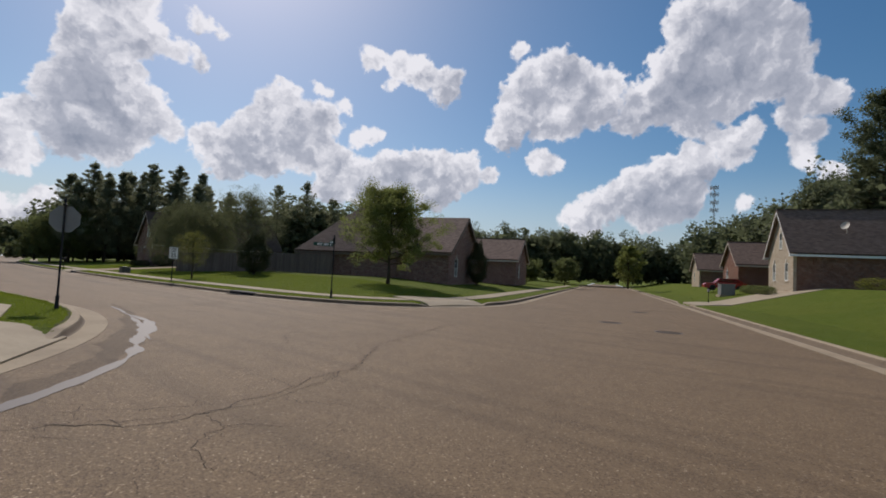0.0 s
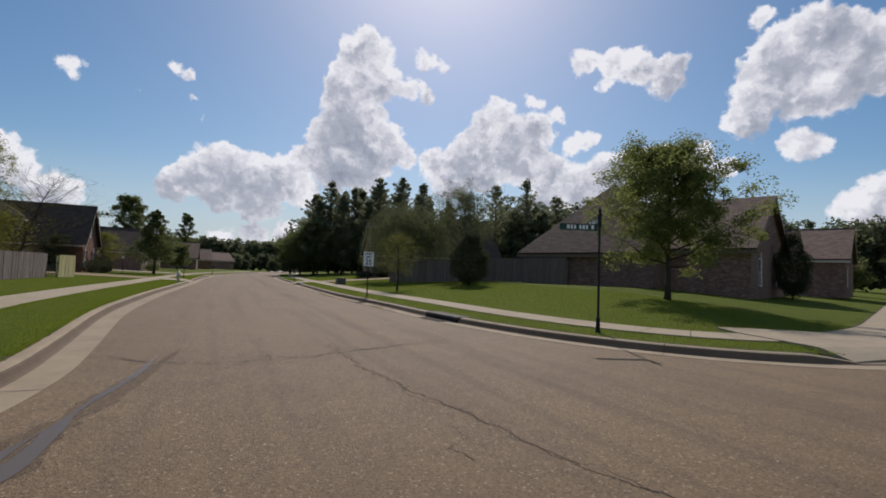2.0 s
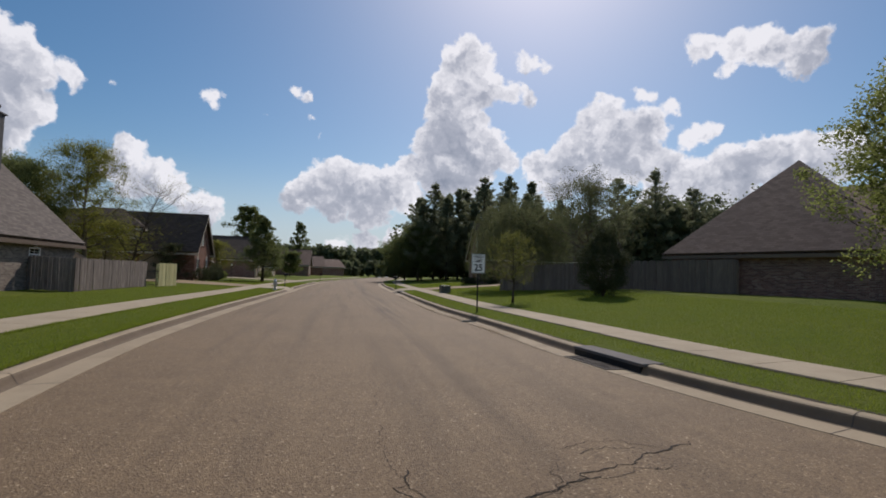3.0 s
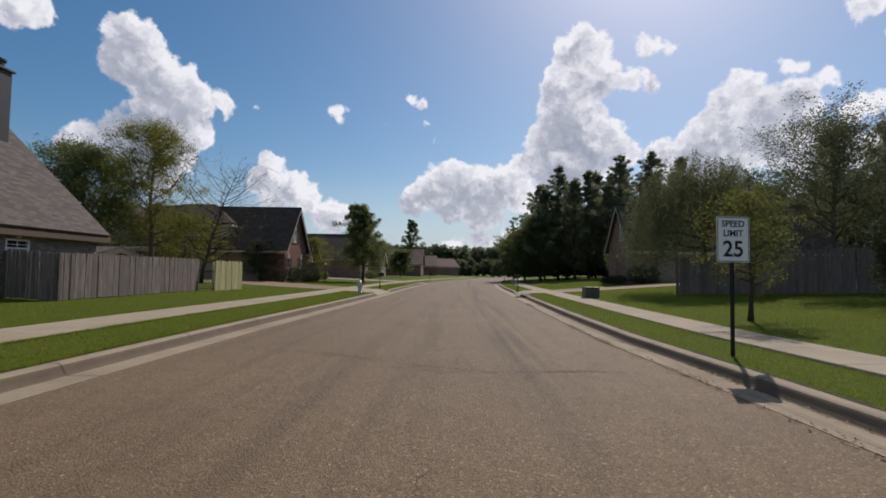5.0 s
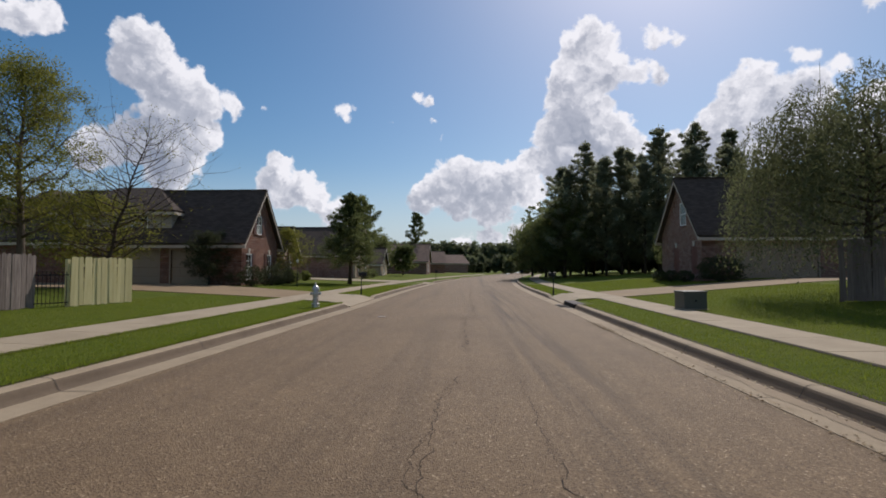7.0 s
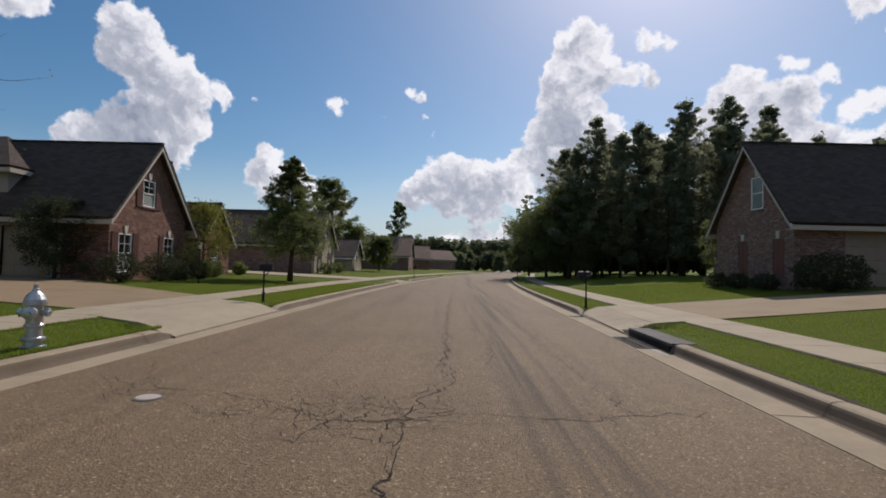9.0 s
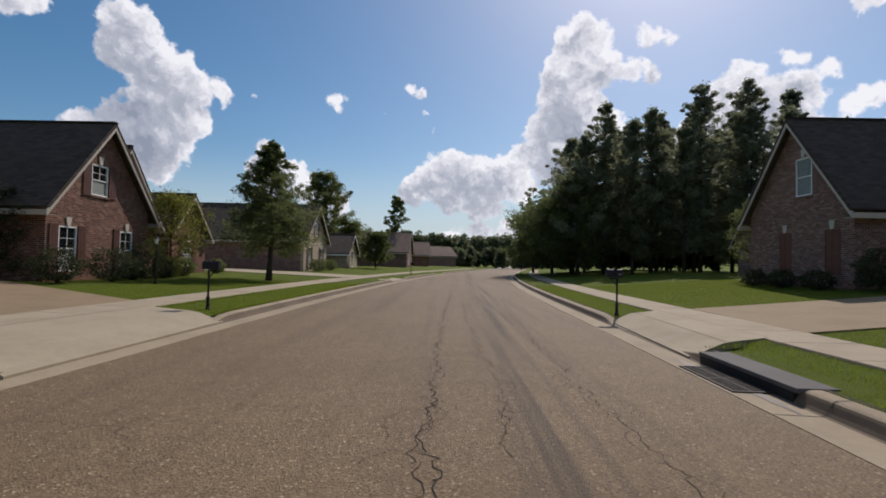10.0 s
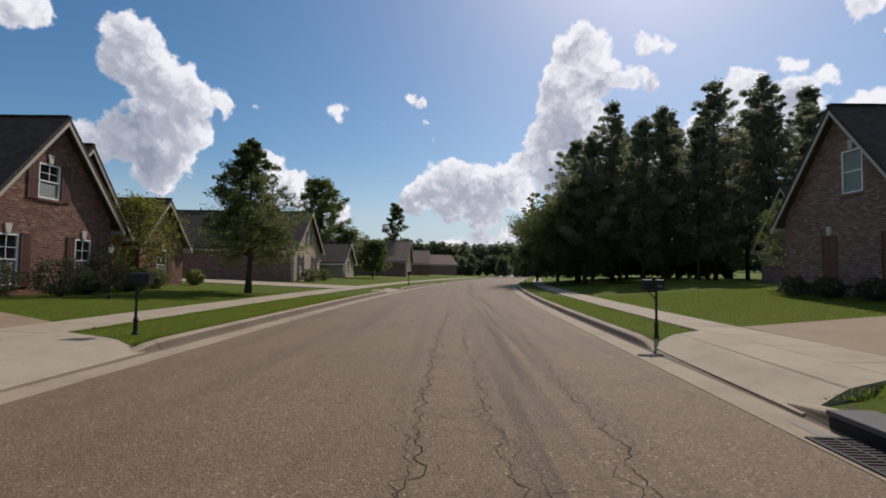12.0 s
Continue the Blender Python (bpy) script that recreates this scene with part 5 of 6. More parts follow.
for i, (px, py, ph, w) in enumerate([(9.0, 68, 7.5, 2.8), (10.8, 65.5, 9.8, 3.0), (8.2, 74, 7.0, 2.8), (12.0, 72, 10.5, 3.0)]):
    broad_tree("edge_tree", px + 1.5, py, ph, w, 0.08, 130 + i, LEAF_DARK, BARK, 26000, 0.2, "leafy dark tree at the edge of the pine grove", 0.6, 1.15, 30, z=0.5)


def far_tree(x, y, h, w, seed, leaf, label, n=5000):
    return broad_tree("far_tree", x, y, h, w, 0.14, seed, leaf, BARK, n, 0.30, label, 0.8, 0.95, 26, z=0.5)


far_tree(-18.3, 92, 14.5, 3.6, 31, LEAF_DARK, "tall dark tree far down the street", 22000)
far_tree(-9.5, 110, 13.8, 1.9, 32, LEAF_DARK, "slim tall tree far down the street", 12000)
far_tree(-9.2, 84, 4.6, 2.0, 33, LEAF_DARK, "low dark tree beside a distant house", 6000)
far_tree(-15, 96, 7, 3.0, 34, LEAF_DARK, "low dark tree beside a distant house", 6000)
far_tree(70, 10, 4.5, 2.2, 35, LEAF_DARK, "small round tree beside the side street", 6000)
far_tree(64, 14, 3.2, 2.6, 36, LEAF_DARK, "low round tree beside the side street", 6000)
far_tree(77, 1.5, 7.5, 2.2, 37, LEAF_GREEN, "light green tree beside the side street", 7000)


def woods(name, line, depth, hmin, hmax, n, seed, label, leaf, z=0.0, size=0.8, m=520):
    """A far belt of trees along a line, as one mesh of clumped leaves with uneven tops."""
    rng = np.random.default_rng(seed)
    P = resample(np.array(line, float), 1.0)
    fine, core = [], []
    for _ in range(n):
        p = P[rng.integers(0, len(P))] + rng.uniform(-1, 1, 2) * depth
        h = rng.uniform(hmin, hmax)
        w = h * rng.uniform(0.15, 0.27)
        size_ = np.array([w, w, h * 0.45])
        foot = np.array([p[0], p[1], z + h * 0.52])
        u = rng.normal(size=(16, 3))
        u /= np.linalg.norm(u, axis=1)[:, None]
        lobes = foot + u * rng.uniform(0.55, 0.95, (16, 1)) * size_ * np.where(u[:, 2:] > 0, [[0.75, 0.75, 1.0]], 1.0)
        q = rng.normal(size=(m, 3))
        q *= (rng.random(m) ** 0.4 / np.linalg.norm(q, axis=1))[:, None]
        fine.append(lobes[rng.integers(0, 16, m)] + q * w * np.array([0.5, 0.5, 0.42]) * rng.uniform(0.6, 1.2))
        k = m // 5
        v = rng.normal(size=(k, 3))
        v *= (rng.random(k) ** 0.33 / np.linalg.norm(v, axis=1))[:, None]
        core.append(foot - np.array([0, 0, h * 0.06]) + v * size_ * 0.82)
    C = np.concatenate(fine + core)
    grow = np.concatenate([np.full(sum(map(len, fine)), size), np.full(sum(map(len, core)), size * 2.6)])
    ob = leaf_mesh(name, C, grow, rng, leaf, None, 0.7)
    return tagged(ob, label, "woods", kind="stuff")


woods("far_woods", [(-330, 330), (-120, 370), (40, 390), (260, 340)], 26, 17, 22, 1300, 41, "dark wooded ridge on the horizon", LEAF_WOODS, 3, 1.9, 110)
woods("far_woods", [(-70, 170), (-30, 165), (20, 162), (52, 172)], 10, 3.5, 7, 240, 46, "low dark trees where the street bends", LEAF_WOODS, 0, 0.6, 300)
woods("far_woods", [(95, 66), (112, 44), (138, 26), (150, 5)], 7, 13, 18, 170, 42, "dark woods closing the end of the side street", LEAF_WOODS, 0, 0.58, 520)
woods("far_woods", [(64, -39), (80, -34), (98, -28)], 3, 14, 18, 60, 48, "tall trees behind the cream house", LEAF_WOODS, 1.5, 0.5, 750)
woods("far_woods", [(58, -36), (90, -22), (125, -4)], 7, 14, 19, 140, 43, "tall woods behind the houses of the side street", LEAF_WOODS, 0, 0.58, 520)
woods("far_woods", [(32, 45), (52, 45), (76, 44)], 5, 11, 15, 100, 44, "trees behind the corner house", LEAF_WOODS, 0, 0.48, 560)
woods("far_woods", [(-60, 50), (-48, 100), (-42, 160)], 8, 7, 12, 120, 45, "trees behind the houses", LEAF_WOODS, 0, 0.85, 280)
woods("far_woods", [(15, 84), (24, 84), (36, 84)], 4, 8, 13, 60, 47, "undergrowth behind the pine grove", LEAF_WOODS, 0.4, 0.7, 400)
for i, (tx, ty, th) in enumerate([(33, 41, 13.5), (37.5, 40, 14.5), (42, 39, 12.5)]):
    pine_tree(tx, ty, th, 3.0, 170 + i, "tall dark pine behind the corner house", 9000, 0.2, z=0.6)
for i, (tx, ty, th, tw) in enumerate([(60.0, -31.0, 22.5, 4.2), (76.0, -32.0, 21.0, 4.6), (85.0, -25.0, 17.5, 4.5)]):
    broad_tree("tall_tree", tx, ty, th, tw, 0.12, 190 + i, LEAF_WOODS, BARK, 40000, 0.24, "very tall dark tree behind the houses of the side street", 0.8, 0.9, 44)
# ---- fences ----
def board_fence(x0, y0, x1, y1, h, label, mats, board=0.14, gap=0.006, seed=3, name="fence"):
    """A board fence between two points, each board an object."""
    rng = np.random.default_rng(seed)
    a, b = np.array((x0, y0)), np.array((x1, y1))
    L = np.hypot(*(b - a))
    f = empty(name, face(x0, y0, ground_z(x0, y0), math.degrees(math.atan2(*(b - a)[::-1]))), label=label, category="fence")
    bm = bmesh.new()
    prism(bm, [(-board / 2, 0.02), (board / 2, 0.02), (board / 2, h - 0.04), (board / 2 - 0.03, h), (-board / 2 + 0.03, h), (-board / 2, h - 0.04)], 0, 0.018, "y")
    first = part("board", bm, mats, f)
    n = int(L / (board + gap))
    z0, z1 = ground_z(x0, y0), ground_z(x1, y1)
    for i in range(n):
        ob = first if i == 0 else first.copy()
        if i:
            scene.collection.objects.link(ob)
        x = (i + 0.5) * L / n
        dz = (z1 - z0) * (i + 0.5) / n
        ob.matrix_basis = pose(x, rng.normal() * 0.006, dz + rng.normal() * 0.014, 0, rng.normal() * 0.7, 0)
    for z in (0.35, h * 0.5, h - 0.3):
        bm = bmesh.new()
        box(bm, 0, L, 0.02, 0.058, z, z + 0.085)
        part("rail", bm, mats, f)
    k = max(2, int(L / 2.4) + 1)
    for i in range(k):
        bm = bmesh.new()
        x = L * i / (k - 1)
        box(bm, x - 0.045, x + 0.045, 0.058, 0.148, -0.1, h - 0.08)
        part("post", bm, mats, f)
    return f


board_fence(-12.5, 12.6, -12.3, 20.9, 1.55, "weathered grey wooden board fence beside the lawn", FENCE_GREY)
board_fence(-11.85, 21.6, -11.45, 23.8, 1.52, "new yellowish pine board fence section", FENCE_NEW, seed=4)
board_fence(-14.4, 12.8, -12.5, 12.6, 1.55, "dark weathered board fence return to the house", FENCE_GREY, seed=5)
board_fence(11.3, 22.3, 17.6, 15.5, 1.85, "long brown wooden privacy fence behind the lawn", FENCE_BROWN, gap=0.002, seed=6)
board_fence(17.6, 15.5, 19.5, 8.8, 1.85, "brown wooden privacy fence before the corner house", FENCE_BROWN, gap=0.002, seed=9)


def iron_gate():
    g = empty("metal_gate", face(-11.9, 21.6, ground_z(-11.9, 21.6), -120), label="black iron picket gate between the fence sections", category="gate")
    for z in (0.12, 0.95):
        bm = bmesh.new()
        box(bm, 0, 1.1, -0.015, 0.015, z, z + 0.03)
        part("rail", bm, BLACK, g)
    for i in range(11):
        bm = bmesh.new()
        x = 0.05 + i * 0.1
        lathe(bm, [(0.009, 0.04), (0.009, 1.02), (0.015, 1.03), (0.002, 1.1)], 6, Matrix.Translation((x, 0, 0)))
        part("picket", bm, BLACK, g)


iron_gate()


# ---- street furniture ----
def text_part(body, size, m, material, parent, name, label=""):
    cu = bpy.data.curves.new(name, "FONT")
    cu.body, cu.size, cu.align_x, cu.align_y, cu.extrude, cu.offset = body, size, "CENTER", "CENTER", 0.0015, size * 0.018
    tmp = bpy.data.objects.new(name, cu)
    scene.collection.objects.link(tmp)
    dg = bpy.context.evaluated_depsgraph_get()
    me = bpy.data.meshes.new_from_object(tmp.evaluated_get(dg))
    bpy.data.objects.remove(tmp)
    bpy.data.curves.remove(cu)
    me.materials.clear()
    me.materials.append(material)
    ob = new(name, me)
    ob.parent = parent
    ob.matrix_basis = m
    if label:
        ob["label"] = label
    return ob


def rounded(w, h, r, n=5):
    out = []
    for cx, cy, a0 in ((w / 2 - r, h / 2 - r, 0), (-w / 2 + r, h / 2 - r, 90), (-w / 2 + r, -h / 2 + r, 180), (w / 2 - r, -h / 2 + r, 270)):
        for k in range(n + 1):
            a = radians(a0 + 90 * k / n)
            out.append((cx + r * math.cos(a), cy + r * math.sin(a)))
    return out


SIGN_WHITE = mat_plain("sign_white", (0.80, 0.80, 0.78), 0.4, vary=0.05)
SIGN_BLACK = mat_plain("sign_black", (0.015, 0.015, 0.016), 0.5, vary=0.2)
SIGN_GREEN = mat_plain("sign_green", (0.012, 0.065, 0.040), 0.4, vary=0.1)
ALU = mat_plain("bare_aluminium", (0.22, 0.215, 0.21), 0.6, 0.3, vary=0.1)


def speed_sign():
    x, y = 4.5, 5.45
    s = empty("speed_limit_sign", face(x, y, ground_z(x, y), 6), label="white speed limit sign on a dark post in the verge", category="sign")
    bm = bmesh.new()
    box(bm, -0.022, 0.022, 0.0, 0.05, -0.2, 2.25, bevel=0.004)
    for i in range(12):
        box(bm, -0.008, 0.008, -0.002, 0.0, 0.3 + i * 0.12, 0.316 + i * 0.12)
    part("post", bm, BLACK, s)
    up = Matrix.Translation((0, -0.012, 1.88)) @ Matrix.Rotation(radians(90), 4, "X")
    bm = bmesh.new()
    prism(bm, rounded(0.56, 0.74, 0.04), -0.003, 0.003)
    p = part("panel", bm, SIGN_WHITE, s)
    p.matrix_basis = up
    bm = bmesh.new()
    o, i_ = rounded(0.54, 0.72, 0.035), rounded(0.515, 0.695, 0.028)
    vo = [bm.verts.new((a, b, 0.0045)) for a, b in o]
    vi = [bm.verts.new((a, b, 0.0045)) for a, b in i_]
    for k in range(len(vo)):
        bm.faces.new((vo[k], vo[(k + 1) % len(vo)], vi[(k + 1) % len(vi)], vi[k]))
    b = part("border", bm, SIGN_BLACK, s)
    b.matrix_basis = up
    for body, size, zz in (("SPEED", 0.145, 0.25), ("LIMIT", 0.145, 0.095), ("25", 0.36, -0.165)):
        text_part(body, size, up @ Matrix.Translation((0, zz, 0.005)), SIGN_BLACK, s, "lettering")
    for zz in (0.28, -0.28):
        bm = bmesh.new()
        lathe(bm, [(0.012, 0.003), (0.012, 0.009), (0.006, 0.011)], 8)
        q = part("bolt", bm, STEEL, s)
        q.matrix_basis = up @ Matrix.Translation((0, zz, 0))


speed_sign()


def fluted_post(parent, h, base=True, slim=1.0):
    bm = bmesh.new()
    prof = [(0.085, 0.0), (0.085, 0.05), (0.07, 0.07), (0.06, 0.28), (0.07, 0.30), (0.07, 0.34), (0.042, 0.37), (0.038, 0.42), (0.036, h)] if base else [(0.036, 0), (0.036, h)]
    lathe(bm, [(r * slim, z) for r, z in prof], 14)
    return part("post", bm, BLACK, parent)


def stop_sign():
    x, y = -5.0, -12.1
    s = empty("stop_sign", face(x, y, ground_z(x, y), 180 - 30), label="back of a grey octagonal stop sign on a black decorative post", category="sign")
    fluted_post(s, 2.72, slim=0.68)
    bm = bmesh.new()
    r = 0.345 / math.cos(radians(22.5))
    prism(bm, [(r * math.cos(radians(22.5 + 45 * k)), 2.36 + r * math.sin(radians(22.5 + 45 * k))) for k in range(8)], -0.058, -0.054, "y")
    part("panel", bm, ALU, s, "bare grey back of the panel")
    bm = bmesh.new()
    lathe(bm, [(0.038, 2.70), (0.055, 2.72), (0.055, 2.75), (0.02, 2.78), (0.035, 2.84), (0.005, 2.92)], 12)
    part("finial", bm, BLACK, s)


stop_sign()


def street_name_sign():
    x, y = 5.95, -9.2
    s = empty("street_name_sign", face(x, y, ground_z(x, y), 0), label="two green street name blades on a black decorative post", category="sign")
    fluted_post(s, 2.55, slim=0.74)
    for ang, zz, L in ((158, 2.50, 0.92), (68, 2.66, 0.8)):
        m = Matrix.Rotation(radians(ang), 4, "Z")
        bm = bmesh.new()
        prism(bm, [(0.05 + a + L / 2, zz + b) for a, b in rounded(L, 0.16, 0.02, 3)], -0.004, 0.004, "y")
        blade = part("blade", bm, SIGN_GREEN, s)
        blade.matrix_basis = m
        rng = np.random.default_rng(int(ang))
        for side in (-1, 1):
            bm = bmesh.new()
            a = 0.14
            while a < L - 0.1:
                w = rng.uniform(0.045, 0.07)
                box(bm, a, a + w, side * 0.0045 - 0.0006, side * 0.0045 + 0.0006, zz - 0.045, zz + 0.05)
                a += w + (0.025 if rng.random() > 0.15 else 0.08)
            bars = part("lettering", bm, SIGN_WHITE, s, "row of white bars")
            bars.matrix_basis = m
    bm = bmesh.new()
    lathe(bm, [(0.045, 2.52), (0.045, 2.80), (0.06, 2.82), (0.03, 2.86), (0.04, 2.92), (0.006, 3.0)], 12)
    part("finial", bm, BLACK, s)


street_name_sign()


def mailbox(x, y, turn, label, colour=None, post=True):
    s = empty("mailbox", face(x, y, ground_z(x, y), turn) @ Matrix.Diagonal((0.74, 0.74, 0.92, 1)), label=label, category="mailbox")
    colour = colour or BLACK
    bm = bmesh.new()
    lathe(bm, [(0.075, 0), (0.075, 0.04), (0.055, 0.06), (0.048, 0.26), (0.06, 0.28), (0.06, 0.31), (0.036, 0.34), (0.032, 0.40), (0.032, 1.0), (0.05, 1.02)], 12)
    part("post", bm, BLACK, s)
    bm = bmesh.new()
    prof = [(-0.1, 1.03), (0.1, 1.03), (0.1, 1.15)] + [(0.1 * math.cos(radians(a)), 1.15 + 0.1 * math.sin(radians(a))) for a in range(18, 180, 18)] + [(-0.1, 1.15)]
    prism(bm, prof, -0.34, 0.17, "y")
    part("box", bm, colour, s)
    bm = bmesh.new()
    prism(bm, [(a * 1.06, 1.03 + (b - 1.03) * 1.04) for a, b in prof], -0.36, -0.342, "y")
    part("door", bm, colour, s)
    bm = bmesh.new()
    box(bm, 0.105, 0.112, -0.15, -0.12, 1.1, 1.27)
    box(bm, 0.105, 0.112, -0.15, -0.05, 1.23, 1.28)
    part("flag", bm, BLACK, s)
    bm = bmesh.new()
    for k in range(3):
        box(bm, 0.1005, 0.1025, 0.0 + k * 0.045, 0.03 + k * 0.045, 1.09, 1.14)
    part("number_plate", bm, ALU, s, "small pale bars")
    bm = bmesh.new()
    beam(bm, (0, 0.03, 1.02), (0, -0.25, 1.02), 0.03, 0.04)
    beam(bm, (0, 0.03, 0.80), (0, -0.2, 1.0), 0.02, 0.03)
    part("bracket", bm, BLACK, s)
    return s


mailbox(4.72, 32.65, -90, "black metal mailbox on a turned black post in the verge")
mailbox(-5.12, 31.95, 90, "black metal mailbox on a turned black post in the verge")
mailbox(36.6, -19.0, 112, "grey box mailbox on a dark post beside the kerb", ALU)
mailbox(mid_x(66) - 5.2, 66, 90, "black metal mailbox on a post far along the street")
mailbox(mid_x(70) + 5.2, 70, -90, "black metal mailbox on a post far along the street")


def hydrant():
    x, y = -5.0, 23.75
    s = empty("fire_hydrant", face(x, y, ground_z(x, y), 20) @ Matrix.Diagonal((0.9, 0.9, 0.9, 1)), label="silver-painted fire hydrant in the verge", category="fire hydrant")
    bm = bmesh.new()
    lathe(bm, [(0.16, 0.0), (0.16, 0.03), (0.12, 0.04), (0.115, 0.1), (0.15, 0.11), (0.15, 0.15), (0.105, 0.17), (0.10, 0.30), (0.125, 0.31), (0.125, 0.34), (0.105, 0.36), (0.105, 0.62), (0.15, 0.63), (0.15, 0.67)], 20)
    part("barrel", bm, STEEL, s, smooth=False)
    bm = bmesh.new()
    lathe(bm, [(0.14, 0.67), (0.135, 0.71), (0.10, 0.78), (0.05, 0.83), (0.045, 0.86), (0.03, 0.87), (0.03, 0.93), (0.012, 0.94)], 18)
    part("bonnet", bm, STEEL, s)
    for ang, r in ((0, 0.055), (180, 0.055), (-90, 0.075)):
        bm = bmesh.new()
        lathe(bm, [(r * 0.85, 0.09), (r * 0.85, 0.13), (r * 1.25, 0.135), (r * 1.25, 0.18), (r * 0.4, 0.19), (r * 0.4, 0.215)], 12, Matrix.Translation((0, 0, 0.52)) @ Matrix.Rotation(radians(ang), 4, "Z") @ Matrix.Rotation(radians(90), 4, "Y"))
        part("nozzle", bm, STEEL, s)


hydrant()


def utility_cabinet(x, y, turn, k, paint, label):
    s = empty("utility_cabinet", face(x, y, ground_z(x, y), turn) @ Matrix.Diagonal((k, k, k, 1)), label=label, category="utility box")
    bm = bmesh.new()
    box(bm, -0.58, 0.58, -0.52, 0.52, -0.1, 0.06, bevel=0.01)
    part("pad", bm, CONCRETE, s)
    bm = bmesh.new()
    box(bm, -0.48, 0.48, -0.42, 0.42, 0.06, 0.74, bevel=0.015)
    part("body", bm, paint, s)
    bm = bmesh.new()
    box(bm, -0.51, 0.51, -0.46, 0.45, 0.74, 0.80, bevel=0.02)
    part("lid", bm, paint, s)
    bm = bmesh.new()
    box(bm, -0.03, 0.03, -0.445, -0.42, 0.35, 0.45, bevel=0.005)
    part("latch", bm, BLACK, s)


utility_cabinet(7.2, 23.0, 3, 0.74, GREEN_METAL, "dark green metal utility cabinet on a concrete pad")
utility_cabinet(46.5, -18.6, 22, 1.45, ALU, "pale grey metal utility cabinet beside the side street")


def storm_drain(y, L, label):
    """A kerb inlet: dark slab lid over a black block for the slot, with a grate in the gutter."""
    K = K_RIGHT[(K_RIGHT[:, 0] < 6.5) & (K_RIGHT[:, 1] > -9)][::-1]
    cx, ahead, back = (float(np.interp(v, K[:, 1], K[:, 0])) for v in (y, y + 1, y - 1))
    s = empty("storm_drain", face(cx, y, 0, -math.degrees(math.atan2(ahead - back, 2))), label=label, category="drain")
    bm = bmesh.new()
    box(bm, -0.085, 0.36, -L / 2, L / 2, 0.112, 0.168, bevel=0.014)
    part("slab", bm, SLAB_DARK, s)
    # solid block, coloured black for the darkness inside the slot
    bm = bmesh.new()
    box(bm, -0.088, -0.008, -L / 2 + 0.05, L / 2 - 0.05, 0.004, 0.110)
    part("inlet", bm, BLACK, s, "black block standing in for the dark opening under the slab")
    for i in range(20):
        bm = bmesh.new()
        g = -0.6 + i * 0.062 + (0.03 if i > 9 else 0)
        box(bm, -0.47, -0.10, g - 0.014, g + 0.014, 0.008, 0.018)
        part("grate_bar", bm, IRON, s)
    bm = bmesh.new()
    for xa, xb, ya, yb in ((-0.51, -0.47, -0.66, 0.70), (-0.10, -0.07, -0.66, 0.70), (-0.47, -0.10, -0.66, -0.625), (-0.47, -0.10, 0.665, 0.70), (-0.47, -0.10, -0.018, 0.018), (-0.30, -0.27, -0.625, -0.02), (-0.30, -0.27, 0.02, 0.665)):
        box(bm, xa, xb, ya, yb, 0.007, 0.020)
    part("grate_frame", bm, IRON, s)


SLAB_DARK = mat_concrete("dark_slab", (0.15, 0.135, 0.125), (0.085, 0.075, 0.066))
IRON = mat_plain("cast_iron", (0.04, 0.032, 0.027), 0.8, 0.2, vary=0.3)
storm_drain(-4.3, 2.1, "dark concrete kerb inlet slab with iron grate")
storm_drain(26.65, 2.1, "dark concrete kerb inlet slab with iron grate")


def utility_lid(x, y, r, label, mat, name="manhole_cover"):
    s = empty(name, face(x, y, 0.0, 20), label=label, category="manhole cover")
    bm = bmesh.new()
    lathe(bm, [(r, -0.01), (r, 0.012), (r * 0.93, 0.016), (r * 0.9, 0.013), (r * 0.05, 0.015)], 28)
    part("cover", bm, mat, s)
    bm = bmesh.new()
    lathe(bm, [(r * 1.22, -0.01), (r * 1.2, 0.006), (r * 1.03, 0.008), (r * 1.03, -0.01)], 28)
    part("ring", bm, SLAB_DARK, s)


LID = mat_concrete("pale_lid", (0.46, 0.40, 0.34), (0.30, 0.25, 0.2))
utility_lid(-2.48, 22.17, 0.112, "pale round utility cover set in the asphalt", LID)
IRON_WORN = mat_concrete("worn_iron", (0.085, 0.062, 0.042), (0.05, 0.036, 0.025))
utility_lid(10.2, -20.9, 0.34, "dark iron manhole cover in the asphalt", IRON_WORN)
utility_lid(8.7, -23.4, 0.36, "dark iron manhole cover in the asphalt", IRON_WORN)
utility_lid(18.5, -19.3, 0.36, "dark iron manhole cover in the asphalt", IRON_WORN)


def lamp_post():
    x, y = -11.0, 39.5
    s = empty("yard_lamp", face(x, y, ground_z(x, y), 0), label="slim black yard lamp post with a small glass lantern", category="lamp")
    bm = bmesh.new()
    lathe(bm, [(0.05, 0), (0.05, 0.1), (0.025, 0.14), (0.022, 1.55), (0.04, 1.57)], 10)
    part("post", bm, BLACK, s)
    bm = bmesh.new()
    lathe(bm, [(0.05, 1.58), (0.09, 1.75), (0.09, 1.77)], 6)
    part("lantern", bm, WHITE, s)
    bm = bmesh.new()
    lathe(bm, [(0.12, 1.77), (0.03, 1.86), (0.01, 1.92)], 6)
    part("cap", bm, BLACK, s)


lamp_post()


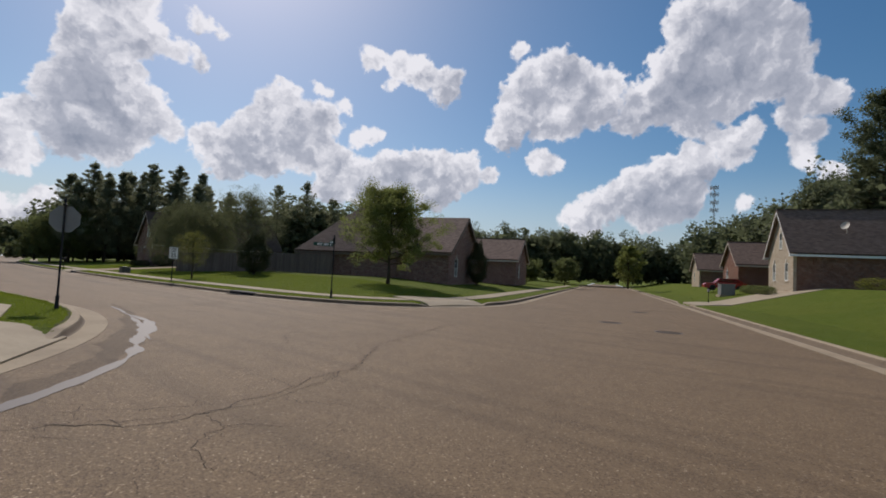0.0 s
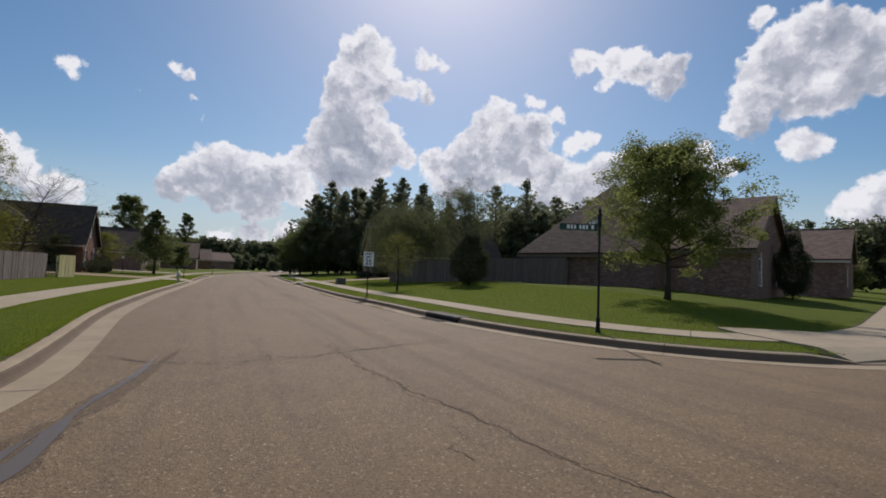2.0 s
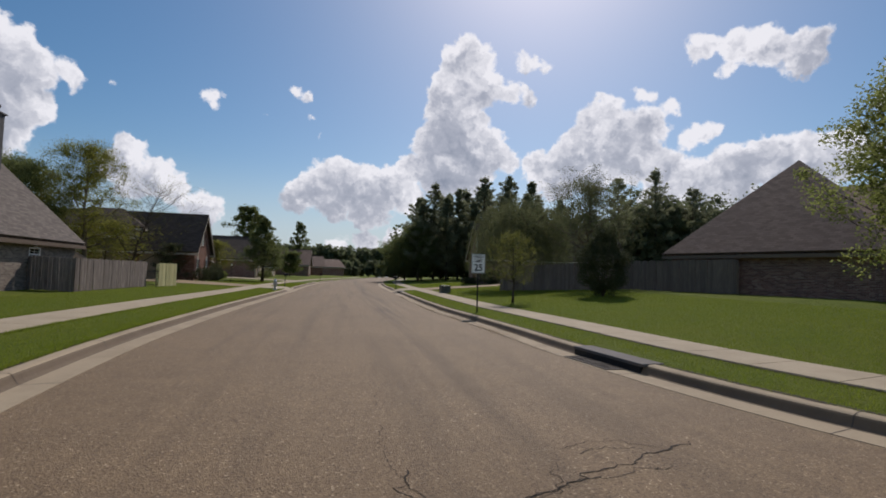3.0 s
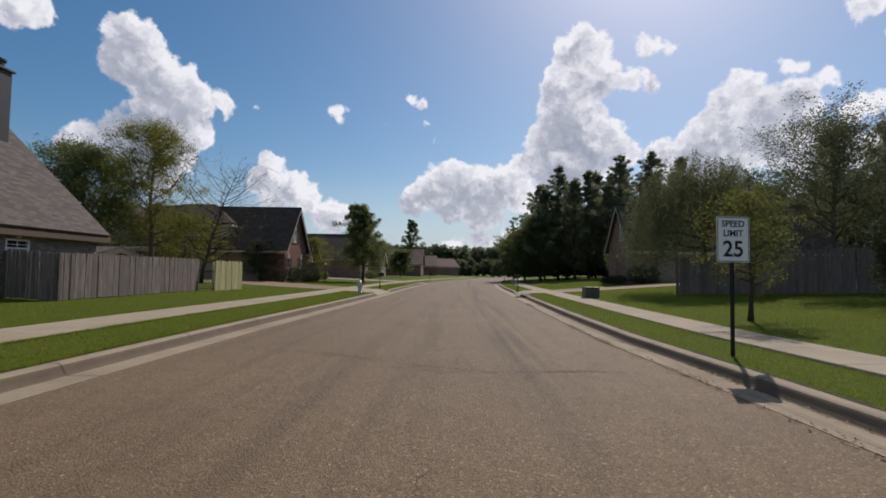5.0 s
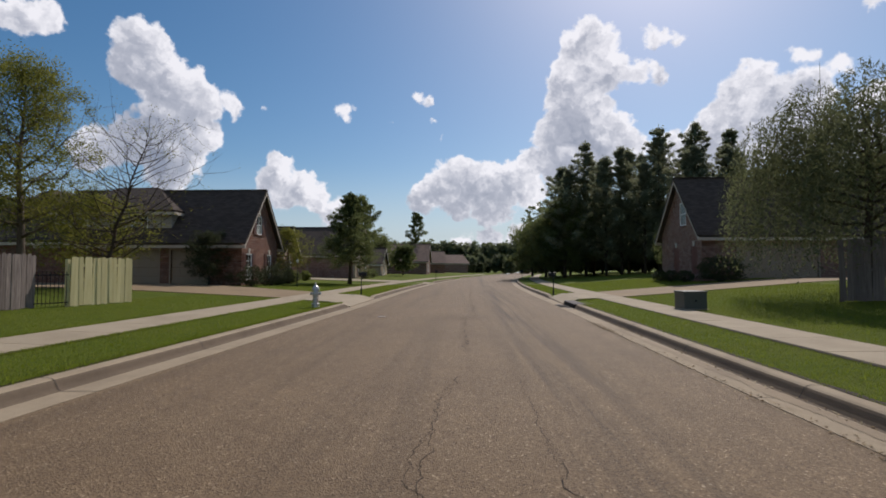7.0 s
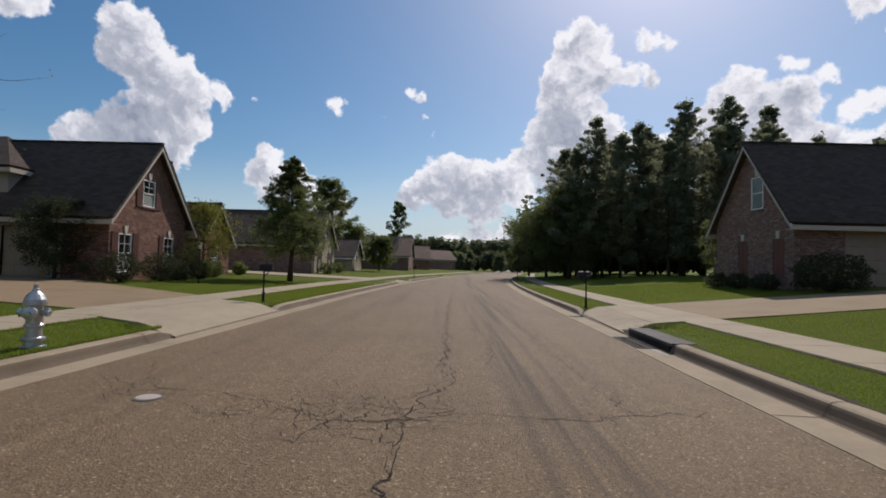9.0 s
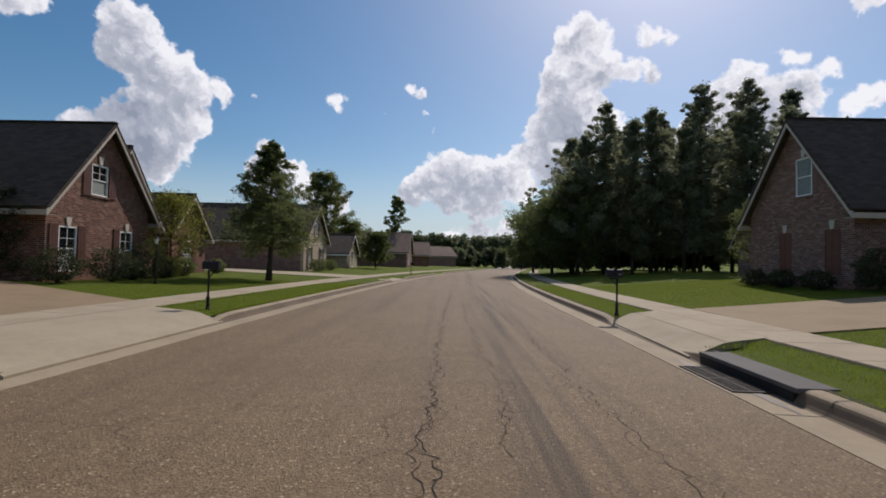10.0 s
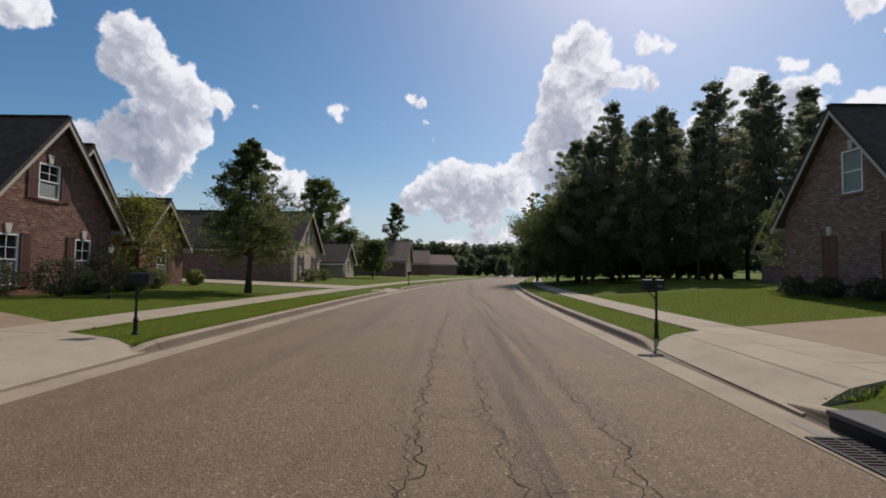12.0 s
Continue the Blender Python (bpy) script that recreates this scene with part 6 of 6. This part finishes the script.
def radio_mast():
    s = empty("radio_mast", face(334, 38, 3, 30), label="grey lattice radio mast above the distant woods", category="mast")
    bm = bmesh.new()
    for k in range(3):
        a = radians(120 * k)
        tube(bm, [(0.6 * math.cos(a), 0.6 * math.sin(a), 0), (0.4 * math.cos(a), 0.4 * math.sin(a), 62)], [0.13, 0.10], 5)
    for i in range(31):
        r0 = 0.6 - 0.2 * i / 31
        for k in range(3):
            a, b = radians(120 * k), radians(120 * (k + 1))
            tube(bm, [(r0 * math.cos(a), r0 * math.sin(a), 2 * i), (r0 * math.cos(b), r0 * math.sin(b), 2 * i + 2)], [0.07, 0.07], 4)
    part("lattice", bm, ALU, s)
    for z in (46.5, 51.5, 56.5, 61.0):
        for k in range(6):
            a = radians(60 * k)
            bm = bmesh.new()
            box(bm, -0.22, 0.22, -0.15, 0.15, z - 1.2, z + 1.2, Matrix.Translation((2.2 * math.cos(a), 2.2 * math.sin(a), 0)))
            tube(bm, [(0.6 * math.cos(a), 0.6 * math.sin(a), z), (2.1 * math.cos(a), 2.1 * math.sin(a), z)], [0.08, 0.08], 4)
            part("antenna", bm, ALU, s)


radio_mast()

# ---- planting beside the houses ----
for i, (px, py, w, h, lf) in enumerate([(-13.2, 37.4, 1.5, 1.3, LEAF_HOLLY), (-12.8, 39.6, 1.9, 1.35, LEAF_HOLLY), (-12.9, 41.0, 1.1, 0.85, LEAF_HOLLY), (-13.1, 42.2, 1.6, 1.7, LEAF_HOLLY), (-13.0, 43.4, 1.0, 0.9, LEAF_HOLLY), (-13.4, 44.6, 1.2, 1.0, LEAF_GREEN), (-13.6, 46.2, 1.3, 1.0, LEAF_DARK), (-14.1, 50.9, 1.0, 0.9, LEAF_GREEN)]):
    shrub(px, py, w, h, 50 + i, lf, "rounded shrub at the foot of the brick wall", 3600, 0.075)
broad_tree("garden_tree", -15.8, 37.2, 3.4, 1.5, 0.08, 61, LEAF_HOLLY, BARK, 14000, 0.085, "bushy dark garden tree at the house corner", 0.6, 1.1, 24)
broad_tree("garden_tree", 16.2, 45.6, 4.2, 1.2, 0.2, 68, LEAF_DARK, BARK, 9000, 0.085, "slender garden tree beside the brick gable", 0.8, 1.1, 24)
broad_tree("garden_tree", -13.6, 45.0, 4.3, 1.7, 0.2, 62, LEAF_YELLOW, BARK, 7000, 0.11, "small yellow-green garden tree between the gables", 0.7, 1.1, 26)
shrub(15.2, 36.4, 2.6, 1.5, 63, LEAF_HOLLY, "broad clipped dark hedge beside the garage", 4200, 0.11)
for i, (px, py) in enumerate([(14.1, 38.6), (14.0, 40.4), (14.0, 42.2)]):
    shrub(px, py, 1.1, 0.75, 64 + i, LEAF_HOLLY, "low shrub along the brick wall", 1300, 0.09)
shrub(-11.2, 63.6, 1.6, 1.1, 70, LEAF_DARK, "dark shrub before a distant house", 1200, 0.14)
shrub(-11.2, 68.0, 1.6, 1.1, 71, LEAF_DARK, "dark shrub before a distant house", 1200, 0.14)
shrub(31.8, 1.1, 2.1, 4.4, 72, LEAF_HOLLY, "tall dark clipped evergreen beside the corner house", 14000, 0.10, "evergreen_shrub", None, True)
for i in range(5):
    shrub(41.2 + i * 1.5, -22.6 + i * 0.6, 1.3, 0.8, 80 + i, LEAF_DARK, "low shrub along the cream house", 700, 0.12)
shrub(38.0, -29.2, 2.0, 0.9, 86, LEAF_YELLOW, "low mound of brownish garden plants on the lawn", 1500, 0.1)


def red_car():
    """A parked red car far along the side street."""
    s = empty("car", face(57.0, -16.6, ground_z(57.0, -16.6), 110), label="parked red car before a brick house", category="car")
    body = mat_plain("red_car_paint", (0.35, 0.02, 0.02), 0.25, vary=0.05, spec=0.6)
    bm = bmesh.new()
    prism(bm, [(-2.2, 0.3), (2.2, 0.3), (2.25, 0.65), (2.0, 0.85), (1.1, 0.95), (0.6, 1.42), (-1.1, 1.46), (-1.8, 1.0), (-2.2, 0.9)], -0.85, 0.85, "y")
    part("body", bm, body, s)
    for sx in (-1, 1):
        bm = bmesh.new()
        prism(bm, [(-1.55, 1.0), (0.9, 0.98), (0.5, 1.36), (-1.0, 1.4)], sx * 0.852, sx * 0.862, "y")
        part("side_window", bm, GLASS, s)
        for wx in (-1.35, 1.35):
            bm = bmesh.new()
            lathe(bm, [(0.33, -0.1), (0.33, 0.1)], 18, Matrix.Translation((wx, sx * 0.8, 0.33)) @ Matrix.Rotation(radians(90), 4, "X"))
            part("wheel", bm, BLACK, s)


red_car()
# ---- cracks, stains and water on the road ----
CRACK = mat_plain("crack_fill", (0.032, 0.024, 0.018), 0.95, vary=0.4)


def ribbon(points, width, seed, jitter=0.05, step=0.06, z=0.004):
    """A wandering ribbon of uneven width through the given points."""
    rng = np.random.default_rng(seed)
    P = resample(np.array(points, float), step)
    n = len(P)
    wob = np.cumsum(rng.normal(size=(n, 2)) * step * 0.62, axis=0)
    ramp_ = np.linspace(0, 1, n)[:, None]
    wob -= wob[:1] * (1 - ramp_) + wob[-1:] * ramp_
    k = max(1, min(n, int(0.6 / step)))
    trend = np.stack([np.convolve(wob[:, i], np.ones(k) / k, "same") for i in (0, 1)], 1)
    P = P + (wob - trend) * 1.0 + trend * jitter * 4
    t = np.gradient(P, axis=0)
    t /= np.hypot(*t.T)[:, None] + 1e-9
    nrm = np.column_stack([-t[:, 1], t[:, 0]])
    w = width * np.clip(0.55 + 0.9 * np.abs(np.convolve(rng.normal(size=n + 8), np.ones(5) / 5, "same")[4:-4]), 0.15, 1.7)
    w[0] = w[-1] = width * 0.1
    V = np.stack([P - nrm * w[:, None] / 2, P + nrm * w[:, None] / 2], 1).reshape(-1, 2)
    V = np.column_stack([V, np.full(len(V), z)])
    F = [(2 * i, 2 * i + 2, 2 * i + 3, 2 * i + 1) for i in range(n - 1)]
    return V, F, P


def cracks():
    V, F = [], []
    rng_ = np.random.default_rng(44)

    def put(points, width, seed, branch=0):
        v, f, P = ribbon(points, width * 0.42, seed)
        k = len(V)
        V.extend(v.tolist())
        F.extend([tuple(i + k for i in q) for q in f])
        rng = np.random.default_rng(seed + 999)
        if width >= 0.02 and branch:
            put([np.array(p) + rng.normal(size=2) * 0.11 for p in P[::14]], width * 0.55, seed * 17 + 5)
        for b in range(branch):
            p = P[rng.integers(0, len(P))]
            a = rng.uniform(0, 2 * math.pi)
            ln = rng.uniform(0.3, 1.4)
            put([p, p + ln * 0.5 * np.array([math.cos(a), math.sin(a)]), p + ln * np.array([math.cos(a + 0.5), math.sin(a + 0.5)])], width * 0.5, seed * 31 + b, 0)

    # the long straight cracks beside the wheel tracks
    put([(0.62, 44), (0.53, 34.7), (0.45, 31.2), (0.37, 29.8), (0.34, 28.1), (0.36, 26.9), (0.42, 26.5), (0.31, 24.4), (0.51, 23.7), (0.47, 22.8), (0.21, 22.3), (0.10, 21.8), (0.12, 20.8), (0.0, 16.0)], 0.032, 1, 10)
    put([(1.0, 38), (0.93, 31.8), (1.02, 30.3), (1.08, 28.6), (1.08, 27.4), (1.05, 24)], 0.022, 2, 5)
    put([(2.6, 40), (2.28, 32.6), (2.09, 29.0), (2.10, 28.0), (2.05, 26.5), (2.2, 22)], 0.022, 3, 4)
    put([(-3.1, 30.0), (-2.2, 29.6), (-1.2, 29.0), (0.26, 28.8)], 0.014, 4, 1)
    put([(0.4, 27.3), (1.08, 27.4)], 0.013, 5)
    put([(-0.10, 14), (-0.27, 12.4), (-0.34, 8.8), (-0.40, 6.8)], 0.020, 7, 2)
    put([(0.71, 14), (0.64, 10.2), (0.67, 9.3), (0.8, 8.5)], 0.016, 10, 3)
    # across the street by the storm drain and before the apron
    put([(-3.94, 6.5), (-3.1, 6.1), (-2.3, 5.9), (-1.5, 5.5), (-0.93, 5.26), (-0.42, 5.0), (0.04, 4.86), (0.35, 4.7), (0.98, 4.65), (1.5, 4.66), (2.2, 4.75), (2.8, 4.8)], 0.028, 6, 12)
    put([(-2.2, 5.7), (-1.8, 6.0), (-1.5, 5.5)], 0.014, 8, 1)
    put([(-0.98, 4.9), (-0.6, 4.63), (-0.17, 4.5), (0.24, 4.6), (0.6, 4.72)], 0.016, 9, 3)
    put([(0.12, 6.2), (0.05, 5.05)], 0.014, 23)
    put([(-3.4, 23.0), (-2.8, 22.46), (-2.48, 22.54), (-2.0, 22.54), (-1.47, 22.27), (-1.2, 22.0), (-0.7, 21.7), (-0.24, 21.67), (0.19, 21.8), (0.5, 22.0), (0.91, 21.9), (1.56, 21.8), (2.35, 22.04), (3.04, 22.14)], 0.024, 11, 10)
    put([(-3.5, 23.9), (-3.0, 23.1), (-2.46, 22.5)], 0.016, 12, 3)
    put([(-2.27, 22.1), (-1.87, 21.9), (-1.34, 21.6)], 0.018, 13, 2)
    # a net of fine cracks where the surface has broken up
    net = {}
    for i in range(11):
        for j in range(7):
            net[i, j] = np.array([-1.55 + i * 0.21 + rng_.normal() * 0.055, 21.2 + j * 0.235 + rng_.normal() * 0.06])
    for (i, j), p in net.items():
        for q in ((i + 1, j), (i, j + 1)):
            if q in net and rng_.random() < 0.74 and abs(p[0] + 0.5) / 1.1 + abs(p[1] - 21.9) / 1.0 < 1.25:
                put([p, (p + net[q]) / 2 + rng_.normal(size=2) * 0.02, net[q]], 0.024, 300 + i * 17 + j * 5 + q[0])
    # where the side street joins
    put([(-8.2, -22.0), (-7.1, -22.3), (-6.74, -22.7), (-6.3, -22.9), (-5.8, -22.7), (-5.2, -22.46), (-4.8, -22.4), (-4.0, -22.0), (-3.2, -21.8), (-2.2, -21.0), (-1.2, -20.3)], 0.032, 14, 12)
    put([(-7.0, -21.8), (-6.44, -22.2), (-5.96, -22.4), (-5.55, -22.2)], 0.016, 25, 2)
    put([(-6.0, -23.3), (-6.4, -23.7), (-6.56, -24.3)], 0.018, 15, 3)
    put([(-1.27, -17.6), (-2.04, -18.1), (-2.35, -18.6), (-2.54, -19.0), (-2.73, -19.3)], 0.022, 16, 3)
    put([(-0.32, -8.7), (-0.2, -11.0), (-0.1, -12.5), (0.05, -13.8), (0.3, -15.3), (0.57, -16.0), (0.9, -17.3), (1.05, -18.3), (1.4, -19.2)], 0.026, 17, 6)
    put([(5.5, -17.8), (3.7, -18.55), (1.9, -19.05), (0.3, -19.7), (-0.7, -20.05), (-1.2, -20.3)], 0.028, 18, 7)
    put([(-0.78, -18.5), (-0.25, -19.1), (0.11, -18.9)], 0.012, 26)
    put([(-0.1, -13.6), (-0.29, -14.3), (-0.45, -14.6), (-0.43, -14.9)], 0.016, 27, 1)
    put([(-4.15, -9.2), (-3.6, -9.55), (-2.9, -9.95), (-2.2, -10.2), (-1.6, -10.05), (-0.8, -9.9), (0.5, -9.3), (2.6, -8.4)], 0.042, 19, 6)
    put([(-0.45, -7.5), (-0.40, -8.6)], 0.014, 20)
    put([(-3.5, -1.5), (0.5, -1.9), (3.0, -1.2)], 0.012, 21, 3)
    put([(-0.3, 1.5), (-0.2, -2), (-0.4, -7)], 0.012, 22, 3)
    for k in range(26):
        y = 24.5 + k * 1.7
        a = rng_.uniform(-3.2, 1.5)
        put([(a, y), (a + rng_.uniform(0.6, 1.1), y + rng_.normal() * 0.3), (a + rng_.uniform(1.4, 2.4), y + rng_.normal() * 0.4)], 0.011, 60 + k, 1)
    ob = mesh_ob("road_crack", V, F, CRACK)
    tagged(ob, "dark branching cracks across the asphalt", "crack", kind="stuff")


cracks()


def patch(name, points, widths, seed, material, label, category, z=0.006):
    points = np.array(points, float)
    for _ in range(3):
        a, b = points[:-1], points[1:]
        points = np.concatenate([points[:1], np.stack([0.75 * a + 0.25 * b, 0.25 * a + 0.75 * b], 1).reshape(-1, 2), points[-1:]])
    P = resample(np.array(points, float), 0.12)
    n = len(P)
    rng = np.random.default_rng(seed)
    w = np.interp(np.linspace(0, 1, n), np.linspace(0, 1, len(widths)), widths)
    w = w * (1 + 0.42 * np.convolve(rng.normal(size=n + 8), np.ones(5) / 3, "same")[4:-4])
    t = np.gradient(P, axis=0)
    t /= np.hypot(*t.T)[:, None]
    nrm = np.column_stack([-t[:, 1], t[:, 0]])
    V = np.stack([P - nrm * w[:, None] * 0.5, P + nrm * w[:, None] * 0.5], 1).reshape(-1, 2)
    V = np.column_stack([V, np.full(len(V), z)])
    ob = mesh_ob(name, V, [(2 * i, 2 * i + 2, 2 * i + 3, 2 * i + 1) for i in range(n - 1)], material)
    return tagged(ob, label, category, kind="stuff")


def mat_water():
    n = Nodes("puddle_water", 0.46, 0, 0.35)
    n.color((0.10, 0.075, 0.056))
    v = n.coords()
    n.bump(n.noise(v, 8.0, 2), 0.03, 0.01)
    return n.mat


WATER = mat_water()
DAMP = mat_asphalt("damp_asphalt", 0.66, 0.8)
patch("damp_stain", [(-2.8, -8.7), (-3.4, -12.5), (-3.9, -14.5), (-4.9, -17.0), (-6.0, -19.6), (-7.4, -21.2), (-9.0, -22.4)], [0.05, 0.22, 0.5, 0.6, 0.5, 0.4, 0.1], 3, DAMP, "dark damp stain beside the gutter", "stain", 0.003)
patch("puddle", [(-3.1, -9.4), (-3.2, -11.0), (-3.5, -12.4), (-3.5, -14.2), (-4.1, -16.0), (-4.75, -17.1), (-5.35, -19.0), (-6.3, -20.3), (-7.4, -21.5), (-8.4, -22.3)], [0.03, 0.10, 0.08, 0.20, 0.25, 0.22, 0.20, 0.15, 0.20, 0.04], 4, WATER, "thin water trickling along the gutter", "puddle", 0.007)
patch("puddle", [(-4.6, -17.4), (-4.35, -16.2), (-3.95, -15.1), (-3.75, -13.9), (-3.55, -12.9)], [0.03, 0.12, 0.22, 0.15, 0.02], 15, WATER, "shallow puddle lying along the gutter", "puddle", 0.0065)
patch("puddle", [(4.0, 27.9), (4.02, 26.5), (3.95, 25.2)], [0.05, 0.22, 0.04], 5, WATER, "thin water before the storm drain", "puddle", 0.008)
SAND = mat_concrete("gutter_sand", (0.30, 0.23, 0.15), (0.16, 0.12, 0.08))
patch("gutter_sand", [(3.72, 20), (3.6, 14), (3.62, 8), (3.6, 3), (3.7, -1)], [0.03, 0.16, 0.22, 0.14, 0.03], 6, SAND, "sandy silt washed along the gutter", "silt", 0.0075)



def gutter_litter():
    """Dry leaves, grit and grass clippings washed against the right-hand kerb."""
    rng = np.random.default_rng(77)
    n = 5200
    y = np.concatenate([rng.uniform(-3, 21, n // 2), rng.normal(rng.choice([8.0, 4.6, 10.5, 0.5, 19.5], n // 2), 0.5)])
    K = K_RIGHT[(K_RIGHT[:, 0] < 8) & (K_RIGHT[:, 1] > -8)][::-1]
    off = np.where(rng.random(n) < 0.6, -0.56 + rng.normal(size=n) * 0.07, -0.10 + rng.normal(size=n) * 0.05)
    C = np.column_stack([np.interp(y, K[:, 1], K[:, 0]) + np.minimum(off, -0.05), y, rng.uniform(0.010, 0.022, n)])
    a = rng.uniform(0, 2 * math.pi, n)
    r = rng.uniform(0.006, 0.026, n)
    u = np.column_stack([np.cos(a), np.sin(a), rng.normal(size=n) * 0.25]) * r[:, None]
    w = np.column_stack([-np.sin(a), np.cos(a), rng.normal(size=n) * 0.25]) * (r * rng.uniform(0.25, 0.8, n))[:, None]
    V = np.stack([C - u, C + w, C + u, C - w], 1).reshape(-1, 3)
    ob = mesh_ob("leaf_litter", V, np.arange(4 * n).reshape(n, 4), LITTER)
    tagged(ob, "dry brown leaf litter and grit along the gutter", "litter", kind="stuff")


LITTER = mat_leaf("dry_leaves", (0.09, 0.055, 0.028), (0.26, 0.18, 0.09), 0.15, (0.42, 0.34, 0.20))
gutter_litter()

# ---- joints in the paving, each a shallow dark groove ----
JOINT = mat_plain("joint_shadow", (0.10, 0.08, 0.062), 0.95, vary=0.2)


def joints():
    V, F = [], []

    def bar(a, b, w, lift):
        a, b = np.array(a, float), np.array(b, float)
        t = (b - a) / np.hypot(*(b - a))
        nrm = np.array([-t[1], t[0]]) * w / 2
        k = len(V)
        Q = a + (b - a) * np.linspace(0, 1, 5)[:, None]
        d, _, kk = beyond(Q)
        for p, z in zip(Q, lawn_height(np.maximum(d, 0.2), kk) + lift):
            V.extend([(*(p - nrm), z), (*(p + nrm), z)])
        F.extend([(k + 2 * i, k + 2 * i + 2, k + 2 * i + 3, k + 2 * i + 1) for i in range(4)])

    for poly, side, n0 in ((K_RIGHT, 1, 3.05), (K_LEFT, -1, 3.05), (K_SOUTH, -1, 3.05)):
        fine = resample(poly, n0)
        t = np.gradient(fine, axis=0)
        t /= np.hypot(*t.T)[:, None]
        for p, u in zip(fine, t):
            if math.hypot(p[0], p[1] - 5) > 55 or kerb_drop(p) > 0.05:
                continue
            nrm = np.array([-u[1], u[0]]) * side
            k = len(V)
            for o, z in KERB_PROFILE[1:-1]:
                q = p + nrm * (o - 0.003)
                V.extend([(*(q - u * 0.008), z + 0.003), (*(q + u * 0.008), z + 0.003)])
            F.extend([(k + 2 * i, k + 2 * i + 2, k + 2 * i + 3, k + 2 * i + 1) for i in range(len(KERB_PROFILE) - 3)])
    bar((-6.72, 27.0), (-6.5, 31.9), 0.02, 0.0425)
    bar((6.07, 29.0), (6.2, 33.8), 0.02, 0.0425)
    bar((5.05, 28.4), (5.35, 33.1), 0.016, 0.0425)
    ob = mesh_ob("paving_joint", V, F, JOINT)
    tagged(ob, "dark joints in the concrete kerb and aprons", "joint", kind="stuff")


joints()


# ---- grass ----
def mat_blades(name):
    n = Nodes(name, 0.6, 0, 0.2)
    geo = n.node("ShaderNodeNewGeometry")
    v = n.coords()
    big = n.noise(v, 0.5, 4, 0.6)
    c = n.ramp(geo.outputs["Random Per Island"], [(0.0, (0.101, 0.140, 0.014)), (0.6, (0.142, 0.185, 0.019)), (0.95, (0.182, 0.214, 0.025)), (1.0, (0.290, 0.262, 0.069))])
    c = n.mix(n.ramp(big, [(0.4, G(0)), (0.75, G(0.55))]), c, (0.210, 0.207, 0.033))
    n.color(c)
    tr = n.node("ShaderNodeBsdfTranslucent")
    n.nt.links.new(n.mix(0.5, c, (0.28, 0.36, 0.035)), tr.inputs[0])
    ms = n.node("ShaderNodeMixShader")
    ms.inputs[0].default_value = 0.5
    n.nt.links.new(n.bsdf.outputs[0], ms.inputs[1])
    n.nt.links.new(tr.outputs[0], ms.inputs[2])
    n.nt.links.new(ms.outputs[0], n.nt.nodes["Material Output"].inputs[0])
    return n.mat


PAVED = [APRON_LEFT, *DRIVE_LEFT, APRON_RIGHT, DRIVE_RIGHT, [(8.6, -13.1), (12.3, -13.6), (13.0, -11.0), (9.6, -9.6)], *CORNER,
         [(3.9, 25.4), (4.95, 25.4), (4.95, 28.1), (3.9, 28.1)], [(3.9, -5.5), (4.85, -5.5), (4.85, -3.1), (3.9, -3.1)]]


def grass(n, side, y0, y1, deep, seed):
    """Blades on the lawns of one side of the long street, thinner away from it."""
    rng = np.random.default_rng(seed)
    K = K_RIGHT if side > 0 else K_LEFT
    y = rng.uniform(y0, y1, n)
    d = 0.16 + deep * rng.random(n) ** 1.4
    rim = rng.random(n) < 0.16
    at = np.array([0.21, 1.57, 2.99]) if side > 0 else np.array([0.21, 1.97, 3.54])
    d[rim] = at[rng.integers(0, 3, rim.sum())] + rng.normal(size=rim.sum()) * 0.022
    row = K[:, 1] >= -2.1 if side > 0 else K[:, 1] >= -10.1
    kx, ky = K[row][::-1, 0], K[row][::-1, 1]
    P = np.column_stack([np.interp(y, ky, kx) + side * d, y])
    low = y < ky[0]
    if low.any():
        P[low, 0] = rng.uniform(-9.5, -4.2, low.sum()) if side < 0 else rng.uniform(3.6, 16.0, low.sum())
        d[low] = signed(K, P[low], 1 if side > 0 else -1)[0]
    k = np.full(n, 0 if side > 0 else 1)
    wob = 0.03 * np.sin(P[:, 1] * 5.1) + 0.02 * np.sin(P[:, 1] * 13.7)
    lo, hi = (1.59, 2.97) if side > 0 else (1.99, 3.52)
    ok = (d > 0.15) & ~((d > lo + 0.02 + wob * 0.5) & (d < hi - 0.02 + wob * 0.5))
    for q in PAVED:
        ok &= ~inside(q, P)
    P, d, k, rim = P[ok], d[ok], k[ok], rim[ok]
    m = len(P)
    z = lawn_height(d, k) - 0.005
    h = np.where(rim, rng.uniform(0.04, 0.08, m), rng.uniform(0.018, 0.048, m))
    a = rng.uniform(0, 2 * math.pi, m)
    lean = rng.normal(size=(m, 2)) * 0.35 * h[:, None]
    w = 0.012 * rng.uniform(0.6, 1.4, m)
    dx, dy = np.cos(a) * w / 2, np.sin(a) * w / 2
    V = np.stack([np.column_stack([P[:, 0] - dx, P[:, 1] - dy, z]), np.column_stack([P[:, 0] + dx, P[:, 1] + dy, z]), np.column_stack([P + lean, z + h])], 1).reshape(-1, 3)
    ob = mesh_ob("grass", V, np.arange(3 * m).reshape(m, 3), BLADES)
    return tagged(ob, "short mown green grass blades on the lawns", "grass", kind="stuff")


BLADES = mat_blades("grass_blades")
grass(340000, -1, -16, 46, 7.5, 7)
grass(390000, 1, -13.5, 48, 9.0, 8)
